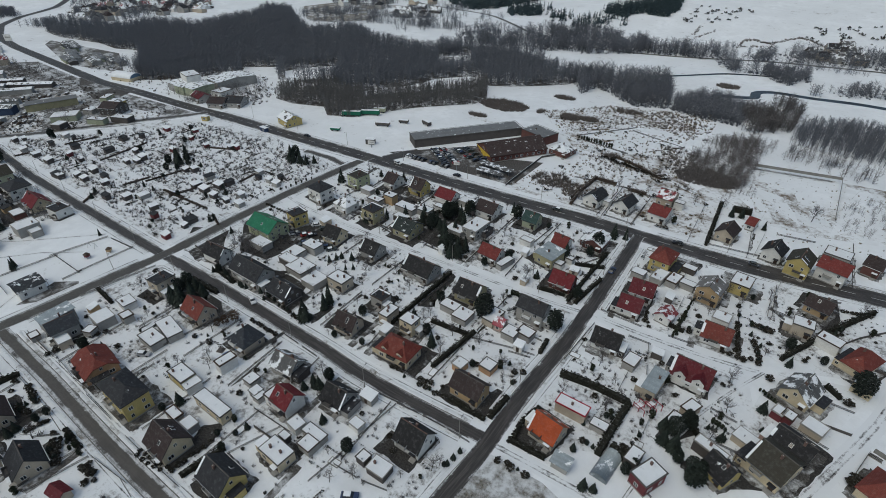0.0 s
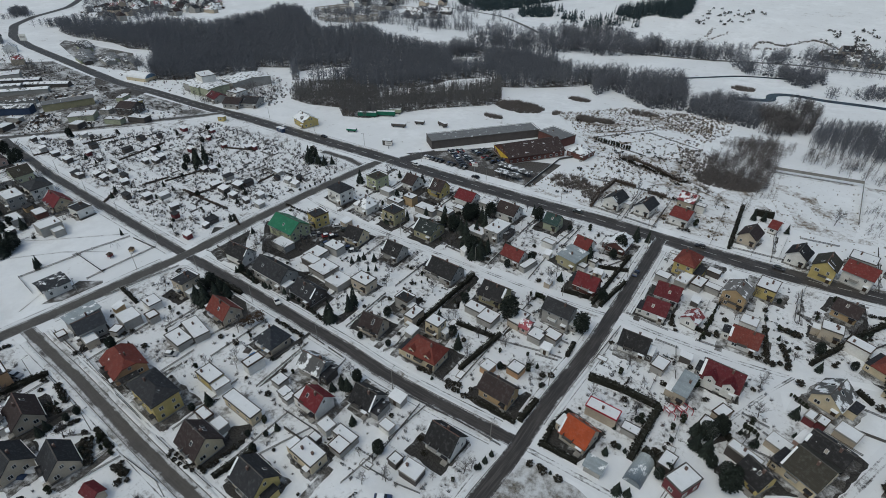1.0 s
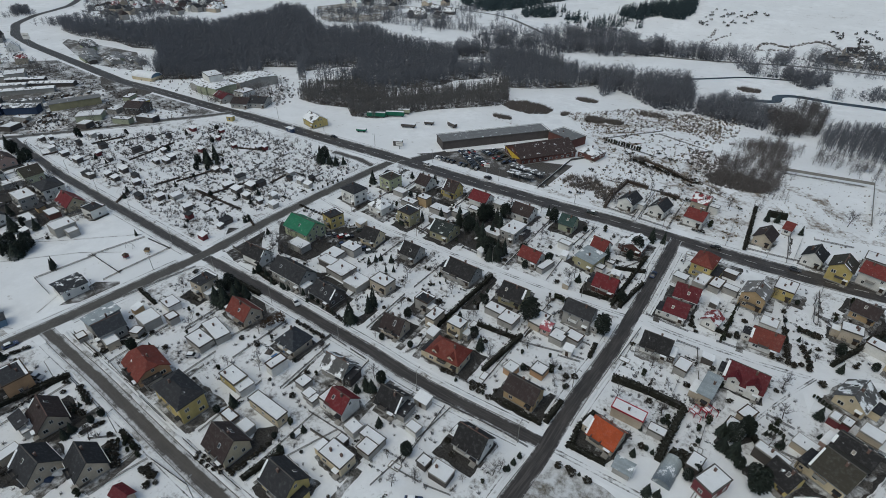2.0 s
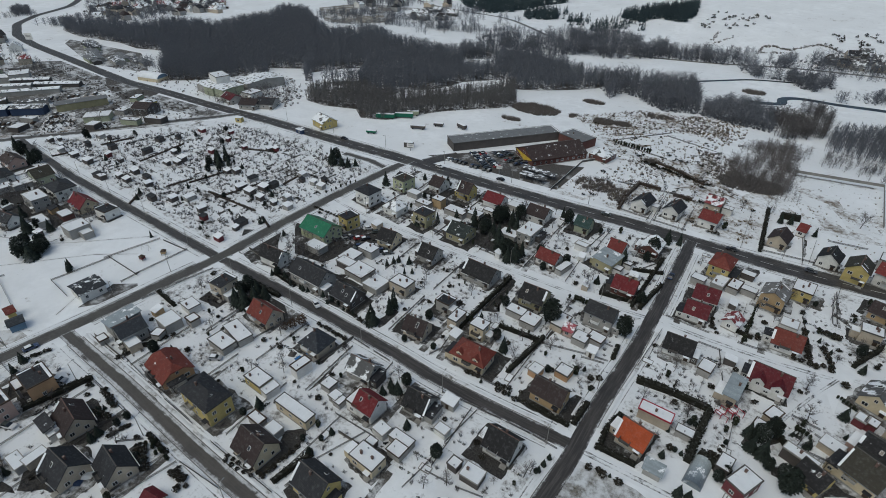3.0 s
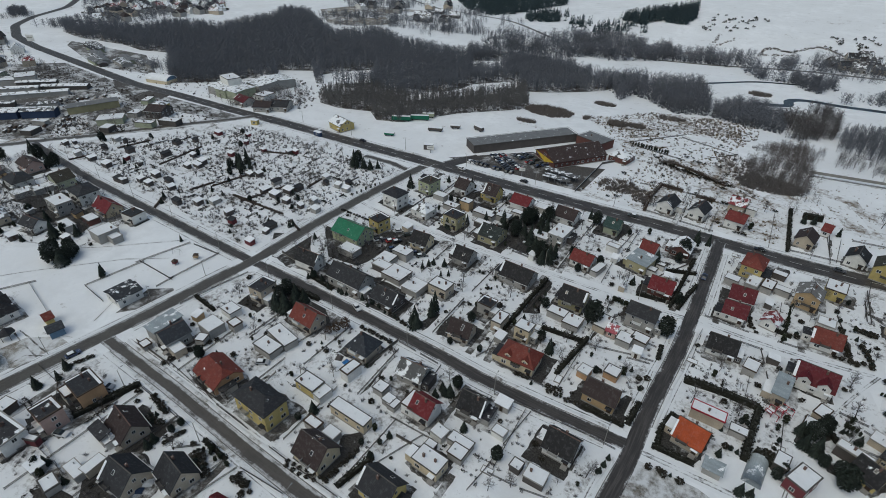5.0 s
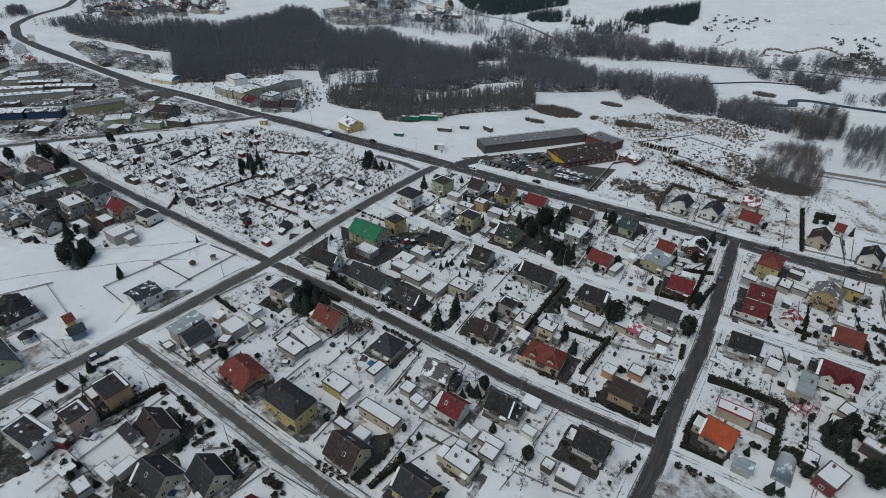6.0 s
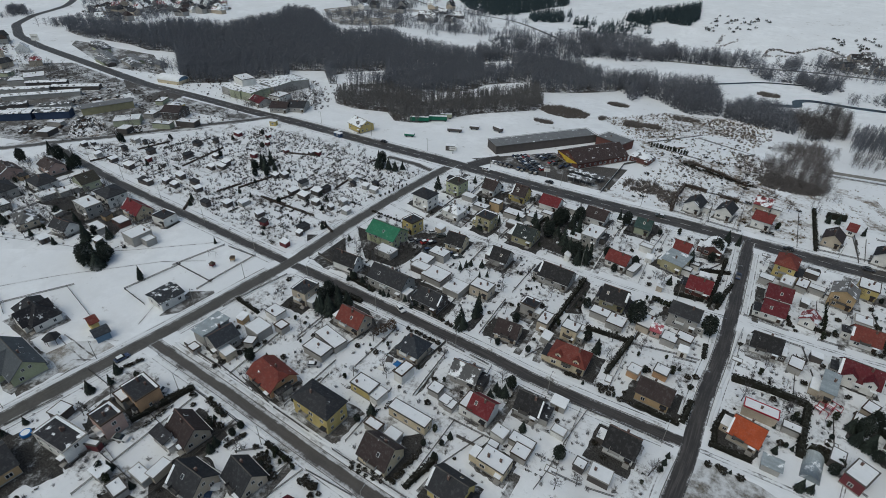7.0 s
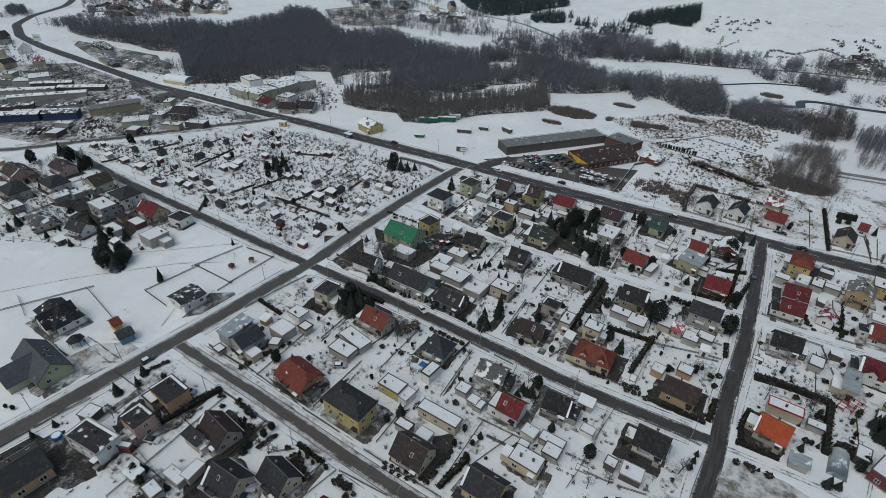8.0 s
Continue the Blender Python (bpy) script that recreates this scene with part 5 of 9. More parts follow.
def fence(x0, y0, x1, y1, label="dark picket fence on a low concrete socle", socle=True):
    far = math.hypot(x1 - x0, y1 - y0)
    ob = new("fence")
    ob.matrix_basis = pose(x0, y0, land(x0, y0), 0, 0, math.degrees(math.atan2(y1 - y0, x1 - x0)))
    tagged(ob, label, "fence", "garden fences")
    n, gap = max(1, round(far / 3.0)), 3.0
    if not socle:
        n, gap = max(1, round(far / 7.0)), 7.0
    for k in range(n):
        part("post", POST_ME, ob, pose(k * gap, 0, 0))
        part("panel", PANEL_ME if socle else WIRE_ME, ob, pose(k * gap, 0, 0))
    if socle:
        part("socle", SOCLE_ME, ob, Matrix.Diagonal((n, 1, 1, 1)))
    return ob


def inside(x, y, poly):
    hit = False
    for (ax, ay), (bx, by) in zip(poly, poly[1:] + poly[:1]):
        if (ay > y) != (by > y) and x < (bx - ax) * (y - ay) / (by - ay) + ax:
            hit = not hit
    return hit


def clear(x, y, r):
    return all(math.hypot(x - a, y - b) > c + r for a, b, c in TAKEN)


def plot_fence(x0, y0, x1, y1, material, high, label):
    """A closed fence between plots: one long panel on posts."""
    far = math.hypot(x1 - x0, y1 - y0)
    ob = new("plot_fence")
    ob.matrix_basis = pose(x0, y0, 0, 0, 0, math.degrees(math.atan2(y1 - y0, x1 - x0)))
    tagged(ob, label, "fence", "fences between plots")
    part("panel", mesh_of("panel", *box(0, far, -0.03, 0.03, 0.08, high, 0.0), material), ob)
    if high > 1.2:
        part("snow_layer", mesh_of("snow_layer", *box(0, far, -0.06, 0.06, high, high + 0.07, 0.01), "snow_cap"), ob, label="thin snow on top of the fence")
    n = max(1, round(far / 14.0))
    for k in range(n + 1):
        part("post", POST_ME, ob, pose(k * far / n, 0, 0))


FENCE_RND = random.Random(3)
DARK_GROUND = []


def ground_blot(name, line, material, label):
    """Worn ground in an uneven outline, each a little above the last."""
    lift = 0.018 + 0.00012 * len(DARK_GROUND)
    v = [(x, y, lift) for x, y in line]
    cx, cy = sum(q[0] for q in v) / len(v), sum(q[1] for q in v) / len(v)
    n = len(v)
    DARK_GROUND.append(tagged(new(name, mesh_of(name, [(cx, cy, lift)] + v, [(0, k + 1, (k + 1) % n + 1) for k in range(n)], material)), label, "ground", kind="structure"))


def strip(x0, y0, x1, y1, wide, material, name, label, ragged=0.35):
    far = math.hypot(x1 - x0, y1 - y0)
    ux, uy = (x1 - x0) / far, (y1 - y0) / far
    n = max(3, int(far / 1.5))
    side = [(k / n * far, FENCE_RND.uniform(-ragged, ragged) + wide / 2) for k in range(n + 1)]
    side += [(far - k / n * far, FENCE_RND.uniform(-ragged, ragged) - wide / 2) for k in range(n + 1)]
    lift = 0.018 + 0.00012 * len(DARK_GROUND)
    v = [(x0 + ux * s - uy * o, y0 + uy * s + ux * o, lift) for s, o in side]
    m = 2 * n + 1
    f = [(m - k, m - k - 1, k + 1, k) for k in range(n)]
    DARK_GROUND.append(tagged(new(name, mesh_of(name, v, f, material)), label, "ground", kind="structure"))


for xlo, xhi, ylo, yhi, street in ((9, 147, -28, -6, -2), (7, 147, -50, -28, -53), (9, 149, 5, 31, 2), (9, 152, 31, 55, 58.2), (14, 152, 62, 88, 58.2), (14, 153, 88, 111, 113), (4, 146, -95, -60, -57), (159, 206, 8, 30, None), (159, 205, 30, 53, 60), (160, 206, 65, 90, 60), (161, 244, 90, 111, 114), (-195, -62, -42, -10, None), (-195, -62, -10, 2, None), (120, 240, 124, 160, None)):
    row = sorted(q for q in HOMES if xlo < q[0] < xhi and ylo < q[1] < yhi)
    cuts = [(a[0] + c[0]) / 2 + FENCE_RND.uniform(-1, 1) for a, c in zip(row, row[1:]) if c[0] - a[0] > 11]
    for x in cuts:
        lean = FENCE_RND.uniform(-0.8, 0.8)
        fence(x, ylo + 1, x + lean, yhi - 1, "dark wire-mesh fence between snowy plots", False)
        if FENCE_RND.random() < 0.5:
            s0, s1 = FENCE_RND.uniform(0, 0.3), FENCE_RND.uniform(0.5, 0.9)
            strip(x + 0.7, ylo + (yhi - ylo) * s0, x + 0.7 + lean, ylo + (yhi - ylo) * s1, FENCE_RND.uniform(0.5, 1.1), "bare_soil", "garden_bed", "dark bare bed along a fence")
    for cx, cy, w, d, ang in row:
        turn = radians(ang)
        ring = []
        for k in range(28):
            a = k * math.tau / 28
            p = max(abs(math.cos(a)) / (w / 2 + 0.9), abs(math.sin(a)) / (d / 2 + 0.9))
            q = 1 / p * FENCE_RND.uniform(0.92, 1.12)
            x, y = math.cos(a) * q, math.sin(a) * q
            ring.append((cx + x * math.cos(turn) - y * math.sin(turn), cy + x * math.sin(turn) + y * math.cos(turn)))
        ground_blot("house_apron", ring, "drive_slush", "trodden slushy paving round a house")
        if street is not None and FENCE_RND.random() < 0.7:
            side = FENCE_RND.choice((-1, 1))
            x = min(xhi - 2, max(xlo + 2, cx + side * (w / 2 + 1.9)))
            strip(x, street + (2.3 if cy > street else -2.3), x + FENCE_RND.uniform(-0.6, 0.6), cy + (1 if cy > street else -1) * d * FENCE_RND.uniform(0.1, 0.6), FENCE_RND.uniform(2.0, 2.6), "drive_slush", "driveway", "slushy driveway with wheel marks", 0.2)

fence(-31.2, -21.7, -11.5, -22.3, "light wire fence round a snowy plot", False)
fence(-11.5, -22.3, -10.4, -2.2, "light wire fence round a snowy plot", False)
fence(-10.4, -2.2, -26.5, -3.0, "light wire fence round a snowy plot", False)
fence(-26.5, -3.0, -31.2, -21.7, "light wire fence round a snowy plot", False)
fence(-19.3, -42.9, -33.1, -41.5, "thin dark wire fence on posts", False)
fence(-33.1, -41.5, -30.1, -22.8, "thin dark wire fence on posts", False)
fence(-11.3, -27.9, -11.3, -22.6, "thin dark wire fence on posts", False)
fence(-64.0, -73.9, -51.6, -51.5, "thin dark wire fence on posts", False)
fence(-51.6, -51.5, -26.6, -56.6, "thin dark wire fence on posts", False)
fence(-54.4, -70.6, -69.7, -65.9, "thin dark wire fence on posts", False)
fence(8.9, -48.0, 25.6, -48.8)
fence(9.7, 12.6, 28.5, 9.7)
fence(78.4, -3.1, 76.5, -18.3)
fence(112.0, -13.9, 114.8, -6.2, "thin dark wire fence on posts", False)
fence(210.2, 120.4, 207.2, 95.3, "thin dark wire fence on posts", False)
fence(142.4, 39.5, 150.7, 38.8, "thin dark wire fence on posts", False)
fence(98.9, -32.3, 108.2, -32.3)
fence(27.1, -58.4, 42.4, -59.3, "thin dark wire fence on posts", False)
fence(42.4, -59.3, 48.4, -59.8, "thin dark wire fence on posts", False)
fence(72.1, -60.5, 85.4, -59.8, "thin dark wire fence on posts", False)
fence(53.2, -66.1, 61.1, -59.3, "thin dark wire fence on posts", False)
fence(188.7, 218.1, 225.2, 223.0, "thin dark wire fence on posts", False)
fence(220.3, 49.5, 230.4, 51.3, "thin dark wire fence on posts", False)
fence(231.0, 36.1, 234.6, 46.7)
fence(234.6, 46.7, 238.4, 45.4)
fence(-5.4, -69.9, 10.1, -70.4, "thin dark wire fence on posts", False)
fence(6.2, -70.4, 17.3, -76.2, "thin dark wire fence on posts", False)
fence(19.2, -91.8, 27.8, -70.9, "thin dark wire fence on posts", False)
fence(19.0, -69.6, 32.6, -71.1, "thin dark wire fence on posts", False)
fence(94.7, 211.0, 119.2, 241.1, "light wire fence round a snowy plot", False)
fence(119.2, 241.1, 152.0, 229.4, "light wire fence round a snowy plot", False)
fence(152.0, 229.4, 128.0, 199.8, "light wire fence round a snowy plot", False)
fence(128.0, 199.8, 99.5, 205.9, "light wire fence round a snowy plot", False)
plot_fence(188.7, 220.9, 227.5, 226.5, "fence_concrete", 1.6, "grey concrete slab fence along a field")
plot_fence(227.5, 226.5, 225.2, 178.0, "fence_concrete", 1.6, "grey concrete slab fence along a field")
fence(105.5, 141.4, 114.4, 156.4, "thin dark wire fence on posts", False)
fence(114.4, 156.4, 139.2, 158.3, "thin dark wire fence on posts", False)
fence(139.2, 158.3, 150.3, 156.1, "thin dark wire fence on posts", False)
fence(132.8, 131.4, 132.3, 145.3, "thin dark wire fence on posts", False)
fence(145.4, 131.9, 144.9, 147.2, "thin dark wire fence on posts", False)
fence(199.0, 127.6, 200.7, 146.8, "thin dark wire fence on posts", False)
plot_fence(220.9, 50.6, 231.0, 50.9, "fence_dark", 1.0, "dark weathered plank fence between plots")
plot_fence(212.3, 35.0, 207.2, 24.1, "fence_dark", 1.0, "dark weathered plank fence between plots")
plot_fence(235.8, 48.5, 238.5, 47.3, "fence_concrete", 1.6, "grey concrete slab fence along a field")
plot_fence(221.3, 87.6, 230.3, 81.8, "fence_dark", 1.0, "dark weathered plank fence between plots")
plot_fence(230.3, 81.8, 239.8, 81.3, "fence_dark", 1.0, "dark weathered plank fence between plots")
plot_fence(227.3, 87.0, 233.3, 95.4, "fence_dark", 1.0, "dark weathered plank fence between plots")
plot_fence(233.3, 95.4, 240.7, 103.3, "fence_dark", 1.0, "dark weathered plank fence between plots")

# boundaries and planting of the single plots
LINE = ("dark wire-mesh fence along a snowy plot", False)
fence(79.0, -3.4, 87.7, -4.2, *LINE)
fence(87.7, -4.2, 95.6, -4.9, *LINE)
fence(95.6, -4.9, 96.1, -10.6, *LINE)
fence(96.1, -10.6, 96.1, -16.3, *LINE)
fence(53.6, -14.0, 51.4, -25.5, *LINE)
fence(55.8, -33.7, 56.3, -41.8, *LINE)
fence(4.3, -29.2, 6.2, -17.5, *LINE)
fence(6.2, -17.5, 8.9, -5.7, *LINE)
fence(25.9, -48.1, 41.4, -49.8, *LINE)
fence(41.4, -49.8, 50.8, -49.6, *LINE)
fence(35.3, -48.0, 51.0, -51.0, *LINE)
fence(51.0, -51.0, 67.5, -52.0, *LINE)
fence(73.6, -52.6, 83.5, -53.1, *LINE)
fence(83.5, -53.1, 97.2, -53.5, *LINE)
fence(104.7, -28.6, 99.7, -41.3, *LINE)
fence(94.2, -28.3, 105.1, -28.3, *LINE)
fence(123.2, -28.9, 121.7, -38.3, *LINE)
fence(123.2, -28.9, 123.9, -19.6, *LINE)
fence(123.9, -19.6, 125.8, -5.5, *LINE)
fence(125.8, -5.5, 134.3, -4.9, *LINE)
fence(134.3, -4.9, 142.1, -4.9, *LINE)
fence(142.1, -4.9, 149.1, -5.3, *LINE)
fence(114.3, -6.0, 125.0, -5.2, *LINE)
fence(124.2, -28.9, 132.7, -28.5, *LINE)
fence(132.7, -28.5, 138.4, -27.4, *LINE)
fence(20.4, -84.1, 31.4, -84.3, *LINE)
fence(31.4, -84.3, 41.0, -84.7, *LINE)
fence(44.1, -65.8, 47.8, -58.2, *LINE)
fence(67.2, -60.8, 66.0, -67.5, *LINE)
fence(66.0, -67.5, 65.5, -74.7, *LINE)
fence(71.3, -61.0, 68.5, -72.7, *LINE)
fence(23.8, -64.6, 25.0, -59.2, *LINE)
fence(23.5, -82.5, 32.7, -84.0, *LINE)
fence(32.7, -84.0, 40.4, -85.8, *LINE)
fence(-5.6, -100.3, -4.4, -92.6, *LINE)
fence(-4.4, -92.6, -3.4, -85.8, *LINE)
fence(-3.4, -85.8, -1.1, -76.9, *LINE)
fence(107.9, 5.5, 122.0, 4.6, *LINE)
fence(122.0, 4.6, 128.9, 4.3, *LINE)
fence(130.2, 28.2, 143.1, 31.1, *LINE)
fence(143.1, 31.1, 150.7, 32.1, *LINE)
fence(102.8, 4.2, 104.5, 8.3, *LINE)
fence(104.5, 8.3, 103.6, 16.1, *LINE)
fence(142.5, 29.2, 150.5, 30.6, *LINE)
fence(158.1, 35.5, 158.8, 42.4, *LINE)
fence(158.8, 42.4, 160.2, 55.5, *LINE)
fence(159.8, 64.0, 166.8, 63.3, *LINE)
fence(166.8, 63.3, 174.0, 62.9, *LINE)
fence(171.5, 56.4, 181.6, 56.3, *LINE)
fence(182.1, 63.3, 188.7, 63.5, *LINE)
fence(177.7, 56.3, 180.0, 46.1, *LINE)
fence(180.0, 46.1, 181.2, 40.6, *LINE)
fence(207.4, 104.7, 207.5, 87.7, *LINE)
fence(208.1, 95.8, 214.0, 90.9, *LINE)
fence(214.0, 90.9, 213.6, 87.3, *LINE)
fence(198.8, 40.2, 207.8, 38.5, *LINE)
fence(163.7, 11.3, 168.6, 11.6, *LINE)
fence(185.7, 8.2, 195.6, 9.6, *LINE)
fence(185.8, 8.1, 191.1, 5.6, *LINE)
fence(212.9, 46.9, 226.8, 42.5, *LINE)
fence(197.4, 29.4, 209.0, 28.9, *LINE)
fence(217.9, 60.6, 234.4, 59.5, *LINE)
fence(210.6, 33.9, 202.7, 37.2, *LINE)
fence(198.8, 89.2, 202.1, 69.9, *LINE)
fence(212.8, 88.6, 222.6, 89.0, *LINE)
fence(207.6, 95.6, 213.5, 94.7, *LINE)
fence(221.8, 109.8, 227.5, 112.3, *LINE)
fence(182.7, 127.3, 200.3, 128.9, *LINE)
fence(196.9, 128.3, 195.8, 148.3, *LINE)
fence(203.3, 126.1, 212.4, 126.1, *LINE)
fence(205.1, 150.7, 218.2, 152.3, *LINE)
fence(36.8, 67.9, 50.7, 67.8, *LINE)
fence(50.7, 67.8, 78.4, 64.1, *LINE)
fence(62.8, 75.9, 72.5, 74.6, *LINE)
fence(56.8, 66.7, 70.3, 63.4, *LINE)
fence(86.6, 64.0, 110.5, 62.1, *LINE)
fence(123.7, 129.0, 139.5, 127.1, *LINE)
fence(139.5, 127.1, 156.6, 125.7, *LINE)
fence(136.6, 125.2, 137.5, 151.7, *LINE)
fence(151.6, 124.9, 152.1, 146.6, *LINE)
fence(122.4, 84.4, 124.9, 107.1, *LINE)
fence(151.0, 97.1, 142.3, 81.2, *LINE)
row_of("shrub", 24.8, -49.3, 26.5, -41.8, 5, 1.4)
row_of("shrub", 26.5, -41.8, 29.4, -34.2, 5, 1.4)
hedge(4.9, -23.7, 17.0, -25.2, 1.5, 1.4)
hedge(20.9, -71.0, 26.5, -57.8, 1.3, 1.8)
hedge(57.8, -60.1, 67.2, -60.8, 1.3, 1.4)
hedge(95.3, -51.6, 97.8, -40.6, 1.6, 1.8)
row_of("shrub", 93.3, -41.5, 91.8, -52.0, 7, 1.3)
hedge(22.0, -74.3, 26.2, -58.0, 1.4, 2.2)
row_of("shrub", 64.5, -4.6, 76.3, -5.0, 8, 1.3)
row_of("shrub", 68.5, 5.6, 77.9, 4.2, 6, 1.2)
hedge(30.4, 7.0, 42.9, 5.4, 1.4, 1.6)
hedge(157.8, 1.8, 157.4, 7.9, 1.4, 1.4)
hedge(157.4, 7.9, 159.3, 14.5, 1.4, 1.4)
hedge(156.8, 1.1, 167.0, 1.1, 1.2, 1.6)
row_of("shrub", 135.2, 3.5, 132.9, 6.2, 2, 1.2)
hedge(149.5, 4.3, 150.4, 13.4, 1.6, 2.0)
hedge(136.9, 3.8, 148.8, 3.1, 1.2, 1.4)
hedge(159.4, 29.9, 167.4, 30.7, 1.8, 1.8)
hedge(159.5, 29.2, 169.7, 30.1, 2.2, 2.2)
hedge(169.7, 30.1, 179.5, 29.6, 2.2, 2.2)
hedge(179.5, 29.6, 178.4, 19.4, 2.2, 2.4)
hedge(178.4, 19.4, 177.6, 9.3, 2.2, 2.4)
hedge(179.7, 13.9, 184.5, 11.2, 2.2, 2.2)
hedge(196.4, 30.4, 201.8, 24.3, 1.8, 1.6)
hedge(224.8, 66.8, 228.6, 63.5, 1.6, 1.6)
hedge(213.1, 71.3, 221.1, 86.0, 1.8, 1.6)
hedge(225.1, 93.4, 237.5, 112.8, 2.0, 1.8)
row_of("thuja", 184.2, 77.9, 185.2, 88.4, 7, 1.6)
row_of("thuja", 183.1, 63.7, 184.7, 75.8, 8, 1.6)
row_of("shrub", 199.5, 82.1, 202.1, 66.0, 11, 1.4)
row_of("shrub", 197.8, 65.1, 203.8, 65.2, 4, 1.4)
hedge(181.8, 126.1, 181.2, 167.5, 1.8, 1.6)
hedge(186.2, 162.7, 194.0, 163.6, 3.2, 3.0)
hedge(151.0, 62.5, 154.1, 80.3, 1.8, 1.6)
hedge(136.5, 63.2, 146.5, 64.5, 1.5, 1.4)
hedge(150.9, 33.7, 150.5, 40.5, 1.5, 1.4)
hedge(142.4, 84.3, 152.9, 88.2, 1.5, 1.6)
hedge(74.1, 80.8, 78.9, 96.2, 1.6, 1.8)
hedge(87.1, 79.4, 102.4, 71.2, 1.6, 2.4)
row_of("shrub", 6.8, 52.1, 22.4, 51.5, 10, 1.0)
tree("yew", 75.3, -38.3, 5)
tree("yew", 73.5, -42.2, 3)
tree("yew", 104.1, -9.2, 5)
tree("yew", 102.4, -13.7, 4)
tree("yew", 100.5, -15.8, 4)
tree("yew", 97.6, -33.5, 3)
tree("yew", 96.8, -36.5, 2.2)
tree("yew", 97.4, -41.2, 3)
tree("yew", 92.8, -39.1, 2.4)
tree("yew", 48.7, -60.2, 3)
tree("yew", 48.6, -62.9, 3)
tree("yew", 47.6, -69.2, 4)
tree("yew", 47.4, -67.2, 4)
tree("yew", 39.6, -63.2, 2.4)
tree("yew", 40.3, -61.9, 2)
tree("yew", 39.0, -60.0, 2)
tree("yew", 41.3, -60.1, 2)
tree("yew", 41.5, -63.8, 1.8)
tree("yew", 43.4, -63.0, 1.6)
tree("yew", 29.3, -59.4, 1.6)
tree("thuja", 60.5, -62.2, 2)
tree("thuja", 62.9, -61.9, 2)
tree("thuja", 65.2, -62.4, 2)
tree("yew", 61.9, -65.5, 2.4)
tree("yew", 64.9, -65.8, 2.2)
tree("shrub", 73.3, -61.9, 1.2)
tree("yew", 75.8, -62.5, 1.8)
tree("shrub", 77.7, -65.2, 1.5)
tree("yew", 3.0, -74.3, 5)
tree("fir", 4.9, -69.4, 4)
tree("yew", 30.0, -86.8, 4)
tree("yew", 31.3, -85.4, 4)
tree("yew", 31.0, -88.0, 3.4)
tree("yew", 40.0, -85.5, 3)
tree("shrub", 28.2, -59.7, 1.4)
tree("yew", 147.5, -13.5, 2.4)
tree("yew", 147.9, -11.3, 2.6)
tree("yew", 148.3, -8.8, 2.4)
tree("yew", 147.1, -14.3, 2)
tree("bare", 129.5, -27.6, 3.5)
tree("bare", 139.9, -22.6, 3)
tree("bare", 131.0, -13.6, 4)
tree("bare", 124.9, 4.3, 3.4)
tree("shrub", 127.2, 3.3, 1.4)
tree("shrub", 129.3, 3.4, 1.4)
tree("thuja", 130.7, 3.4, 2)
tree("shrub", 132.8, 3.1, 1.6)
tree("yew", 121.6, 3.5, 1.8)
tree("yew", 163.7, 7.0, 4)
tree("yew", 161.3, 6.8, 3.4)
tree("yew", 166.0, 6.4, 3)
tree("shrub", 159.8, -5.2, 1.3)
tree("yew", 162.7, -5.2, 1.5)
tree("yew", 165.5, -5.2, 1.6)
tree("yew", 149.2, 18.5, 2)
tree("yew", 171.9, 7.5, 3.2)
tree("shrub", 173.1, 11.0, 1.6)
tree("yew", 174.3, 10.8, 2)
tree("yew", 175.9, 10.8, 2)
tree("yew", 171.4, 16.3, 2)
tree("yew", 175.7, 21.7, 2.4)
tree("yew", 177.1, 21.9, 2)
tree("yew", 180.0, -0.5, 3.6)
tree("yew", 177.7, -1.1, 4.5)
tree("yew", 184.8, 8.3, 4)
tree("yew", 186.3, 11.1, 3.6)
tree("yew", 184.9, 20.4, 2)
tree("shrub", 184.5, 19.1, 0.9)
tree("shrub", 182.5, 14.8, 0.9)
tree("shrub", 183.3, 14.3, 1.2)
tree("shrub", 184.0, 17.4, 1)
tree("thuja", 185.9, 28.4, 3.4)
tree("yew", 189.4, 26.5, 5.5)
tree("yew", 192.1, 26.2, 7)
tree("yew", 194.6, 30.0, 7)
tree("yew", 194.7, 18.5, 4.5)
tree("yew", 198.1, 18.1, 5)
tree("yew", 200.2, 18.2, 5)
tree("fir", 199.8, 25.7, 4)
tree("yew", 203.4, 31.4, 2.4)
tree("fir", 199.4, 33.1, 2.2)
tree("fir", 200.3, 33.3, 2.2)
tree("fir", 201.2, 33.2, 2.2)
tree("yew", 211.3, 39.7, 2.2)
tree("yew", 210.7, 46.8, 5)
tree("shrub", 188.3, 78.5, 1.4)
tree("shrub", 187.2, 68.8, 1.6)
tree("yew", 204.1, 78.3, 2.2)
tree("yew", 206.6, 83.2, 2)
tree("yew", 207.9, 83.5, 2)
tree("yew", 207.2, 74.1, 2.2)
tree("shrub", 209.4, 77.0, 1.2)
tree("yew", 206.9, 69.4, 1.8)
tree("yew", 207.4, 66.8, 1.8)
tree("shrub", 207.6, 65.6, 1.4)
tree("shrub", 201.0, 71.0, 1.3)
tree("shrub", 200.9, 67.9, 1.3)
tree("yew", 200.7, 75.5, 1.8)
tree("yew", 200.6, 80.9, 1.6)
tree("yew", 199.5, 85.9, 2)
tree("shrub", 203.6, 64.8, 1.4)
tree("shrub", 205.4, 66.5, 1.4)
tree("yew", 202.1, 98.6, 2.4)
tree("bare", 199.5, 95.0, 3.5)
tree("bare", 204.9, 75.2, 3.6)
tree("bare", 209.0, 70.8, 3.6)
tree("bare", 167.8, 39.1, 4)
tree("bare", 174.1, 35.1, 3)
tree("bare", 215.0, 82.8, 4)
tree("shrub", 173.3, 71.0, 1.2)
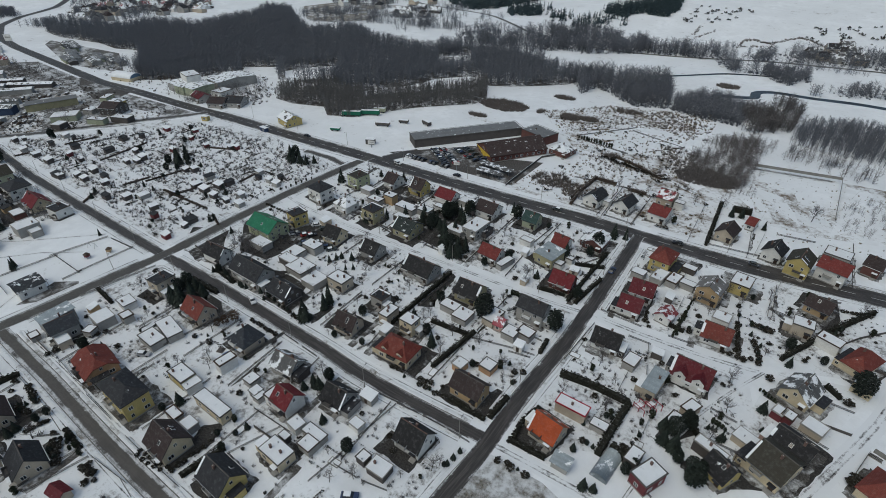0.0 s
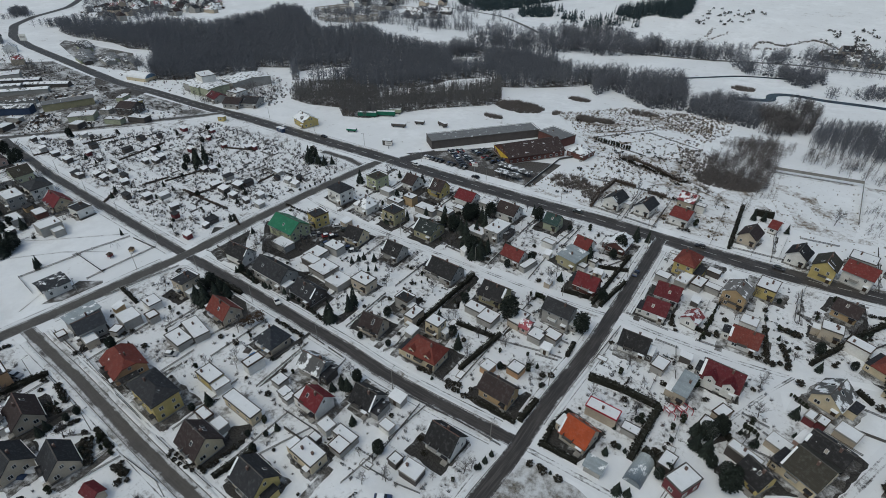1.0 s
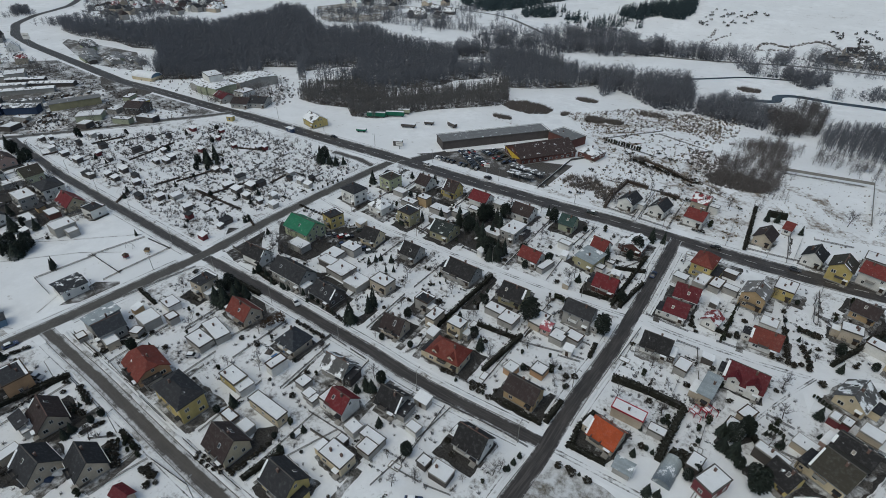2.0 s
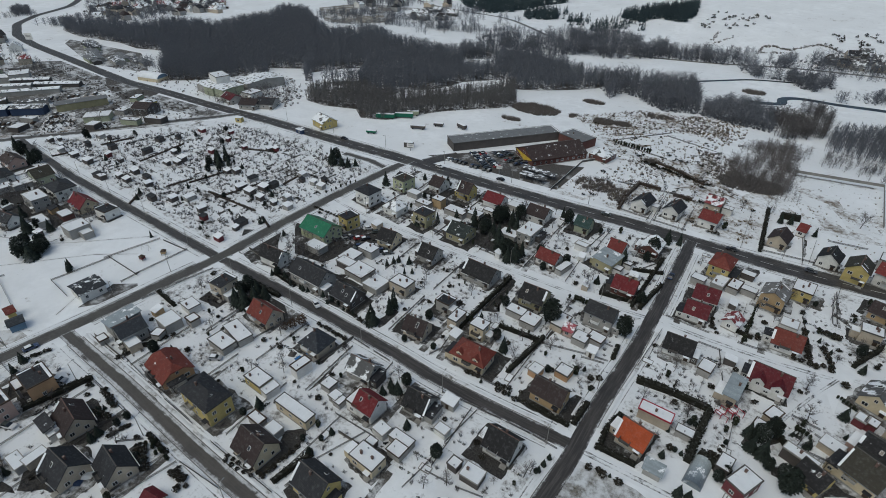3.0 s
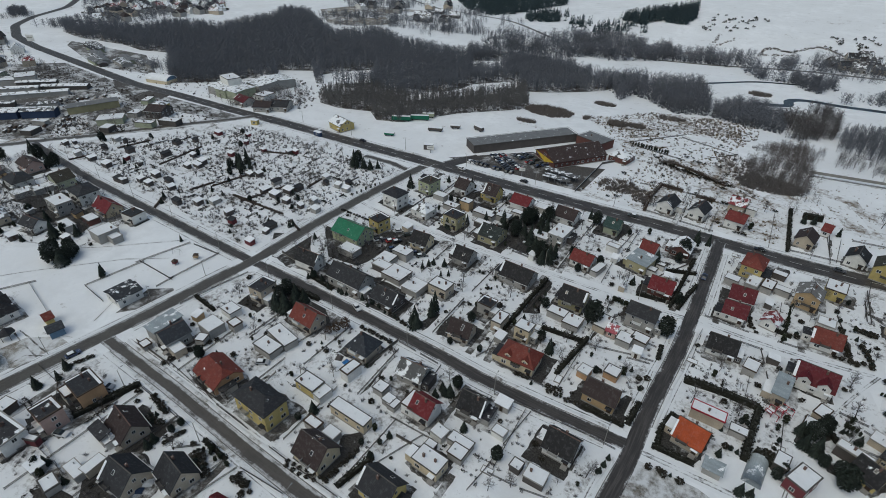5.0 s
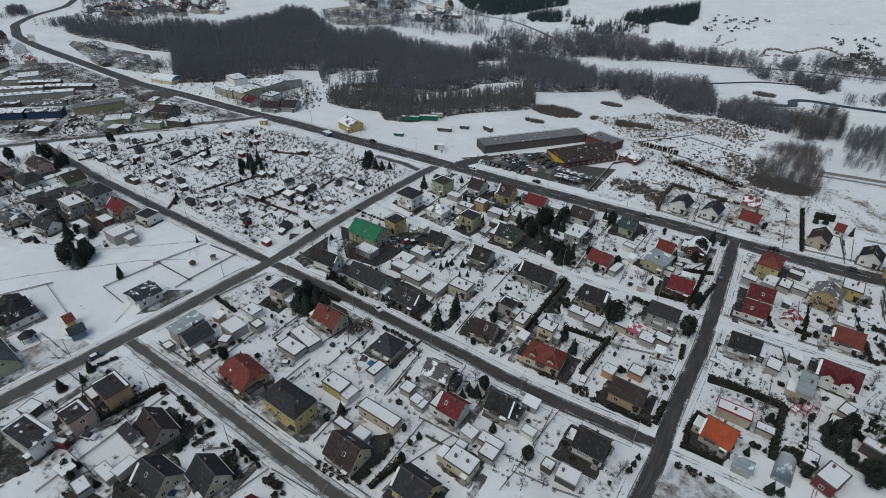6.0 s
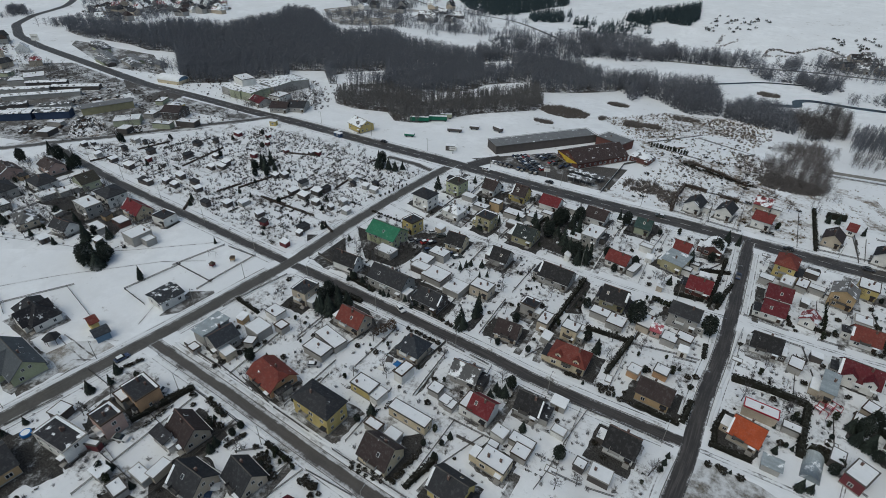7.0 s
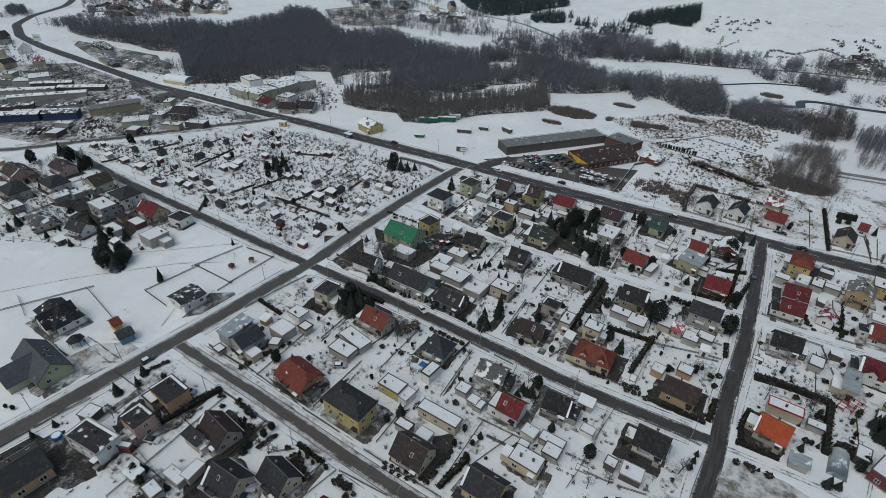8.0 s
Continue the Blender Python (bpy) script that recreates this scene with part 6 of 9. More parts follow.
tree("shrub", 173.4, 68.7, 1.2)
tree("shrub", 173.4, 66.5, 1.2)
tree("yew", 183.2, 72.9, 2)
tree("yew", 184.0, 70.0, 2)
tree("yew", 184.1, 65.7, 2)
tree("yew", 186.9, 69.7, 2.2)
tree("bare", 128.8, 69.2, 4)
tree("bare", 131.7, 62.7, 4.5)
tree("bare", 146.0, 18.5, 3)
tree("yew", 145.2, 24.7, 2.2)
tree("shrub", 147.9, 22.4, 1.6)
tree("shrub", 150.1, 23.8, 1.6)
tree("shrub", 149.3, 18.9, 1.4)
tree("fir", 121.2, 18.3, 6.5)
tree("bare", 117.3, 20.8, 4)
tree("yew", 108.5, 40.8, 2)
tree("yew", 108.9, 44.9, 2)
tree("yew", 108.2, 36.7, 2)
tree("shrub", 109.0, 36.6, 1.2)
tree("bare", 113.3, 45.2, 4)
tree("thuja", 128.6, 54.7, 2)
tree("thuja", 130.7, 54.7, 2)
tree("thuja", 133.5, 54.7, 2)
tree("thuja", 135.4, 55.3, 2)
tree("yew", 102.5, 7.0, 3)
tree("fir", 78.9, 5.5, 9)
tree("fir", 80.6, 13.0, 7.5)
tree("yew", 92.9, 4.8, 3)
tree("bare", 90.6, 4.4, 3)
tree("yew", 59.3, 5.1, 2.2)
tree("yew", 63.1, 6.4, 2)
tree("yew", 32.5, 7.0, 4)
tree("yew", 36.6, 6.8, 4)
tree("yew", 48.5, 9.1, 3)
tree("yew", 47.1, 5.5, 3)
tree("yew", 40.9, 5.5, 3)
tree("yew", 101.0, -12.6, 4)
tree("bare", 88.1, 21.0, 4)
tree("bare", 57.7, -10.7, 5)
tree("bare", 56.3, -12.8, 5)
tree("shrub", 83.6, -18.7, 1.4)
tree("yew", 58.6, -17.2, 1.5)
tree("thuja", 63.5, -14.4, 2)
tree("shrub", 55.6, -19.7, 1.4)
tree("bare", 33.9, -22.4, 3.5)
tree("bare", 15.8, -16.5, 3)
tree("yew", 34.7, -38.0, 2)
tree("fir", 62.6, 34.4, 3.4)
tree("fir", 63.7, 37.1, 3.4)
tree("fir", 64.8, 38.9, 3.4)
tree("fir", 71.1, 34.1, 3)
tree("fir", 73.5, 35.7, 3)
tree("bare", 67.9, 32.0, 4)
tree("fir", 19.5, 88.3, 7.5)
tree("yew", 108.8, 75.4, 4)
tree("fir", -18.8, 91.3, 10)
tree("yew", -13.8, 92.7, 7)
tree("yew", -10.0, 93.4, 6)
tree("yew", -7.7, 96.8, 5)
tree("fir", 153.3, 112.8, 6)
tree("yew", 145.1, 93.2, 5)
tree("fir", 200.1, 152.3, 4.5)
tree("thuja", 166.8, 136.3, 4.5)
tree("bare", 217.3, 179.2, 5)
tree("bare", 147.3, 105.4, 5)
tree("yew", 143.4, 105.1, 3)
tree("yew", 123.2, 103.5, 3)
tree("bare", 73.7, 47.9, 4)
tree("bare", 64.4, 54.8, 4)

tree("yew", 73.3, 83.2, 6.6)
tree("fir", 79.4, 81.0, 6.7)
tree("yew", 86.3, 75.9, 7.5)
tree("yew", 94.4, 68.3, 7.8)
tree("yew", 99.6, 62.8, 6.9)
tree("yew", 67.5, 77.1, 6.6)
tree("yew", 75.1, 68.4, 7.1)
tree("yew", 84.3, 90.0, 7.8)
tree("fir", 92.9, 84.2, 8.8)
tree("fir", 82.6, 79.5, 7.3)
tree("fir", 90.4, 73.1, 9.4)
tree("yew", 97.9, 65.4, 8.6)
tree("fir", 102.0, 64.6, 9.2)
tree("fir", 88.9, 88.6, 8.3)
tree("yew", 82.3, 75.7, 8.0)
tree("fir", 76.5, 77.0, 6.8)
tree("yew", 83.0, 86.9, 9.1)
tree("fir", 92.0, 78.8, 7.1)
tree("fir", 102.8, 69.0, 7.8)
hedge(122.1, 141.3, 123.9, 160.4, 2.2, 2.0, "brown_scrub", "dense brown bushes behind roadside houses")
hedge(123.9, 160.4, 134.7, 159.3, 1.8, 1.6, "brown_scrub", "dense brown bushes behind roadside houses")
hedge(141.0, 157.2, 149.8, 156.8, 1.8, 1.6, "brown_scrub", "dense brown bushes behind roadside houses")
hedge(122.0, 192.7, 136.5, 186.9, 1.4, 1.8, "brown_scrub", "dense brown bushes behind roadside houses")
hedge(136.5, 186.9, 151.7, 177.4, 1.4, 1.8, "brown_scrub", "dense brown bushes behind roadside houses")
hedge(123.2, 128.7, 122.1, 141.3, 1.8, 1.8, "brown_scrub", "dense brown bushes behind roadside houses")
tree("bare", 121.2, 131.7, 5.3)
tree("bare", 124.0, 145.7, 4.8)
tree("bare", 127.7, 157.9, 5.4)
tree("bare", 136.9, 154.4, 5.9)
tree("bare", 149.8, 160.0, 4.8)
tree("bare", 110.6, 136.7, 5.5)
tree("bare", 103.5, 145.0, 5.3)
tree("bare", 131.1, 175.8, 4.7)
tree("bare", 110.9, 150.0, 5.6)
tree("bare", 121.3, 153.6, 5.6)
tree("bare", 170.9, 159.2, 5.7)
tree("bare", 161.4, 166.1, 4.8)
tree("bare", 149.6, 183.0, 5.3)
tree("yew", 30.7, 5.8, 3)
tree("yew", 30.1, 8.3, 3)
tree("yew", 45.4, 5.8, 2.4)
tree("yew", 48.9, 6.0, 2.4)
tree("yew", 55.4, 7.0, 3)
tree("yew", 60.0, 6.9, 3)
tree("yew", 63.0, 7.6, 2.4)
tree("yew", 70.8, 5.4, 2.4)
tree("yew", 74.5, 4.9, 2)
tree("yew", 66.4, 5.5, 2)
tree("yew", 34.4, -4.2, 6)
tree("yew", 30.6, -8.0, 6)
tree("yew", 31.2, -5.0, 7)
tree("yew", 38.3, -4.3, 5)
# dark soil, trampled or shaded, between the houses
def dark_yard(*line):
    """Dark wet paving and soil in an uneven outline."""
    ring = []
    for (x0, y0), (x1, y1) in zip(line, line[1:] + line[:1]):
        for k in range(4):
            ring.append((x0 + (x1 - x0) * k / 4 + FENCE_RND.uniform(-0.5, 0.5), y0 + (y1 - y0) * k / 4 + FENCE_RND.uniform(-0.5, 0.5)))
    ground_blot("dark_yard", ring, "wet_paving", "dark wet yard between snowy gardens")


dark_yard((86.3, -40.5), (90.2, -35.5), (92.6, -37.8), (93.7, -41.9), (92.4, -46.0), (91.1, -50.7), (88.1, -51.1), (88.8, -43.8))
dark_yard((135.2, 3.5), (138.5, 4.0), (148.7, 3.4), (149.7, 10.5), (150.2, 14.1), (146.8, 14.3), (142.4, 5.8))
dark_yard((157.8, 1.8), (157.2, 8.5), (159.5, 13.8), (163.6, 9.7), (168.3, 5.9), (167.0, 1.1), (162.6, 1.5))
dark_yard((-2.0, -93.3), (6.4, -92.9), (18.6, -90.7), (22.5, -92.0), (19.8, -98.3), (13.5, -96.3), (9.1, -95.8))
dark_yard((-6.9, -99.7), (-4.1, -93.2), (2.5, -93.3), (-1.5, -97.7), (-2.6, -101.6))
dark_yard((21.1, -87.2), (21.8, -83.5), (17.2, -84.3))
dark_yard((40.7, -81.5), (41.5, -74.5), (48.1, -70.2), (52.7, -71.8), (55.7, -80.2), (47.0, -85.8))
dark_yard((35.4, -91.0), (37.8, -87.1), (47.0, -86.6), (38.4, -92.2))
dark_yard((29.8, 6.6), (34.4, 14.2), (48.1, 17.4), (55.4, 22.2), (50.1, 8.8), (42.1, 6.3))
dark_yard((63.0, 73.4), (74.1, 80.8), (76.5, 93.2), (83.3, 97.7), (102.4, 71.2), (96.3, 65.0), (76.5, 67.5))
dark_yard((214.6, 103.8), (217.0, 113.1), (226.3, 116.6), (228.1, 105.5), (226.7, 95.5), (224.1, 92.7), (221.1, 99.7))
dark_yard((188.8, 27.6), (191.8, 31.1), (197.1, 36.0), (196.5, 29.0), (192.4, 22.2), (188.8, 22.6))
dark_yard((194.7, 18.5), (197.6, 21.6), (202.6, 19.8), (205.9, 21.9), (203.4, 15.6), (197.8, 16.7))
dark_yard((-114.4, -17.6), (-104.2, -13.7), (-75.4, -13.9), (-70.9, -23.5), (-93.4, -25.9))
dark_yard((-98.5, -12.1), (-97.6, -0.5), (-84.6, -7.3), (-83.8, -16.9), (-92.7, -16.7))
dark_yard((-128.2, -24.9), (-120.1, -12.8), (-100.7, -13.5), (-107.2, -21.9))
dark_yard((50.6, 106.0), (59.6, 102.5), (63.7, 90.2), (46.9, 81.8), (45.5, 92.9))
dark_yard((105.8, 37.0), (106.7, 54.7), (109.3, 50.7), (109.9, 34.7), (111.5, 34.6), (105.7, 31.3))
dark_yard((110.3, 110.3), (117.2, 117.6), (124.0, 106.5), (118.6, 95.6))
dark_yard((207.6, 27.4), (214.6, 34.6), (213.8, 21.4), (203.4, 15.6))
dark_yard((78.9, 6.6), (80.8, 16.2), (83.1, 15.3), (82.2, 5.4))
dark_yard((122.7, 43.8), (123.8, 52.1), (128.1, 46.1), (127.3, 37.3))
dark_yard((-2.1, -97.5), (2.5, -88.4), (10.4, -91.8), (17.5, -92.0), (18.8, -97.8), (10.5, -105.1), (8.9, -106.9), (-4.4, -100.8))
dark_yard((15.0, -82.9), (23.5, -82.5), (21.5, -76.8), (20.7, -72.2), (10.6, -70.5), (9.3, -73.7), (10.6, -79.1))
dark_yard((12.0, -81.5), (21.1, -75.6), (22.7, -73.4), (20.9, -80.2), (19.8, -83.8))
dark_yard((18.7, -68.4), (25.1, -64.2), (18.4, -63.5), (15.1, -68.2))
dark_yard((-120.9, -8.7), (-106.4, -6.3), (-97.3, -15.6), (-105.4, -18.7))
dark_yard((-176.6, -22.6), (-170.4, -13.2), (-156.8, -10.9), (-154.3, -15.8), (-170.7, -25.3))
dark_yard((-113.5, -26.0), (-103.0, -19.2), (-88.8, -25.9), (-98.4, -30.2))
dark_yard((42.8, 52.3), (56.6, 49.7), (56.7, 40.8), (46.6, 34.1), (35.8, 31.3), (34.0, 25.8), (14.2, 33.3), (16.7, 39.9))
dark_yard((41.1, 18.7), (53.8, 19.6), (65.9, 19.2), (68.9, 12.1), (63.7, 6.7), (57.3, 7.0), (49.3, 9.7))
dark_yard((-4.1, 21.0), (8.7, 29.6), (21.3, 17.3), (18.0, 6.8), (8.5, 8.8))
dark_yard((23.3, -6.1), (35.9, 0.8), (44.0, -0.5), (55.2, -9.0), (53.5, -13.5), (39.4, -3.5), (32.3, -9.5))
dark_yard((9.7, 37.8), (24.9, 40.4), (37.7, 41.7), (43.2, 31.9), (40.4, 21.6), (26.5, 20.8))
dark_yard((173.7, 114.2), (184.1, 119.0), (183.3, 106.4), (174.9, 102.8))
dark_yard((45.6, 83.9), (49.5, 95.7), (62.1, 98.0), (62.9, 86.9), (52.1, 82.4))
for x, y, h in ((59.0, -10.5, 4.5), (60.4, -7.8, 5.0), (57.6, -12.6, 3.5)):
    tree("beech", x, y, h)
# wet paving and melted snow close round the houses
APRON_RND = random.Random(77)
for cx, cy, w, d, ang in HOMES:
    if -200 < cx < 330 and -130 < cy < 125:
        reach = [APRON_RND.choice((0.4, 0.8, 1.2, 1.8, 2.8, 3.8)) for _ in range(4)]
        x0, x1, y0, y1 = -w / 2 - reach[0], w / 2 + reach[1], -d / 2 - reach[2], d / 2 + reach[3]
        ca, sa = math.cos(math.radians(ang)), math.sin(math.radians(ang))
        ring = []
        for (a, b), (c, e) in (((x0, y0), (x1, y0)), ((x1, y0), (x1, y1)), ((x1, y1), (x0, y1)), ((x0, y1), (x0, y0))):
            for k in range(7):
                px, py = a + (c - a) * k / 7 + APRON_RND.uniform(-0.35, 0.35), b + (e - b) * k / 7 + APRON_RND.uniform(-0.35, 0.35)
                ring.append((cx + ca * px - sa * py, cy + sa * px + ca * py))
        ground_blot("house_apron", ring, APRON_RND.choice(("wet_paving", "wet_paving", "bare_soil", "drive_slush")), "wet paving and melted snow close to a house")
# wheel tracks in the snow beside the street
for pts in (((-2.8, -67.3), (-11.1, -68.4), (-21.4, -67.7), (-27.4, -67.0)), ((-2.5, -65.8), (-12.4, -65.9), (-22.4, -65.4), (-27.2, -65.4)), ((-6.8, -65.7), (-13.9, -70.2), (-13.6, -75.3)), ((-4.3, -65.5), (-10.2, -70.6), (-10.4, -75.5))):
    for (x0, y0), (x1, y1) in zip(pts, pts[1:]):
        strip(x0, y0, x1, y1, 0.45, "drive_slush", "wheel_track", "slushy brown wheel track in snow", 0.08)
# beds of the allotments, in rows with the plots
ALLOT_BOX = [(-8, 8), (-178, 22), (-135, 66), (-112, 100), (-40, 104), (3, 96), (-2, 40)]
for k in range(34):
    x, y = FENCE_RND.uniform(-150, -6), FENCE_RND.uniform(12, 98)
    along = k % 3 == 0
    run = FENCE_RND.uniform(3, 7)
    x1, y1 = (x + run, y - 0.06 * run) if along else (x + 0.06 * run, y + run)
    if abs(y - 36) > 4 and abs(y1 - 36) > 4 and (y - 36) * (y1 - 36) > 0 and inside(x, y, ALLOT_BOX) and inside(x1, y1, ALLOT_BOX):
        strip(x, y, x1, y1, FENCE_RND.uniform(0.5, 1.6), "bare_soil", "garden_bed", "bare dug bed in a snowy allotment", 0.2)

# ------------------------------------------------------------ sheds, cars, lamps
SHED_RND = random.Random(5)


def shed(x, y, w, d, h, ang, wall, snowy=True, doored=True):
    ob = new("shed")
    ob.matrix_basis = pose(x, y, land(x, y), 0, 0, ang)
    tagged(ob, f"small {WALLS[wall][1]} garden shed " + ("under a snow cap" if snowy else "with a felt roof"), "shed", "garden sheds")
    part("wall", mesh_of("wall", *walls(w, d, h, h * 0.2, "mono"), "wall_" + wall), ob)
    part("roof", mesh_of("roof", *roof_mesh(w, d, h, h * 0.2, "mono", 0.2), "snow_cap" if snowy else "roof_dark"), ob)
    if doored:
        part("door", DOOR_ME, ob, pose(0, -d / 2, 0) @ Matrix.Diagonal((0.8, 1, min(0.9, (h - 0.2) / 2.1), 1)))
    TAKEN.append((x, y, max(w, d) / 2))
    return ob


def scatter(rnd, poly, count, gap, tries=30):
    xs, ys = [p[0] for p in poly], [p[1] for p in poly]
    out = []
    for _ in range(count):
        for _ in range(tries):
            x, y = rnd.uniform(min(xs), max(xs)), rnd.uniform(min(ys), max(ys))
            if inside(x, y, poly) and (gap is None or clear(x, y, gap)):
                out.append((x, y))
                break
    return out


BLOCKS = [
    [(12, -48), (146, -52), (146, -8), (12, -6)],
    [(12, 7), (148, 5), (150, 54), (12, 55)],
    [(18, 64), (151, 63), (152, 109), (20, 110)],
    [(2, -60), (120, -64), (120, -110), (-6, -110)],
    [(160, 8), (212, 28), (204, 56), (160, 50)],
    [(162, 66), (206, 70), (236, 80), (242, 111), (163, 111)],
    [(238, 40), (300, 40), (300, 108), (254, 110)],
    [(-190, -12), (-64, -8), (-54, -24), (-106, -52), (-200, -54)],
]
ALLOT = [(-8, 8), (-178, 22), (-135, 66), (-112, 100), (-40, 104), (3, 96), (-2, 40)]
for poly, n in zip(BLOCKS, (2, 3, 5, 5, 1, 1, 6, 12)):
    for x, y in scatter(SHED_RND, poly, n, 2.2):
        shed(x, y, SHED_RND.uniform(2.2, 4.2), SHED_RND.uniform(2, 3.4), SHED_RND.uniform(1.9, 2.5), SHED_RND.choice((0, 90)) + SHED_RND.uniform(-5, 3), SHED_RND.choice(["dark", "grey", "beige", "tan", "dark", "white"]), SHED_RND.random() < 0.85, SHED_RND.random() < 0.4)
shed(-153.9, 19.7, 3.7, 3.1, 2.1, -7, "grey", True, False)
shed(-126.7, 20.1, 5.0, 3.2, 2.3, 0, "dark", True, False)
shed(-105.0, 13.9, 4.7, 3.2, 2.0, 2, "dark", False, False)
shed(-95.4, 19.4, 3.4, 2.6, 2.2, -3, "dark", True, False)
shed(-88.8, 19.3, 3.7, 2.7, 2.0, -1, "dark", True, False)
shed(-82.7, 26.2, 4.8, 2.2, 2.0, -4, "dark", False, False)
shed(-75.7, 22.6, 3.4, 2.7, 2.0, 84, "dark", True, False)
shed(-87.1, 45.7, 4.8, 2.3, 1.9, -4, "dark", True, False)
shed(-60.6, 15.0, 4.5, 2.4, 2.2, -2, "dark", False, False)
shed(-51.8, 20.1, 3.6, 2.6, 2.3, 92, "dark", True, False)
shed(-25.6, 17.3, 3.2, 2.3, 2.0, 1, "maroon", False, False)
shed(-6.1, 10.2, 3.7, 2.4, 2.1, -3, "maroon", True, False)
shed(-8.6, 23.5, 4.6, 3.4, 1.9, 87, "dark", False, False)
shed(-28.6, 44.7, 4.9, 3.2, 2.2, -4, "dark", True, False)
shed(-19.5, 43.2, 3.6, 2.5, 2.2, -3, "dark", True, False)
shed(-51.8, 55.9, 3.1, 2.4, 2.3, 86, "dark", True, False)
shed(-116.6, 82.0, 5.2, 2.7, 2.0, -8, "maroon", True, False)
shed(-156.1, 42.7, 4.3, 3.4, 2.2, -1, "grey", True, False)
shed(-113.2, 45.2, 5.2, 2.3, 2.2, 92, "dark", False, False)
shed(-174.0, 23.5, 3.4, 2.7, 2.1, -2, "dark", True, False)
shed(-36.3, 45.9, 4.8, 2.8, 1.9, 86, "dark", True, False)
shed(-38.1, 54.6, 4.7, 2.7, 2.0, 82, "grey", False, False)
shed(-123.5, 58.9, 4.2, 3.4, 2.1, 2, "dark", False, False)
shed(-90.9, 42.3, 4.1, 2.3, 2.0, -6, "dark", True, False)
shed(-88.6, 49.8, 4.8, 3.0, 2.3, -5, "dark", True, False)
shed(-140.8, 20.3, 3.7, 2.7, 2.1, 92, "dark", True, False)
shed(-134.1, 37.4, 3.9, 2.9, 2.3, 92, "dark", False, False)
shed(-46.6, 25.0, 4.5, 2.8, 2.1, 88, "grey", True, False)
shed(-32.7, 21.4, 3.5, 2.4, 2.2, 83, "dark", True, False)
shed(-94.6, 26.9, 4.9, 2.9, 2.3, -6, "dark", True, False)
shed(-26.2, 51.1, 4.8, 2.9, 2.3, -1, "dark", True, False)
shed(-24.1, 55.7, 4.5, 2.3, 2.2, 91, "dark", False, False)
shed(-10.1, 68.4, 3.1, 2.3, 2.2, 0, "grey", True, False)
shed(-4.2, 67.5, 3.6, 2.5, 2.2, 0, "grey", True, False)
shed(-9.0, 50.3, 3.2, 2.7, 2.2, 90, "grey", True, False)
shed(-2.4, 44.5, 3.4, 3.2, 2.2, 90, "grey", True, False)
shed(-21.1, 71.9, 3.5, 2.7, 2.2, 90, "grey", True, False)
for x, y in scatter(SHED_RND, ALLOT, 20, 1.6):
    if abs(y - 36) > 3.5:
        shed(x, y, SHED_RND.uniform(1.9, 3.6), SHED_RND.uniform(1.7, 2.8), SHED_RND.uniform(1.7, 2.2), SHED_RND.choice((0, 90)) + SHED_RND.uniform(-8, 3), SHED_RND.choice(["dark", "dark", "grey", "dark", "dark", "maroon"]), SHED_RND.random() < 0.55, False)


def car_body():
    prof = [(-2.1, 0.3), (2.1, 0.3), (2.15, 0.62), (1.95, 0.8), (1.0, 0.9), (-1.95, 0.95), (-2.15, 0.7)]
    n = len(prof)
    v = [(x, -0.85, z) for x, z in prof] + [(x, 0.85, z) for x, z in prof]
    f = [tuple(range(n)), tuple(range(2 * n - 1, n - 1, -1))] + [(i + n, (i + 1) % n + n, (i + 1) % n, i) for i in range(n)]
    return v, f


CAR_ME = mesh_of("body", *car_body(), "car_paint")
v, f = box(-1.75, 0.95, -0.78, 0.78, 0.9, 1.38, 0.0)
v = v[:4] + [(-1.35, -0.66, 1.38), (0.3, -0.66, 1.38), (0.3, 0.66, 1.38), (-1.35, 0.66, 1.38)]
CABIN_ME = mesh_of("cabin", v, f, "window_glass")
CARTOP_ME = mesh_of("roof", *box(-1.4, 0.35, -0.68, 0.68, 1.37, 1.45, 0.06), "car_paint")
CARSNOW_ME = mesh_of("roof", *box(-1.4, 0.35, -0.68, 0.68, 1.37, 1.50, 0.08), "snow_cap")
wv, wf = cyl(0, 0, -0.1, 0.1, 0.31, 0.31, 10)
WHEEL_ME = mesh_of("wheel", [(x, z, y) for x, y, z in wv], [q[::-1] for q in wf], "rubber")


def car(x, y, ang, snowy=False, group="parked cars", label="parked car on slushy ground"):
    ob = new("car")
    ob.matrix_basis = pose(x, y, land(x, y) + 0.09, 0, 0, ang)
    tagged(ob, ("snow-topped " if snowy else "") + label, "car", group)
    part("body", CAR_ME, ob)
    part("cabin", CABIN_ME, ob)
    part("roof", CARSNOW_ME if snowy else CARTOP_ME, ob)
    for a, b in ((-1.3, -0.8), (1.3, -0.8), (-1.3, 0.8), (1.3, 0.8)):
        part("wheel", WHEEL_ME, ob, pose(a, b, 0.31))
    TAKEN.append((x, y, 2.2))
    return ob


POLE_ME = mesh_of("pole", *cyl(0, 0, 0, 7.4, 0.11, 0.07, 6), "fence_concrete")
ARM_ME = mesh_of("arm", *stick((0, 0, 7.3), (1.3, 0, 7.7), 0.05, 0.04), "steel")
HEAD_ME = mesh_of("lamp_head", *box(1.1, 1.75, -0.14, 0.14, 7.62, 7.78, 0.04), "steel")
GLASS_ME = mesh_of("lamp_glass", *box(1.2, 1.7, -0.1, 0.1, 7.58, 7.62), "lamp_glass")


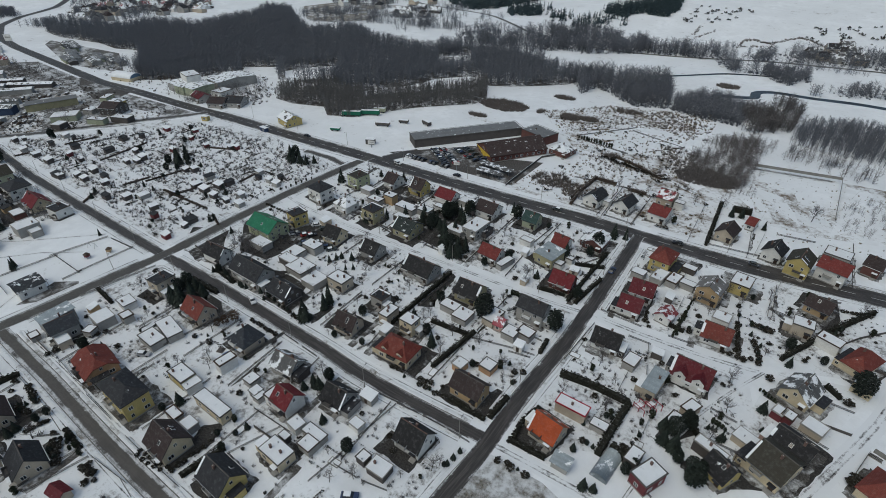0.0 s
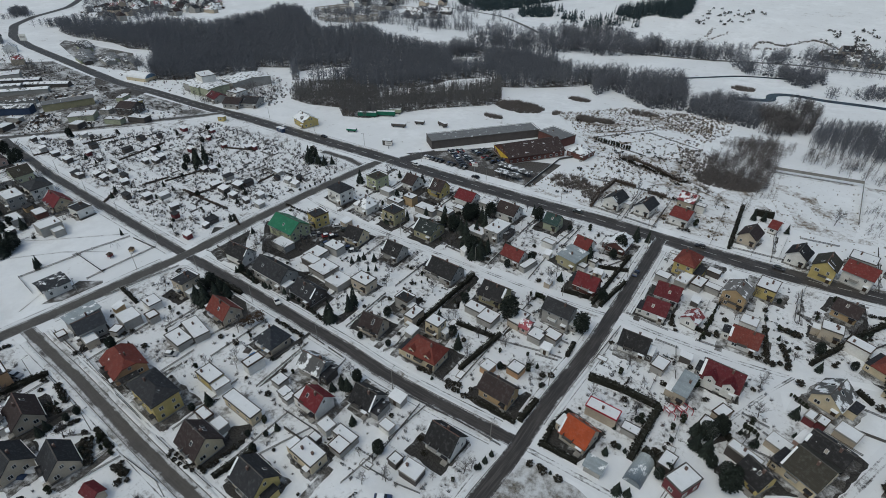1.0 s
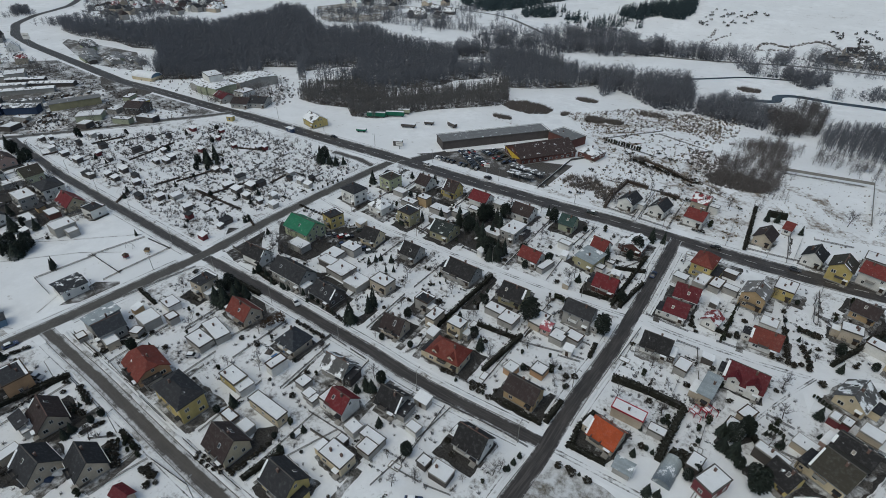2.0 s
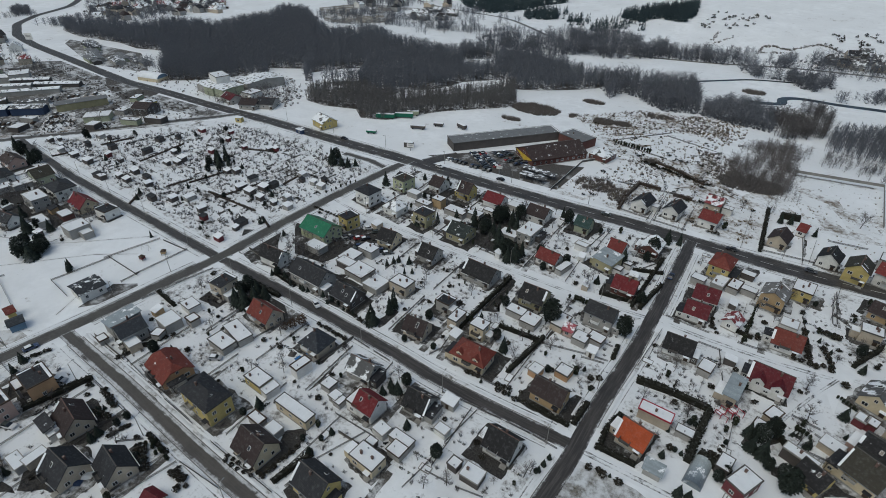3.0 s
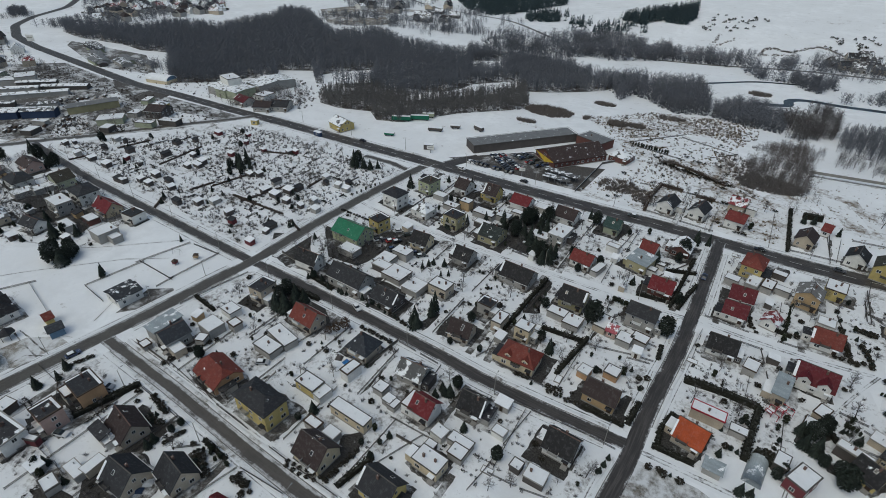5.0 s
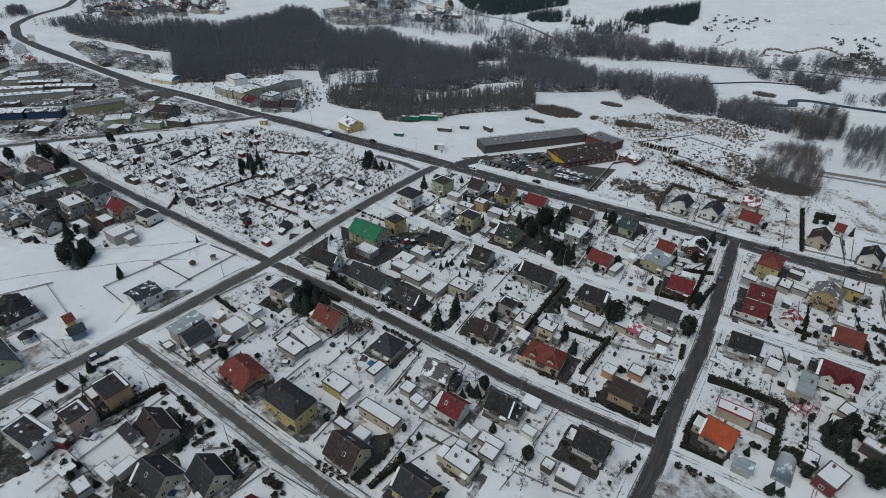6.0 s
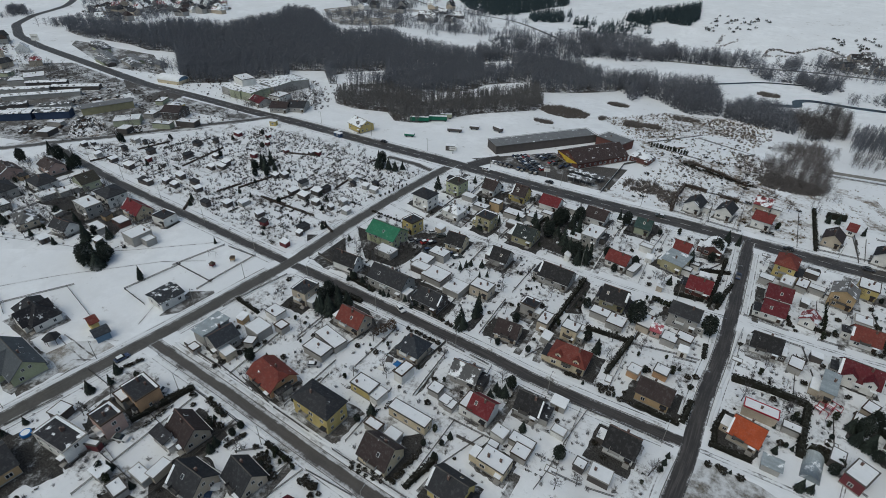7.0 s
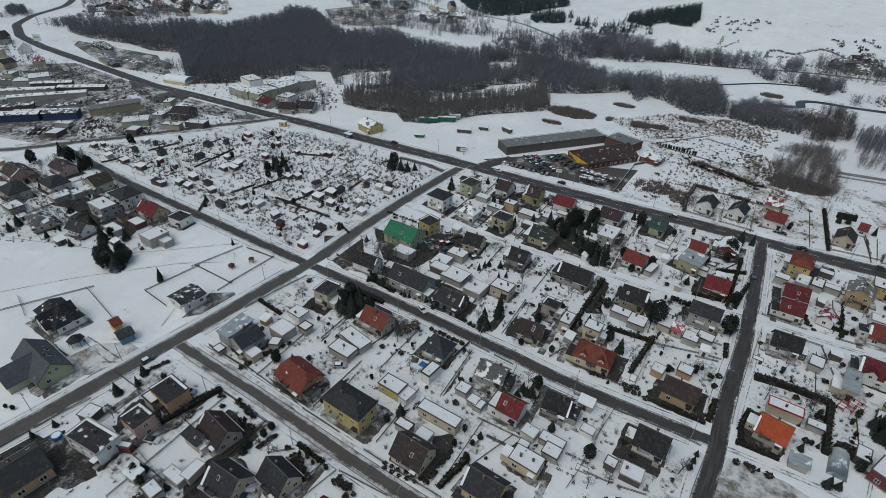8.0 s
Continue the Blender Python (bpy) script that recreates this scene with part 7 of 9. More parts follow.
def street_lamp(x, y, turn):
    ob = new("street_lamp")
    ob.matrix_basis = pose(x, y, land(x, y), 0, 0, turn)
    tagged(ob, "grey concrete street lamp on a snowy verge", "street lamp", "street lamps")
    part("pole", POLE_ME, ob)
    part("arm", ARM_ME, ob)
    h = part("lamp_head", HEAD_ME, ob)
    part("lamp_glass", GLASS_ME, h)


for x in range(18, 148, 32):
    street_lamp(x, -5.4 if x > 90 else -1.6 - x * 0.02, 90)
for x in range(-150, -10, 34):
    street_lamp(x, 0.2 - x * 0.085, 90)
for x in range(24, 140, 33):
    street_lamp(x, -61, 90)
for y in (20, 48, 84, 106):
    street_lamp(150.0 + y * 0.045, y, 0)
for y in (-90, -66, -34, -14):
    street_lamp(-0.8 + y * 0.115, y, 0)
for x in range(30, 150, 36):
    street_lamp(x, 60.8, 90)
for x in range(-90, 240, 40):
    street_lamp(x, 125.4, 270)

# car park of the market
CAR_RND = random.Random(9)
for x0, y0, x1, y1, chance in ((35.7, 146.3, 53.0, 132.6, 0.9), (39.2, 149.4, 56.4, 137.0, 0.95), (46.6, 153.0, 64.9, 145.0, 0.9), (49.4, 157.6, 66.4, 149.4, 0.85), (29.0, 131.4, 56.0, 131.2, 0.75)):
    run = math.hypot(x1 - x0, y1 - y0)
    turn = math.degrees(math.atan2(y1 - y0, x1 - x0)) + 90
    for k in range(int(run / 2.5) + 1):
        if CAR_RND.random() < chance:
            s = k * 2.5 / run
            car(x0 + (x1 - x0) * s, y0 + (y1 - y0) * s, turn + CAR_RND.uniform(-3, 3), CAR_RND.random() < 0.15, "cars in the market's car park", "car parked in a row at the market")
for x, y, ang in ((25.1, -78.9, 20), (56.8, 2.2, -25), (49.5, -33.2, 30), (19.5, -63.5, 20), (58, 8, -40), (36, 41, 60), (38.5, 42, 62), (41, 43, 60), (43.5, 44, 62), (33, 36, 20), (133, -33, 30), (30, 120.5, -5), (64, 125, 175), (-38, 121.5, 0), (-70, 118.5, 180), (120, 120.3, 178), (200, 121.5, 0), (155.8, 88, 89), (-1.5, -62, 82), (172, 121, 180)):
    car(x, y, ang, CAR_RND.random() < 0.5)

for x, y in [(45.8, 35.7), (45.1, 38.6), (44.4, 41.5), (43.7, 44.5), (51.2, 34.5), (50.7, 36.8), (50.2, 39.2), (49.7, 41.6), (49.2, 44.0), (39.4, 51.3), (41.7, 51.1), (44.1, 50.8), (46.4, 50.6), (52.0, 41.9), (54.8, 41.3), (57.6, 40.7)]:
    if clear(x, y, 0.6):
        car(x, y, 55 + CAR_RND.uniform(-8, 8), CAR_RND.random() < 0.6, "cars in a house yard", "car parked in a crowded snowy yard")
# aprons of the houses that stand in no street row
for cx, cy, w, d, ang in HOMES:
    if cx > 205 and cy < 92 or cx < 0 and -100 < cy < -60:
        ring = []
        for k in range(24):
            a = k * math.tau / 24
            q = FENCE_RND.uniform(0.88, 1.12) / max(abs(math.cos(a)) / (w / 2 + 1.8), abs(math.sin(a)) / (d / 2 + 1.8))
            x, y = math.cos(a) * q, math.sin(a) * q
            ring.append((cx + x * math.cos(radians(ang)) - y * math.sin(radians(ang)), cy + x * math.sin(radians(ang)) + y * math.cos(radians(ang))))
        ground_blot("house_apron", ring, "drive_slush", "trodden slushy paving round a house")
# random garden plants, nearest blocks first
PLANT_RND = random.Random(13)
tree("fir", -161.5, 39.0, 5)
tree("fir", -66.7, 56.9, 9)
tree("yew", -71.1, 53.9, 6)
tree("yew", -62.9, 59.4, 5)
tree("fir", -93.1, 83.4, 5)
tree("yew", -89.9, 76.3, 4)
tree("fir", -57.4, 31.6, 4)
tree("fir", -50.1, 31.8, 3)
tree("fir", -2.3, 28.5, 4)
tree("fir", -1.8, 30.1, 3.5)
tree("yew", -60.4, 51.8, 4)
tree("yew", -65.2, 48.6, 4.5)
tree("yew", -123.4, 58.1, 3)
tree("yew", -99.0, 54.9, 4)
tree("yew", -70.5, 15.0, 4)
tree("yew", -66.8, 11.4, 3.5)
tree("thuja", -18.8, 26.7, 2)
tree("thuja", -21.5, 27.5, 2)
tree("fir", -30.9, -4.0, 3.4)
tree("fir", -35.6, -33.7, 5)
PLANTING = ((4, 8, 26, 20), (6, 9, 26, 24), (9, 12, 24, 26), (4, 8, 18, 14), (1, 5, 14, 9), (1, 5, 14, 9), (3, 6, 12, 9), (10, 12, 18, 22))
for poly, (fir, thu, shr, bar) in zip(BLOCKS, PLANTING):
    for kind, n, lo, hi, gap in (("yew", fir, 3, 5.5, 1.5), ("thuja", thu, 1.6, 3.6, 0.6), ("shrub", shr, 0.7, 1.6, 0.5), ("bare", bar, 3.5, 6.5, 1.0)):
        for x, y in scatter(PLANT_RND, poly, n, gap):
            tree(kind, x, y, PLANT_RND.uniform(lo, hi))
for x, y in scatter(PLANT_RND, ALLOT, 150, 0.6):
    tree("bare", x, y, PLANT_RND.uniform(2.8, 5))
for x, y in scatter(PLANT_RND, ALLOT, 22, 0.6):
    tree("yew", x, y, PLANT_RND.uniform(1.8, 4.2))


# ------------------------------------------------------------ stuff: what nobody could count
def stuff(name, template, spots, material, label, category, turn=None):
    """Many small plants in one mesh: a template's vertices laid out at spots of x, y, height, width."""
    tv, tf = template
    base = np.array(tv, float)
    n = len(base)
    rnd = np.random.RandomState(len(spots) + n)
    blocks = []
    for x, y, h, w in spots:
        a = rnd.uniform(0, math.tau) if turn is None else turn + rnd.uniform(-0.1, 0.1)
        c, s = math.cos(a), math.sin(a)
        q = base * (h * w, h * w, h)
        blocks.append(np.c_[q[:, 0] * c - q[:, 1] * s + x, q[:, 0] * s + q[:, 1] * c + y, q[:, 2] + land(x, y)])
    verts = np.concatenate(blocks)
    sizes = [len(q) for q in tf]
    loops = np.concatenate([np.concatenate([np.array(q) for q in tf]) + k * n for k in range(len(spots))])
    me = bpy.data.meshes.new(name)
    me.vertices.add(len(verts))
    me.vertices.foreach_set("co", verts.ravel())
    me.loops.add(len(loops))
    me.loops.foreach_set("vertex_index", loops.astype(np.int32))
    total = np.tile(np.array(sizes), len(spots))
    me.polygons.add(len(total))
    me.polygons.foreach_set("loop_start", np.concatenate([[0], np.cumsum(total)[:-1]]).astype(np.int32))
    me.update(calc_edges=True)
    me.materials.append(MATS[material])
    return tagged(new(name, me), label, category, kind="stuff")


def spike(a, b, r):
    """A thin flat twig."""
    w = (Vector(b) - Vector(a)).normalized()
    u = w.cross(Vector((math.sin(a[0] * 91 + b[2] * 57), math.cos(b[1] * 83), 0.6))).normalized() * r
    return [tuple(Vector(a) - u), tuple(Vector(a) + u), tuple(b)], [(0, 1, 2)]


def wood_template(seed, n=15, low=0.2, r=0.2, twigs=4, fat=1.0):
    """A far leafless tree of unit height: trunk, limbs and a fine fuzzy crown."""
    rnd = random.Random(seed)
    pieces = [stick((0, 0, -0.05), (rnd.uniform(-0.02, 0.02), 0, 0.9), 0.014, 0.004)]
    for k in range(n):
        z = low + (0.88 - low) * (k + rnd.random()) / n
        a = k * 2.4 + rnd.uniform(-0.6, 0.6)
        out = r * (1.2 - z * 0.75) * rnd.uniform(0.6, 1.2)
        p = Vector((0, 0, z - 0.04))
        e = Vector((math.cos(a) * out, math.sin(a) * out, z + rnd.uniform(0.05, 0.17)))
        pieces.append(spike(p, e, 0.0085 * fat))
        for _ in range(twigs):
            q = p.lerp(e, rnd.uniform(0.25, 0.95))
            pieces.append(spike(q, q + Vector((rnd.uniform(-0.1, 0.1), rnd.uniform(-0.1, 0.1), rnd.uniform(0.0, 0.12))), 0.0065 * fat))
    return joined(*pieces)


def bush_template(seed, n=16):
    return round_crown(seed, n, 0.6, 0.42, 0.45, 0.24)


def brush_template(seed, n=18):
    rnd = random.Random(seed)
    return joined(*[spike(Vector((rnd.uniform(-0.25, 0.25), rnd.uniform(-0.25, 0.25), 0)), Vector((rnd.uniform(-0.6, 0.6), rnd.uniform(-0.6, 0.6), rnd.uniform(0.4, 1.0))), 0.035) for _ in range(n + 8)])


STUFF_RND = random.Random(17)


def spots_in(poly, count, lo, hi, wide=(0.85, 1.2), gap=None, clump=0.0):
    """Random places in a polygon of the plan; clump thins them out between patches."""
    out = []
    for x, y in scatter(STUFF_RND, poly, count, gap):
        if clump and noise.noise((x / 22, y / 22, 3.7)) + STUFF_RND.uniform(-0.2, 0.2) < clump * 1.2 - 0.35:
            continue
        out.append((x, y, STUFF_RND.uniform(lo, hi), STUFF_RND.uniform(*wide)))
    return out


PINE = conifer_crown(61, 6, 6, 0.22)
WOOD_CLEARINGS = ([(-157, 213), (-148, 232), (-132, 249), (-118, 238), (-110, 219), (-135, 194)],
                  [(-80, 323), (-59, 350), (-48, 327), (-47, 305), (-57, 292)],
                  [(-67, 207), (-45, 247), (-44, 266), (-18, 303), (-14, 287), (-13, 261), (-60, 197)])
WOOD = [(-490, 181), (-448, 176), (-386, 184), (-351, 180), (-324, 188), (-282, 167), (-242, 140), (-231, 156), (-222, 188), (-171, 219), (-144, 194), (-120, 200), (-69, 204), (-38, 224), (-6, 267), (-8, 275), (11, 288), (44, 324), (52, 349), (56, 333), (26, 358), (1, 357), (-28, 362), (-62, 339), (-74, 356), (-100, 332), (-131, 332), (-170, 339), (-202, 362), (-225, 353), (-238, 324), (-297, 361), (-351, 402), (-390, 398), (-365, 357), (-367, 309), (-357, 279), (-397, 273), (-427, 259), (-413, 237), (-440, 216), (-479, 202), (-507, 194)]
PLANTED = [(-109, 161), (-91, 159), (-68, 166), (-54, 155), (-38, 161), (-29, 176), (-18, 195), (13, 230), (13, 248), (-8, 285), (-37, 251), (-73, 198), (-97, 207), (-124, 181)]


def wooded(spots):
    """Only those places that lie in no clearing."""
    return [q for q in spots if not any(inside(q[0], q[1], poly) for poly in WOOD_CLEARINGS)]


WOOD_MORE = ([(-103, 362), (-55, 391), (-25, 388), (1, 378), (10, 346), (-24, 327), (-54, 352), (-83, 321)], [(-314, 183), (-235, 131), (-213, 148), (-197, 173), (-182, 190), (-205, 214), (-262, 178)])
for poly in (WOOD, PLANTED) + WOOD_MORE:
    patch("forest_floor", poly, 0.1 + 0.01 * len(poly) / 10, "leaf_litter", "dark leaf litter with snow between the trees", "ground")
for poly in WOOD_CLEARINGS:
    patch("clearing", poly, 0.22, "snow_field", "snowy clearing in the wood", "ground")
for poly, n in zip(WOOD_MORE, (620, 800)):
    stuff("forest", wood_template(n, 10, 0.25, 0.22, 4, 1.1), spots_in(poly, n, 8, 12, (0.95, 1.4)), "wood_dense_hazed", "leafless wood of grey-brown trees", "forest")
stuff("forest", wood_template(1, 10, 0.25, 0.22, 4, 1.1), wooded(q for q in spots_in(WOOD, 12500, 9.5, 13.5, (0.95, 1.4)) if not inside(q[0], q[1], PLANTED)), "wood_dense_hazed", "dense leafless wood of grey-brown trees", "forest")
stuff("forest", wood_template(2, 14, 0.3, 0.15), wooded(spots_in(PLANTED, 2300, 7.0, 9.5, (0.8, 1.2))), "wood_edge", "leafless plantation edge with bare grey trunks", "forest")
stuff("undergrowth", brush_template(92, 16), wooded(spots_in(PLANTED, 1300, 0.8, 2.2, (0.9, 1.5))), "twig_brown", "brown undergrowth below slim bare trees", "scrub")
stuff("thicket", wood_template(3, 20, 0.04, 0.36), spots_in([(155, 241), (169, 258), (185, 274), (190, 244), (189, 202), (187, 185), (177, 186), (160, 190)], 720, 3.5, 6.5, (1.0, 1.6), clump=0.03), "twig_brown", "brownish leafless willow thicket", "thicket")
stuff("dry_weeds", brush_template(94), spots_in([(116, 291), (158, 324), (160, 271), (150, 242), (118, 267)], 420, 0.5, 1.4, (0.9, 1.6)), "dry_grass", "straw-brown dry reeds poking through snow", "weeds")
stuff("scrub_bushes", brush_template(95, 20), spots_in([(116, 291), (158, 324), (160, 271), (150, 242), (118, 267)], 170, 0.8, 2.2, (0.9, 1.5), clump=0.2) + spots_in([(133, 205), (160, 254), (166, 169), (141, 188)], 330, 0.8, 2.4, (0.9, 1.5), clump=0.1), "scrub_grey", "low bare bushes in rough snow", "scrub")
stuff("thicket", wood_template(96, 18, 0.06, 0.32), spots_in([(185, 277), (196, 271), (192, 183), (179, 154)], 120, 2.5, 5.5, (1.0, 1.5), clump=0.1) + spots_in([(133, 205), (160, 254), (166, 169), (141, 188)], 60, 2.5, 5.0, (1.0, 1.5), clump=0.15), "twig_brown", "scattered leafless willows round a thicket", "thicket")
stuff("thicket", brush_template(93, 22), spots_in([(155, 190), (162, 203), (185, 198), (185, 185), (173, 182), (160, 182)], 420, 1.2, 2.8, (1.0, 1.6)), "twig_brown", "low brown brush on a bank above the houses", "scrub")
stuff("thicket", wood_template(4, 16, 0.1, 0.28), spots_in([(172, 290), (181, 284), (202, 301), (205, 348), (196, 363), (178, 357), (170, 334)], 508, 7, 11, (1.0,1.5), clump=0.1), "twig", "leafless riverside thicket", "thicket")
stuff("plantation", wood_template(5, 14, 0.25, 0.15), spots_in([(201, 277), (229, 268), (262, 262), (275, 330), (233, 330), (206, 315)], 900, 7.5, 10.5, (0.9, 1.3)), "wood_far_hazed", "planted wood of slim leafless trees", "forest")
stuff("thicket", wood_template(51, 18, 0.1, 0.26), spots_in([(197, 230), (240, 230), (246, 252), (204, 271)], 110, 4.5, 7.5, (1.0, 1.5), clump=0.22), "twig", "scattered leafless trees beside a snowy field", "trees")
stuff("riverside_trees", wood_template(6, 18, 0.12, 0.28), spots_in([(63, 304), (66, 329), (78, 320), (104, 297), (129, 308), (123, 324), (109, 376), (85, 367), (59, 366), (35, 347)], 595, 9, 14, (1.0,1.5)), "wood_far_hazed", "leafless trees along the river", "trees")
stuff("undergrowth", brush_template(7, 16), spots_in([(63, 304), (66, 329), (78, 320), (104, 297), (129, 308), (123, 324), (109, 376), (85, 367), (59, 366), (35, 347)], 595, 1.2, 3.0, (0.9, 1.5)), "wood_far_hazed", "bare undergrowth below the trees", "scrub")
stuff("riverside_trees", wood_template(16, 20, 0.12, 0.32), spots_in([(128, 304), (144, 298), (173, 294), (172, 330), (158, 350), (141, 350), (126, 328)], 373, 7, 10, (1.1,1.6)), "wood_far_hazed", "leafless round trees along the river bank", "trees")
stuff("undergrowth", brush_template(9, 16), spots_in([(128, 304), (144, 298), (173, 294), (172, 330), (158, 350), (141, 350), (126, 328)], 373, 1.2, 3.0, (0.9, 1.5)), "wood_far_hazed", "bare undergrowth below the trees", "scrub")
stuff("riverside_trees", wood_template(7, 18, 0.12, 0.3, 4, 1.45), spots_in([(-75, 383), (-43, 397), (-14, 400), (13, 418), (53, 451), (106, 472), (96, 499), (56, 504), (40, 500), (8, 508), (-27, 499), (-48, 487), (-64, 445), (-84, 406)], 941, 9, 14, (1.0,1.7), clump=0.16), "wood_far_hazed", "leafless tree belt behind the river", "trees")
stuff("undergrowth", brush_template(11, 16), spots_in([(-75, 383), (-43, 397), (-14, 400), (13, 418), (53, 451), (106, 472), (96, 499), (56, 504), (40, 500), (8, 508), (-27, 499), (-48, 487), (-64, 445), (-84, 406)], 900, 1.2, 3.0, (0.9, 1.5), clump=0.16), "wood_far_hazed", "bare undergrowth below the trees", "scrub")
stuff("riverside_trees", wood_template(17, 18, 0.12, 0.3, 4, 1.45), spots_in([(52, 456), (87, 465), (126, 467), (148, 437), (172, 463), (204, 499), (243, 500), (295, 515), (300, 560), (244, 540), (201, 526), (140, 510), (98, 486), (60, 488), (43, 491)], 686, 7, 12, (1.0,1.7), clump=0.2), "wood_far_hazed", "leafless tree belt below the hills", "trees")
stuff("undergrowth", brush_template(13, 16), spots_in([(52, 456), (87, 465), (126, 467), (148, 437), (172, 463), (204, 499), (243, 500), (295, 515), (300, 560), (244, 540), (201, 526), (140, 510), (98, 486), (60, 488), (43, 491)], 686, 1.2, 3.0, (0.9, 1.5), clump=0.2), "wood_far_hazed", "bare undergrowth below the trees", "scrub")
stuff("riverside_trees", wood_template(8, 20, 0.15, 0.3, 4, 1.45), spots_in([(148, 433), (167, 438), (191, 416), (208, 436), (204, 453), (170, 451), (148, 435)], 146, 7, 11, (1.2,1.7), clump=0.15), "wood_far_hazed", "leafless trees on the far bank", "trees")
stuff("undergrowth", brush_template(15, 16), spots_in([(148, 433), (167, 438), (191, 416), (208, 436), (204, 453), (170, 451), (148, 435)], 146, 1.2, 3.0, (0.9, 1.5), clump=0.15), "wood_far_hazed", "bare undergrowth below the trees", "scrub")
stuff("riverside_trees", wood_template(18, 20, 0.15, 0.3, 4, 1.45), spots_in([(208, 395), (238, 408), (284, 423), (286, 465), (237, 431), (207, 402)], 140, 6, 9, (1.2,1.7), clump=0.15), "wood_far_hazed", "scattered leafless trees on the far bank", "trees")
stuff("undergrowth", brush_template(17, 16), spots_in([(208, 395), (238, 408), (284, 423), (286, 465), (237, 431), (207, 402)], 140, 1.2, 3.0, (0.9, 1.5), clump=0.15), "wood_far_hazed", "bare undergrowth below the trees", "scrub")
stuff("riverside_trees", wood_template(27, 18, 0.12, 0.28, 4, 1.45), spots_in([(-116, 405), (-88, 390), (-46, 406), (-65, 464), (-101, 453)], 235, 5, 9, (1.0,1.7), clump=0.23), "wood_far_hazed", "scrubby trees between the fields", "trees")
stuff("undergrowth", brush_template(19, 16), spots_in([(-116, 405), (-88, 390), (-46, 406), (-65, 464), (-101, 453)], 235, 1.2, 3.0, (0.9, 1.5), clump=0.23), "wood_far_hazed", "bare undergrowth below the trees", "scrub")
stuff("far_trees", wood_template(9, 16, 0.15, 0.28, 4, 1.45), spots_in([(-317, 389), (-266, 401), (-227, 405), (-170, 400), (-122, 414), (-89, 501), (-160, 540), (-231, 546), (-238, 476), (-319, 465)], 916, 5, 9, (1.1,1.8), clump=0.25), "wood_far_hazed", "leafless trees in far fields", "trees")
stuff("far_trees", wood_template(10, 16, 0.15, 0.28, 4, 1.45), spots_in([(-505, 212), (-452, 223), (-471, 278), (-484, 324), (-468, 370), (-554, 438), (-686, 307)], 998, 6, 10, (1.2,1.8), clump=0.2), "wood_far_hazed", "leafless trees among far houses", "trees")
stuff("far_trees", wood_template(19, 16, 0.15, 0.28, 4, 1.45), spots_in([(-349, 477), (-292, 501), (-283, 569), (-304, 648), (-422, 536)], 778, 5, 9, (1.2,1.8), clump=0.2), "wood_far_hazed", "leafless trees among far houses", "trees")
stuff("far_trees", wood_template(20, 14, 0.15, 0.28, 4, 1.45), spots_in([(-620, 187), (-594, 197), (-638, 214), (-656, 205)], 153, 7, 10, (1.2,1.8), clump=0.07), "wood_far_hazed", "leafless grove on a snowy slope", "trees")
stuff("far_trees", wood_template(21, 14, 0.15, 0.28, 4, 1.45), spots_in([(-533, 170), (-517, 177), (-510, 191), (-518, 219), (-532, 222), (-527, 179)], 84, 7, 10, (1.2,1.8), clump=0.13), "wood_far_hazed", "leafless trees by the road bridge", "trees")
stuff("wood_edge", wood_template(22, 14, 0.15, 0.28), spots_in([(-293, 133), (-252, 145), (-272, 161), (-303, 153)], 39, 6, 10, (1.0,1.6), clump=0.2), "wood_far_hazed", "leafless trees along the wood's edge", "trees")
stuff("wood_edge", wood_template(23, 14, 0.15, 0.28), spots_in([(-232, 132), (-221, 149), (-231, 156), (-248, 144)], 12, 6, 10, (1.0,1.6), clump=0.2), "twig", "leafless trees along the wood's edge", "trees")
stuff("pine_wood", PINE, spots_in([(-22, 592), (1, 624), (34, 647), (54, 671), (60, 614), (55, 588), (17, 593), (12, 575), (-14, 586)], 620, 8, 11, (1.0, 1.4)), "pine_far_hazed", "dark pine wood on the snowy hill", "forest")
stuff("pine_wood", PINE, spots_in([(-41, 548), (-25, 579), (13, 580), (22, 549), (3, 531), (-32, 521)], 190, 5, 9, (1.0, 1.4), clump=0.25), "pine_far_hazed", "scattered dark pines on the hillside", "forest")
stuff("pine_wood", PINE, spots_in([(-121, 537), (-107, 543), (-85, 553), (-99, 596), (-122, 595), (-137, 575)], 180, 8, 11, (1.0,1.4)), "pine_far_hazed", "dark pine grove on the hillside", "forest")
stuff("pine_wood", PINE, spots_in([(-63, 530), (-44, 542), (-46, 565), (-66, 567), (-73, 560)], 66, 7, 10, (1.0,1.4), clump=0.2), "pine_far_hazed", "dark pine grove on the hillside", "forest")
stuff("pine_wood", PINE, spots_in([(-83, 546), (-69, 547), (-94, 612), (-112, 627)], 29, 6, 9, (1.0,1.4), clump=0.4), "pine_far_hazed", "young pines on the hillside", "forest")
stuff("far_wood", PINE, spots_in([(-233, 588), (-178, 551), (-159, 578), (-143, 643), (-125, 683), (-154, 779), (-316, 684)], 1158, 9, 12, (1.2,1.6)), "pine_far_hazed", "dark wood on the far hill", "forest")
stuff("yard_trees", wood_template(81, 16, 0.15, 0.28), spots_in([(-406, 89), (-396, 111), (-334, 108), (-258, 103), (-288, 85), (-325, 56)], 135, 5, 8, (1.1,1.7), clump=0.2), "twig", "leafless trees between sheds and yards", "trees")
stuff("yard_trees", wood_template(82, 16, 0.15, 0.28), spots_in([(-181, 123), (-148, 118), (-111, 144), (-132, 177), (-152, 181), (-161, 153)], 215, 3, 7, (1.1,1.7), clump=0.1), "twig", "leafless trees round the workshops", "trees")
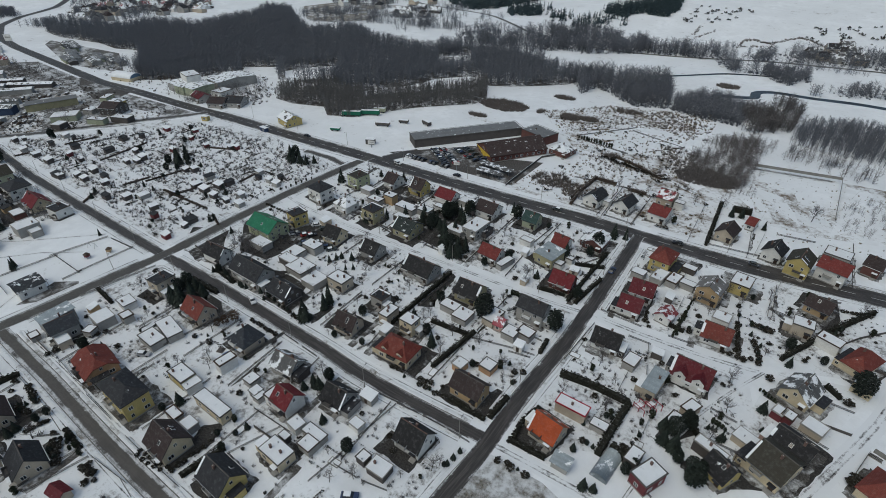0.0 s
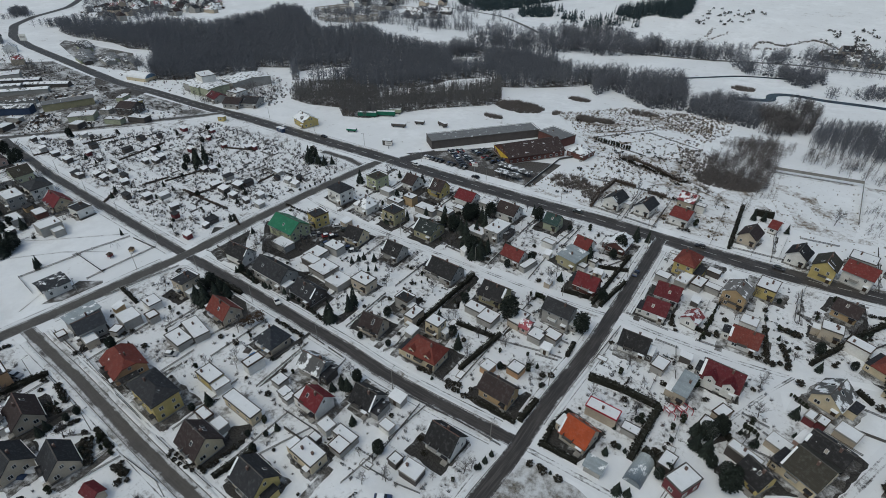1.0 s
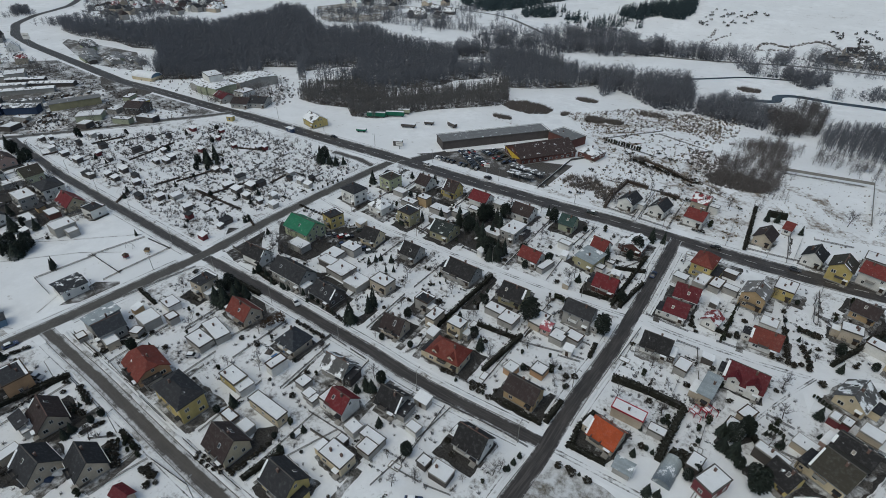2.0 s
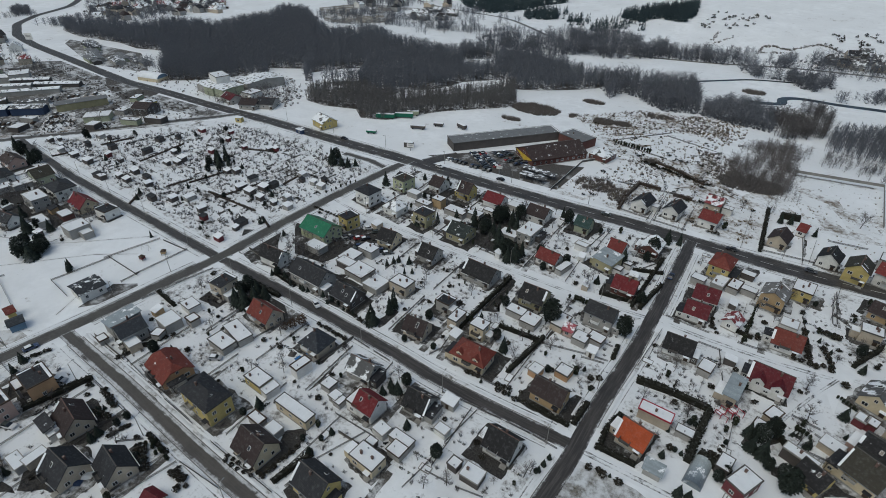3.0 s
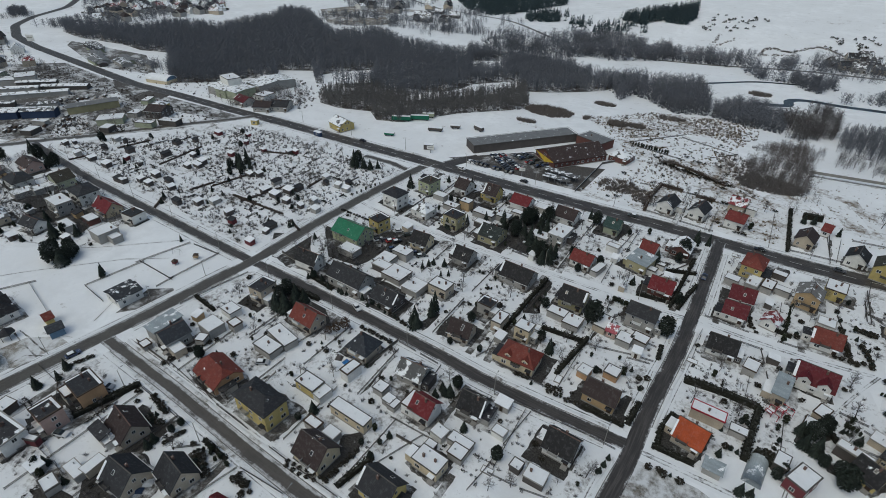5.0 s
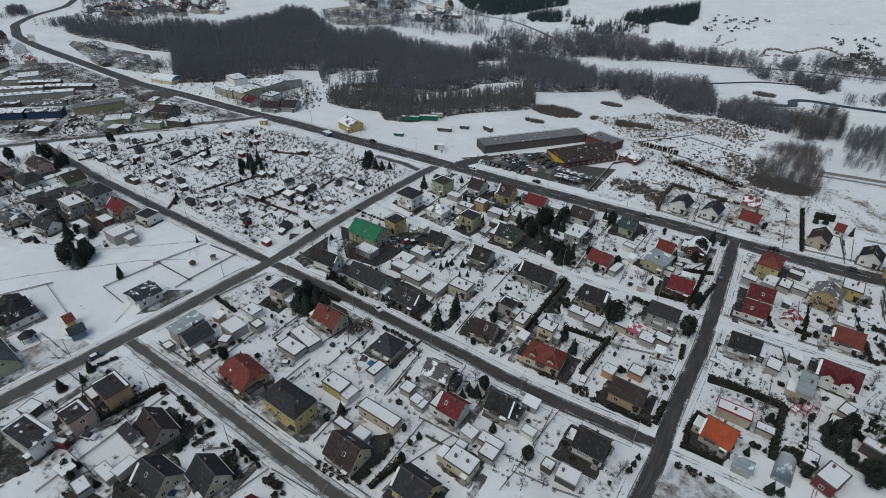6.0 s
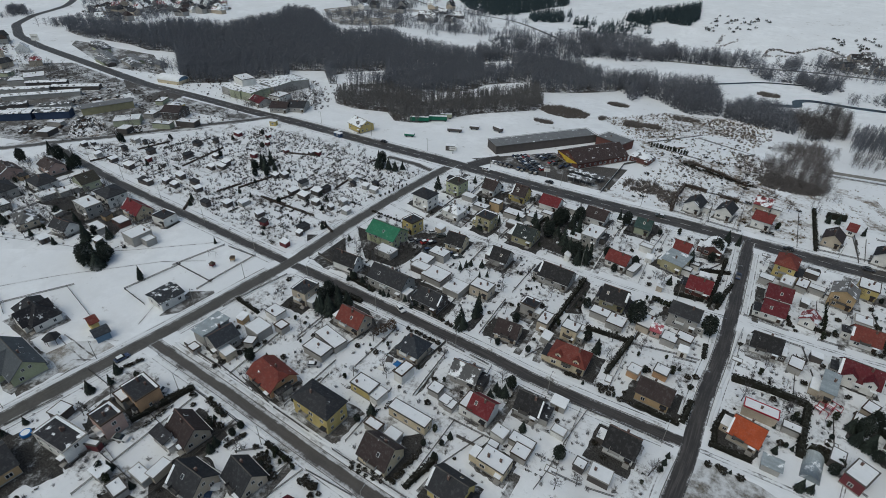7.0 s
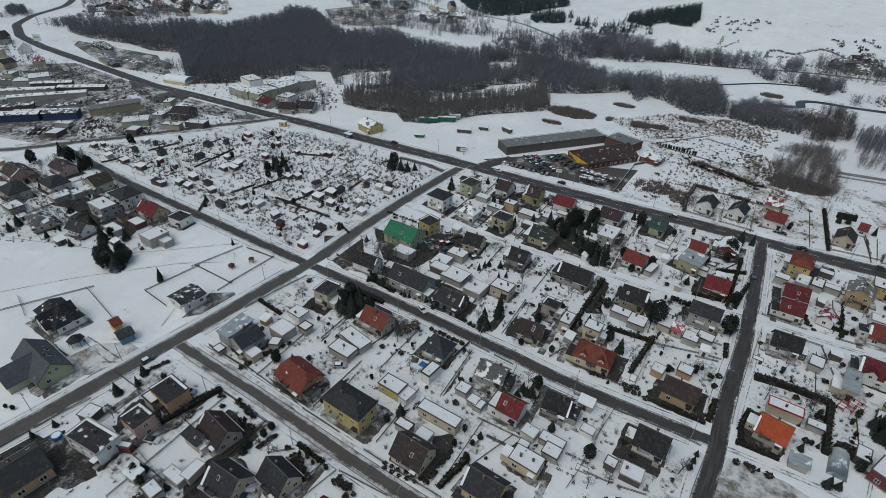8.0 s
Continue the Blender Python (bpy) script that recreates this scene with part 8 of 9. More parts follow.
stuff("yard_trees", wood_template(83, 16, 0.15, 0.28), spots_in([(-220, 48), (-190, 83), (-158, 91), (-144, 115), (-160, 65), (-190, 36)], 49, 4, 7, (1.1,1.7), clump=0.2), "twig", "leafless trees in the verges of the trading yards", "trees")
stuff("yard_trees", wood_template(86, 14, 0.15, 0.2), spots_in([(-153, 81), (-137, 105), (-141, 107), (-157, 84)], 2, 4, 6, (1.0,1.4)), "twig", "row of slim bare trees beside the road", "trees")
stuff("far_trees", wood_template(31, 14, 0.15, 0.28, 4, 1.45), spots_in([(-312, 375), (-281, 369), (-216, 389), (-161, 386), (-167, 441), (-225, 457), (-265, 454), (-308, 451), (-357, 436)], 610, 6, 10, (1.2,1.8), clump=0.3), "wood_far_hazed", "leafless trees in far fields", "trees")
stuff("far_trees", wood_template(32, 14, 0.15, 0.28, 4, 1.45), spots_in([(-226, 537), (-117, 486), (-72, 471), (-84, 498), (-134, 518), (-259, 592)], 186, 5, 9, (1.2,1.8), clump=0.3), "wood_far_hazed", "leafless trees beside a far railway", "trees")
stuff("scrub_bushes", brush_template(42, 20), spots_in([(113, 170), (143, 175), (164, 175), (161, 212), (132, 206), (111, 191)], 191, 0.8, 2.0, (0.9,1.5), clump=0.2), "scrub_grey", "low bare bushes in rough snow", "scrub")
stuff("thicket", wood_template(43, 16, 0.1, 0.3), spots_in([(226, 194), (236, 205), (251, 207), (248, 171), (228, 165)], 63, 2.5, 4.5, (1.1,1.6)), "twig", "bare bushes at the edge of a field", "scrub")
stuff("garden_thicket", wood_template(44, 16, 0.1, 0.3, 4, 1.7), spots_in([(-185, -18), (-168, 14), (-62, -3), (-69, -31), (-104, -43), (-147, -36)], 328, 3, 6, (1.0,1.5), clump=0.1), "twig", "bare fruit trees and bushes between houses", "trees")
stuff("garden_thicket", wood_template(45, 16, 0.1, 0.3, 4, 1.5), spots_in([(120, 141), (149, 160), (167, 150), (165, 141), (149, 143), (126, 133)], 35, 3, 5.5, (1.0,1.5), clump=0.1), "twig", "bare trees and bushes behind roadside houses", "trees")
stuff("workshop_scrub", brush_template(87, 20), spots_in([(-158, 124), (-141, 124), (-107, 141), (-115, 162), (-136, 174), (-138, 159), (-154, 142)], 168, 0.8, 2.2, (0.9,1.5), clump=0.1), "twig", "bare bushes round houses and workshops", "scrub")
stuff("garden_thicket", wood_template(46, 16, 0.12, 0.3, 4, 1.5), spots_in([(8, 25), (25, 34), (45, 25), (47, 13), (33, 12), (13, 15)], 29, 3, 6, (1.0,1.4), clump=0.1), "twig", "bare fruit trees behind a corner house", "trees")
stuff("hedge_trees", wood_template(29, 14, 0.12, 0.3, 4, 1.45), [(a + (c - a) * k / 30 + STUFF_RND.uniform(-4, 4), b + (d - b) * k / 30 + STUFF_RND.uniform(-3, 3), STUFF_RND.uniform(4, 8), 1.5) for a, b, c, d in ((-222, 408, -184, 421), (-184, 421, -136, 440), (-326, 496, -269, 496), (-236, 449, -188, 476), (-348, 412, -283, 422), (56, 504, 142, 495), (143, 483, 242, 488), (50, 486, 145, 466), (94, 507, 139, 521), (186, 540, 244, 557), (172, 475, 242, 481), (-607, 171, -603, 205)) for k in range(31)], "wood_far_hazed", "leafless field hedges and trees", "trees")
stuff("hill_shrubs", bush_template(62), spots_in([(70, 560), (120, 590), (140, 650), (80, 640)], 45, 1.5, 3) + spots_in([(190, 560), (260, 575), (260, 640), (200, 620)], 40, 1.5, 3), "shrub_leaf", "rows of small dark bushes on the snowy hill", "shrubs")
for cx, cy, rx, ry, n in ((30.6, 240.2, 18.1, 12.8, 300), (26.9, 209.6, 7.0, 2.6, 40), (56.5, 287.0, 8.1, 4.7, 60), (152.2, 388.2, 8.9, 6.5, 70), (78.3, 242.9, 7.2, 6.3, 90), (89.3, 246.0, 6.4, 4.6, 60), (57.0, 242.7, 2.0, 4.0, 18), (104.4, 281.3, 10.6, 5.7, 40), (106, 147, 10, 8, 60), (119, 142, 5, 8, 34), (122, 192, 4, 2, 14)):
    poly = [(cx + rx * math.cos(k * 0.785 + 0.4), cy + ry * math.sin(k * 0.785 + 0.4)) for k in range(8)]
    stuff("scrub_island", brush_template(63 + n, 22), spots_in(poly, int(n * 2.2), 1.3, 2.6, (0.9, 1.3)), "scrub_grey", "dense brown scrub island in the snow", "scrub")
SCRUB = [(90, 130), (178, 130), (180, 164), (158, 182), (148, 246), (64, 238), (94, 200), (110, 176), (94, 152)]
stuff("dry_weeds", brush_template(70), spots_in(SCRUB, 900, 0.5, 1.3, (0.9, 1.6), gap=0.5), "dry_grass", "straw-brown dry weeds poking through snow", "weeds")
stuff("scrub_bushes", bush_template(71, 12), spots_in(SCRUB, 80, 0.7, 1.8, (0.9, 1.5), gap=0.5), "shrub_leaf", "low dark bushes in rough snow", "scrub")

stuff("allotment_twigs", brush_template(73, 14), [s for s in spots_in(ALLOT, 2100, 0.8, 2.0, (0.8, 1.3), gap=0.2) if abs(s[1] - 36) > 2.2], "twig", "bare berry canes in snowy allotments", "plants")
def rows_in(poly, count, lo, hi):
    """Garden beds: short straight rows of low plants, lying with the plots."""
    out = []
    for x, y in scatter(STUFF_RND, poly, count, 0.4):
        turn = STUFF_RND.choice((-0.05, 1.52)) + STUFF_RND.uniform(-0.05, 0.05)
        n, gap, h = STUFF_RND.randint(3, 11), STUFF_RND.uniform(0.45, 0.9), STUFF_RND.uniform(lo, hi)
        for k in range(n):
            px, py = x + math.cos(turn) * gap * k, y + math.sin(turn) * gap * k
            if inside(px, py, poly) and clear(px, py, 0.1) and STUFF_RND.random() < 0.85:
                out.append((px + STUFF_RND.uniform(-0.15, 0.15), py + STUFF_RND.uniform(-0.15, 0.15), h * STUFF_RND.uniform(0.7, 1.3), STUFF_RND.uniform(0.8, 1.4)))
    return out


beds = []
for poly, n in zip(BLOCKS, (34, 40, 32, 20, 16, 16, 12, 18)):
    beds += rows_in(poly, n, 0.25, 0.75)
allot = [q for q in rows_in(ALLOT, 190, 0.3, 0.9) if abs(q[1] - 36) > 2.2]
stuff("allotment_plants", bush_template(72, 10), allot, "shrub_leaf", "dead beds and low berry bushes in allotments", "plants")
stuff("garden_plants", bush_template(74, 9), beds, "shrub_leaf", "rows of low dead plants and small bushes in gardens", "plants")
twigs = []
for poly, n in zip(BLOCKS, (260, 330, 330, 200, 110, 110, 110, 300)):
    twigs += spots_in(poly, n, 0.8, 2.0, (0.7, 1.2), gap=0.1)
stuff("garden_twigs", brush_template(75, 14), twigs, "twig", "bare canes and saplings in gardens", "plants")

# ------------------------------------------------------------ trading estate and far houses
house(-184.0, 138.9, 10.4, 16.1, -1, 5.7, 0.5, "gx", "snowy", "grey", "warehouse")
house(-173.4, 138.6, 10.4, 19.1, -1, 5.9, 0.5, "gx", "snowy", "sage", "warehouse")
house(-162.7, 138.4, 10.4, 17.1, -1, 6.1, 0.5, "gx", "snowy", "sage", "warehouse")
house(-161.6, 165.7, 17.9, 30.2, -12, 6, 1.5, "gx", "snowy", "grey", "warehouse")
house(-178.4, 143.5, 15.0, 9.9, -17, 11, 1, "flat", "snow", "white", "warehouse")


def arched_hall(x, y, ang, run, wide, eaves, rise):
    """A hall with a barrel roof along its own x axis."""
    ob = new("arched_hall")
    ob.matrix_basis = pose(x, y, land(x, y), 0, 0, ang)
    tagged(ob, "low hall with a snow-covered barrel roof and blue gables", "hall")
    part("wall", mesh_of("wall", *box(-run / 2, run / 2, -wide / 2, wide / 2, 0, eaves), "wall_cream"), ob)
    n = 10
    arc = [(math.cos(math.pi * k / n) * (wide / 2 + 0.2), eaves + math.sin(math.pi * k / n) * rise) for k in range(n + 1)]
    v = [(b, p, q) for b in (-run / 2 - 0.3, run / 2 + 0.3) for p, q in arc] + [(b, p * 0.97, q - 0.2) for b in (-run / 2 - 0.3, run / 2 + 0.3) for p, q in arc]
    m = n + 1
    f = []
    for k in range(n):
        f += [(k, k + 1, k + 1 + m, k + m), (2 * m + k, 3 * m + k, 3 * m + k + 1, 2 * m + k + 1), (k, 2 * m + k, 2 * m + k + 1, k + 1), (m + k, m + k + 1, 3 * m + k + 1, 3 * m + k)]
    part("roof", mesh_of("roof", v, f, "snow_cap"), ob)
    for b in (-run / 2, run / 2 - 0.12):
        g = [(c, p * 0.95, q - 0.25 if 0 < k < n else eaves) for c in (b, b + 0.12) for k, (p, q) in enumerate(arc)]
        part("gable", mesh_of("gable", g, [tuple(range(m)), tuple(range(2 * m - 1, m - 1, -1))] + [(k, k + m, k + m + 1, k + 1) for k in range(n)], "wall_blue"), ob, label="blue sheet-metal gable")


arched_hall(-243.0, 129.5, 12, 20, 10.5, 2.6, 3.0)
house(-173.9, 82.0, 11.5, 12.5, 23, 5, 2.5, "gx", "brown", "dark", "house")
house(-184.5, 88.8, 8.8, 9.8, 18, 4, 2, "hip", "snowy", "yellow", "house")
house(-148.7, 129.4, 12.2, 9.4, -10, 3.4, 2.4, "gx", "maroon", "grey", "house")
house(-128.9, 129.3, 11.3, 12.0, 25, 3.4, 2.4, "gx", "brown", "grey", "house")
house(-120.7, 136.5, 12.1, 12.1, 25, 3.4, 2.6, "gx", "dark", "grey", "house")
house(-145.4, 144.0, 10.0, 10.7, 3, 4, 0, "flat", "snow", "white", "house")
# long low rows of the trading yard: ends of the ridge, depth, eaves, roof, walls
for x0, y0, x1, y1, deep, eaves, roof, wall in ((-317, 42, -293, 66.3, 5.5, 3.2, "snowy", "grey"), (-297, 38, -268, 74, 6.0, 3.2, "snowy", "grey"), (-294.5, 69.5, -270, 89, 6.0, 3.0, "snowy", "dark"),
                                                (-262, 26, -234, 49.6, 5.5, 3.2, "snowy", "grey"), (-281, 24, -270, 40.5, 6.0, 3.0, "greysn", "dark"), (-264, 13, -243.5, 31.5, 7.5, 4.6, "snowy", "navy"),
                                                (-242, 33, -227.5, 46, 7.0, 4.6, "greysn", "navy"), (-258, 43, -248, 57, 5.0, 2.8, "greysn", "grey"), (-346, 53, -330, 70, 7.0, 3.2, "greysn", "grey"), (-319, 63.5, -299, 81.5, 5.0, 3.0, "snowy", "dark")):
    house((x0 + x1) / 2, (y0 + y1) / 2, math.hypot(x1 - x0, y1 - y0), deep, math.degrees(math.atan2(y1 - y0, x1 - x0)), eaves, 0.8, "gx", roof, wall, "warehouse")
house(-221.6, 65.7, 29.8, 8.8, 68, 4.5, 0.8, "gx", "slush", "olive", "depot")
house(-187.9, 58.4, 14.5, 10.4, 50, 3.5, 0, "flat", "snow", "sage", "warehouse")
house(-322.1, 71.1, 12.9, 14.2, 65, 6, 1, "flat", "snow", "grey", "warehouse")
house(-325.1, 64.0, 17.5, 8.8, 50, 4, 0, "flat", "snow", "grey", "warehouse")
FAR_RND = random.Random(23)
patch("far_field", [(-375, 446), (-354, 510), (-256, 529), (-242, 417), (-268, 387), (-305, 383)], 0.25, "snow_trodden", "stubble field under thin snow", "ground")
for x, y, turn in ((-240, 482, 10), (-241, 505, 30), (-236, 521, 10), (-198, 473, -10), (-203, 503, 20), (-215, 458, 0), (-226, 470, 35)):
    house(x, y, FAR_RND.uniform(9, 15), FAR_RND.uniform(8, 10), turn, FAR_RND.uniform(3, 4.5), FAR_RND.uniform(2.5, 4), "gx", FAR_RND.choice(("darksn", "greysn", "snowy")), FAR_RND.choice(("grey", "dark")), "house")
for n, pts in enumerate((((-173, 422), (-137, 427), (-113, 452), (-93, 486)), ((-233, 404), (-209, 439)), ((-319, 476), (-266, 503)), ((-293, 377), (-263, 391), (-244, 420), (-228, 470)), ((-225, 450), (-195, 462), (-180, 490)))):
    line = [(a[0] + (b[0] - a[0]) * k / 24 + FAR_RND.uniform(-3, 3), a[1] + (b[1] - a[1]) * k / 24 + FAR_RND.uniform(-3, 3), FAR_RND.uniform(2.5, 6), 1.7) for a, b in zip(pts, pts[1:]) for k in range(24)]
    stuff("hedge_trees", wood_template(140 + n, 14, 0.08, 0.3, 4, 1.45), line, "wood_far_hazed", "leafless hedge along a far field", "trees")
YARD = [(-195, 16), (-174, 44), (-150, 72), (-136, 104), (-200, 106), (-255, 103), (-340, 110), (-400, 60), (-300, -10)]
for x, y in scatter(FAR_RND, YARD, 10, 6):
    house(x, y, FAR_RND.uniform(6, 13), FAR_RND.uniform(4, 7), 25 + FAR_RND.choice((0, 0, 90)) + FAR_RND.uniform(-6, 6), FAR_RND.uniform(2.4, 3.2), 0.0, "flat", "snowy", FAR_RND.choice(["grey", "dark", "sage", "grey", "dark"]), "warehouse")
stuff("yard_clutter", bush_template(80, 9), spots_in(YARD, 700, 0.6, 1.4, gap=0.3), "brown_scrub", "stacked goods and low bushes in trading yards", "clutter")
for pts in ([(-194, 24), (-218, 41), (-215, 57), (-184, 42), (-182, 34)], [(-175, 42), (-201, 57), (-196, 70), (-166, 53)], [(-213, 1), (-207, 13), (-196, 21), (-194, 17), (-208, 1)], [(-161, 67), (-194, 91), (-136, 98), (-133, 87)], [(-248, 68), (-244, 96), (-232, 91), (-237, 64)]):
    patch("snow_plot", pts, 0.031, "snow_scrub", "snowy verge plot between yards", "ground")
patch("road_junction", [(-278, 111), (-273, 120), (-208, 115), (-205, 98), (-214, 89), (-254, 99)], 0.034, "yard_asphalt", "wide slushy junction of the main road", "road")
stuff("nursery_rows", bush_template(180, 8), [q for pts in ([(-194, 24), (-218, 41), (-215, 57), (-184, 42), (-182, 34)], [(-175, 42), (-201, 57), (-196, 70), (-166, 53)], [(-213, 1), (-207, 13), (-196, 21), (-194, 17), (-208, 1)], [(-161, 67), (-194, 91), (-136, 98), (-133, 87)], [(-248, 68), (-244, 96), (-232, 91), (-237, 64)])[:2] for q in spots_in(pts, 130, 0.5, 1.1, gap=0.1)], "shrub_leaf", "rows of low potted bushes in a snowy nursery yard", "plants")
# rows of parked cars too far off to tell apart
CAR_LOW = joined(box(-2.1, 2.1, -0.85, 0.85, 0.3, 0.9, 0.1), box(-1.6, 0.9, -0.75, 0.75, 0.9, 1.4, 0.25))
CAR_LID = box(-1.4, 0.7, -0.62, 0.62, 1.4, 1.5, 0.1)
LOT_SPOTS = []
for x0, y0, x1, y1, rows in ((-274, 35, -252, 67, 2), (-287, 40, -266, 70, 1), (-215, 43, -211, 53, 2), (-204, 38, -200, 49, 1), (-223, 14, -207, 29, 2), (-195, 53, -189, 66, 1), (-235, 38, -205, 37, 1), (-194, 66, -186, 79, 1), (-295, 47, -270, 80, 1), (-249, 70, -240, 88, 1)):
    run = math.hypot(x1 - x0, y1 - y0)
    for r in range(rows):
        for k in range(int(run / 2.7)):
            if FAR_RND.random() < 0.8:
                s = k * 2.7 / run
                x, y = x0 + (x1 - x0) * s - (y1 - y0) / run * r * 6.5, y0 + (y1 - y0) * s + (x1 - x0) / run * r * 6.5
                if clear(x, y, 1.2):
                    LOT_SPOTS.append((x, y, 1.0, 1.0))
for k, paint in enumerate(("wall_dark", "wall_grey", "fence_dark", "door_wood")):
    stuff("yard_cars", CAR_LOW, LOT_SPOTS[k::4], paint, "rows of parked cars in slushy trading yards", "cars", turn=2.3)
stuff("yard_car_snow", CAR_LID, LOT_SPOTS[::2], "snow_cap", "snow lying on the roofs of parked cars", "snow", turn=2.3)
patch("town_yard", [(-425, 152), (-330, 126), (-262, 138), (-330, 172), (-440, 164)], 0.022, "yard_slush", "slushy yards between low sheds", "yard")
FAR_TOWN = [(-420, 150), (-330, 128), (-280, 150), (-330, 168), (-440, 160)]
for x, y in scatter(FAR_RND, FAR_TOWN, 13, 5):
    house(x, y, FAR_RND.uniform(14, 30), FAR_RND.uniform(6, 9), -15 + FAR_RND.uniform(-6, 6), FAR_RND.uniform(2.4, 3.2), 0.8, "gx", FAR_RND.choice(["greysn", "slush", "darksn"]), FAR_RND.choice(["grey", "sage", "dark"]), "warehouse")
WEST_TOWN = [(-430, 30), (-360, 100), (-470, 125), (-600, 120), (-700, 60), (-600, -20)]
EDGE_TOWN = [(-590, 250), (-560, 250), (-520, 300), (-470, 380), (-520, 400), (-620, 320)]
TOP_TOWN = [(-501, 216), (-479, 282), (-454, 355), (-530, 415), (-647, 301)]
FIELD_TOWN = [(-337, 463), (-275, 479), (-220, 514), (-272, 605), (-362, 516)]
for x, y, turn in ((216, 541, 20), (226, 552, 30), (233, 538, 10), (211, 516, 25), (221, 514, 5), (238, 516, 15), (202, 521, 30)):
    house(x, y, FAR_RND.uniform(9, 13), FAR_RND.uniform(8, 10), turn, FAR_RND.uniform(3.5, 5), FAR_RND.uniform(3, 4), "gx", FAR_RND.choice(("darksn", "greysn", "dark")), FAR_RND.choice(("grey", "dark", "beige")), "house")
WEST_HOUSES = [(-215, -15), (-200, -60), (-330, -100), (-360, -40), (-300, 0)]
for poly, n in ((WEST_TOWN, 36), (EDGE_TOWN, 40), (TOP_TOWN, 18), (FIELD_TOWN, 10), (WEST_HOUSES, 16)):
    for x, y in scatter(FAR_RND, poly, n, 6):
        house(x, y, FAR_RND.uniform(8, 13), FAR_RND.uniform(7, 10), FAR_RND.uniform(-30, 10), FAR_RND.uniform(4, 6), FAR_RND.uniform(2, 4), FAR_RND.choice(["gx", "gy", "hip"]), FAR_RND.choice(["snowy", "dark", "brown", "snowy", "darksn", "redsn"]), FAR_RND.choice(["white", "grey", "grey", "beige"]), "far_house")
EDGE = [(-330, 130), (-215, 122), (-150, 124), (-105, 150), (-108, 165), (-130, 190), (-200, 200), (-254, 152)]
stuff("yard_clutter", bush_template(83, 9), spots_in(EDGE, 300, 0.6, 1.6, gap=0.3), "brown_scrub", "low bushes and stacked goods round the workshops", "clutter")
stuff("town_trees", wood_template(84, 16, 0.15, 0.28), spots_in(WEST_TOWN, 330, 4, 8, (1.1, 1.8), gap=0.5) + spots_in(WEST_HOUSES, 90, 4, 8, (1.1, 1.8), gap=0.5), "wood_far_hazed", "leafless trees between far houses", "trees")
stuff("town_bushes", bush_template(85, 8), spots_in(WEST_TOWN, 500, 0.8, 2.2, gap=0.3) + spots_in(WEST_HOUSES, 180, 0.8, 2.0, gap=0.3) + spots_in(EDGE_TOWN, 500, 1.0, 2.5, gap=0.3), "brown_scrub", "low bushes and sheds between far houses", "clutter")



# ------------------------------------------------------------ rows of planting, vehicles, signs
row_of("shrub", 2.4, -64.6, 4.0, -59.3, 6, 1.2)
row_of("shrub", 80.6, -53.1, 90.2, -51.8, 6, 1.0)
row_of("shrub", 80.9, -54.2, 89.7, -53.2, 5, 1.0)
row_of("shrub", 116.1, 4.4, 120.0, 4.8, 4, 1.3)
row_of("shrub", 126.3, 5.1, 129.7, 5.5, 3, 1.5)
row_of("thuja", 62.4, -61.1, 68.9, -61.7, 3, 2.6)
row_of("thuja", 130.6, 54.8, 137.8, 54.4, 8, 2.6)
row_of("shrub", 173.3, 69.6, 175.6, 64.5, 4, 1.1)
row_of("shrub", 182.2, 15.2, 185.6, 14.6, 6, 1.3)
row_of("shrub", 183.0, 14.3, 184.7, 13.1, 4, 1.3)
row_of("thuja", 199.9, 35.5, 203.2, 34.4, 5, 2.2)
row_of("thuja", 209.3, 54.7, 215.8, 50.7, 10, 1.5)
row_of("shrub", 205.4, 74.6, 207.8, 67.0, 5, 1.6)
row_of("thuja", 184.3, 80.3, 183.5, 66.5, 5, 2.6)
row_of("shrub", 157.5, -6.0, 165.0, -5.6, 3, 1.6)
row_of("shrub", 228.6, 108.0, 236.6, 109.8, 7, 1.2)
row_of("thuja", 97.4, 207.5, 117.7, 204.2, 14, 2.6)
row_of("thuja", 1.3, 65.3, 4.8, 82.2, 7, 1.8)
row_of("thuja", 91.1, 36.9, 93.4, 41.2, 3, 1.6)
row_of("shrub", 204.6, 83.5, 209.3, 83.4, 4, 2.0)
row_of("shrub", 34.2, -58.8, 41.5, -59.9, 5, 1.6)
row_of("shrub", 39.4, -63.5, 44.0, -62.7, 4, 1.6)
row_of("shrub", 49.8, -66.3, 50.9, -61.4, 6, 1.2)
row_of("shrub", 73.3, -63.3, 76.3, -63.1, 3, 2.0)
row_of("shrub", 60.1, -63.5, 66.3, -66.1, 4, 2.0)


def trailer(x, y, ang, run, high, wall, label):
    ob = new("trailer")
    ob.matrix_basis = pose(x, y, land(x, y), 0, 0, ang)
    tagged(ob, label, "trailer", "trailers on the snowy yard")
    part("body", mesh_of("body", *box(-run / 2, run / 2, -1.25, 1.25, 0.9, 0.9 + high, 0.04), "wall_" + wall), ob)
    part("chassis", mesh_of("chassis", *box(-run / 2 + 0.2, run / 2 - 0.2, -0.9, 0.9, 0.6, 0.9), "fence_dark"), ob)
    part("snow_layer", mesh_of("snow_layer", *box(-run / 2 + 0.1, run / 2 - 0.1, -1.15, 1.15, 0.9 + high, 1.02 + high, 0.1), "snow_cap"), ob)
    for a in (-run / 2 + 1.2, run / 2 - 1.2):
        for b in (-1.0, 1.0):
            part("wheel", WHEEL_ME, ob, pose(a, b, 0.45) @ Matrix.Diagonal((1.45, 1.6, 1.45, 1)))


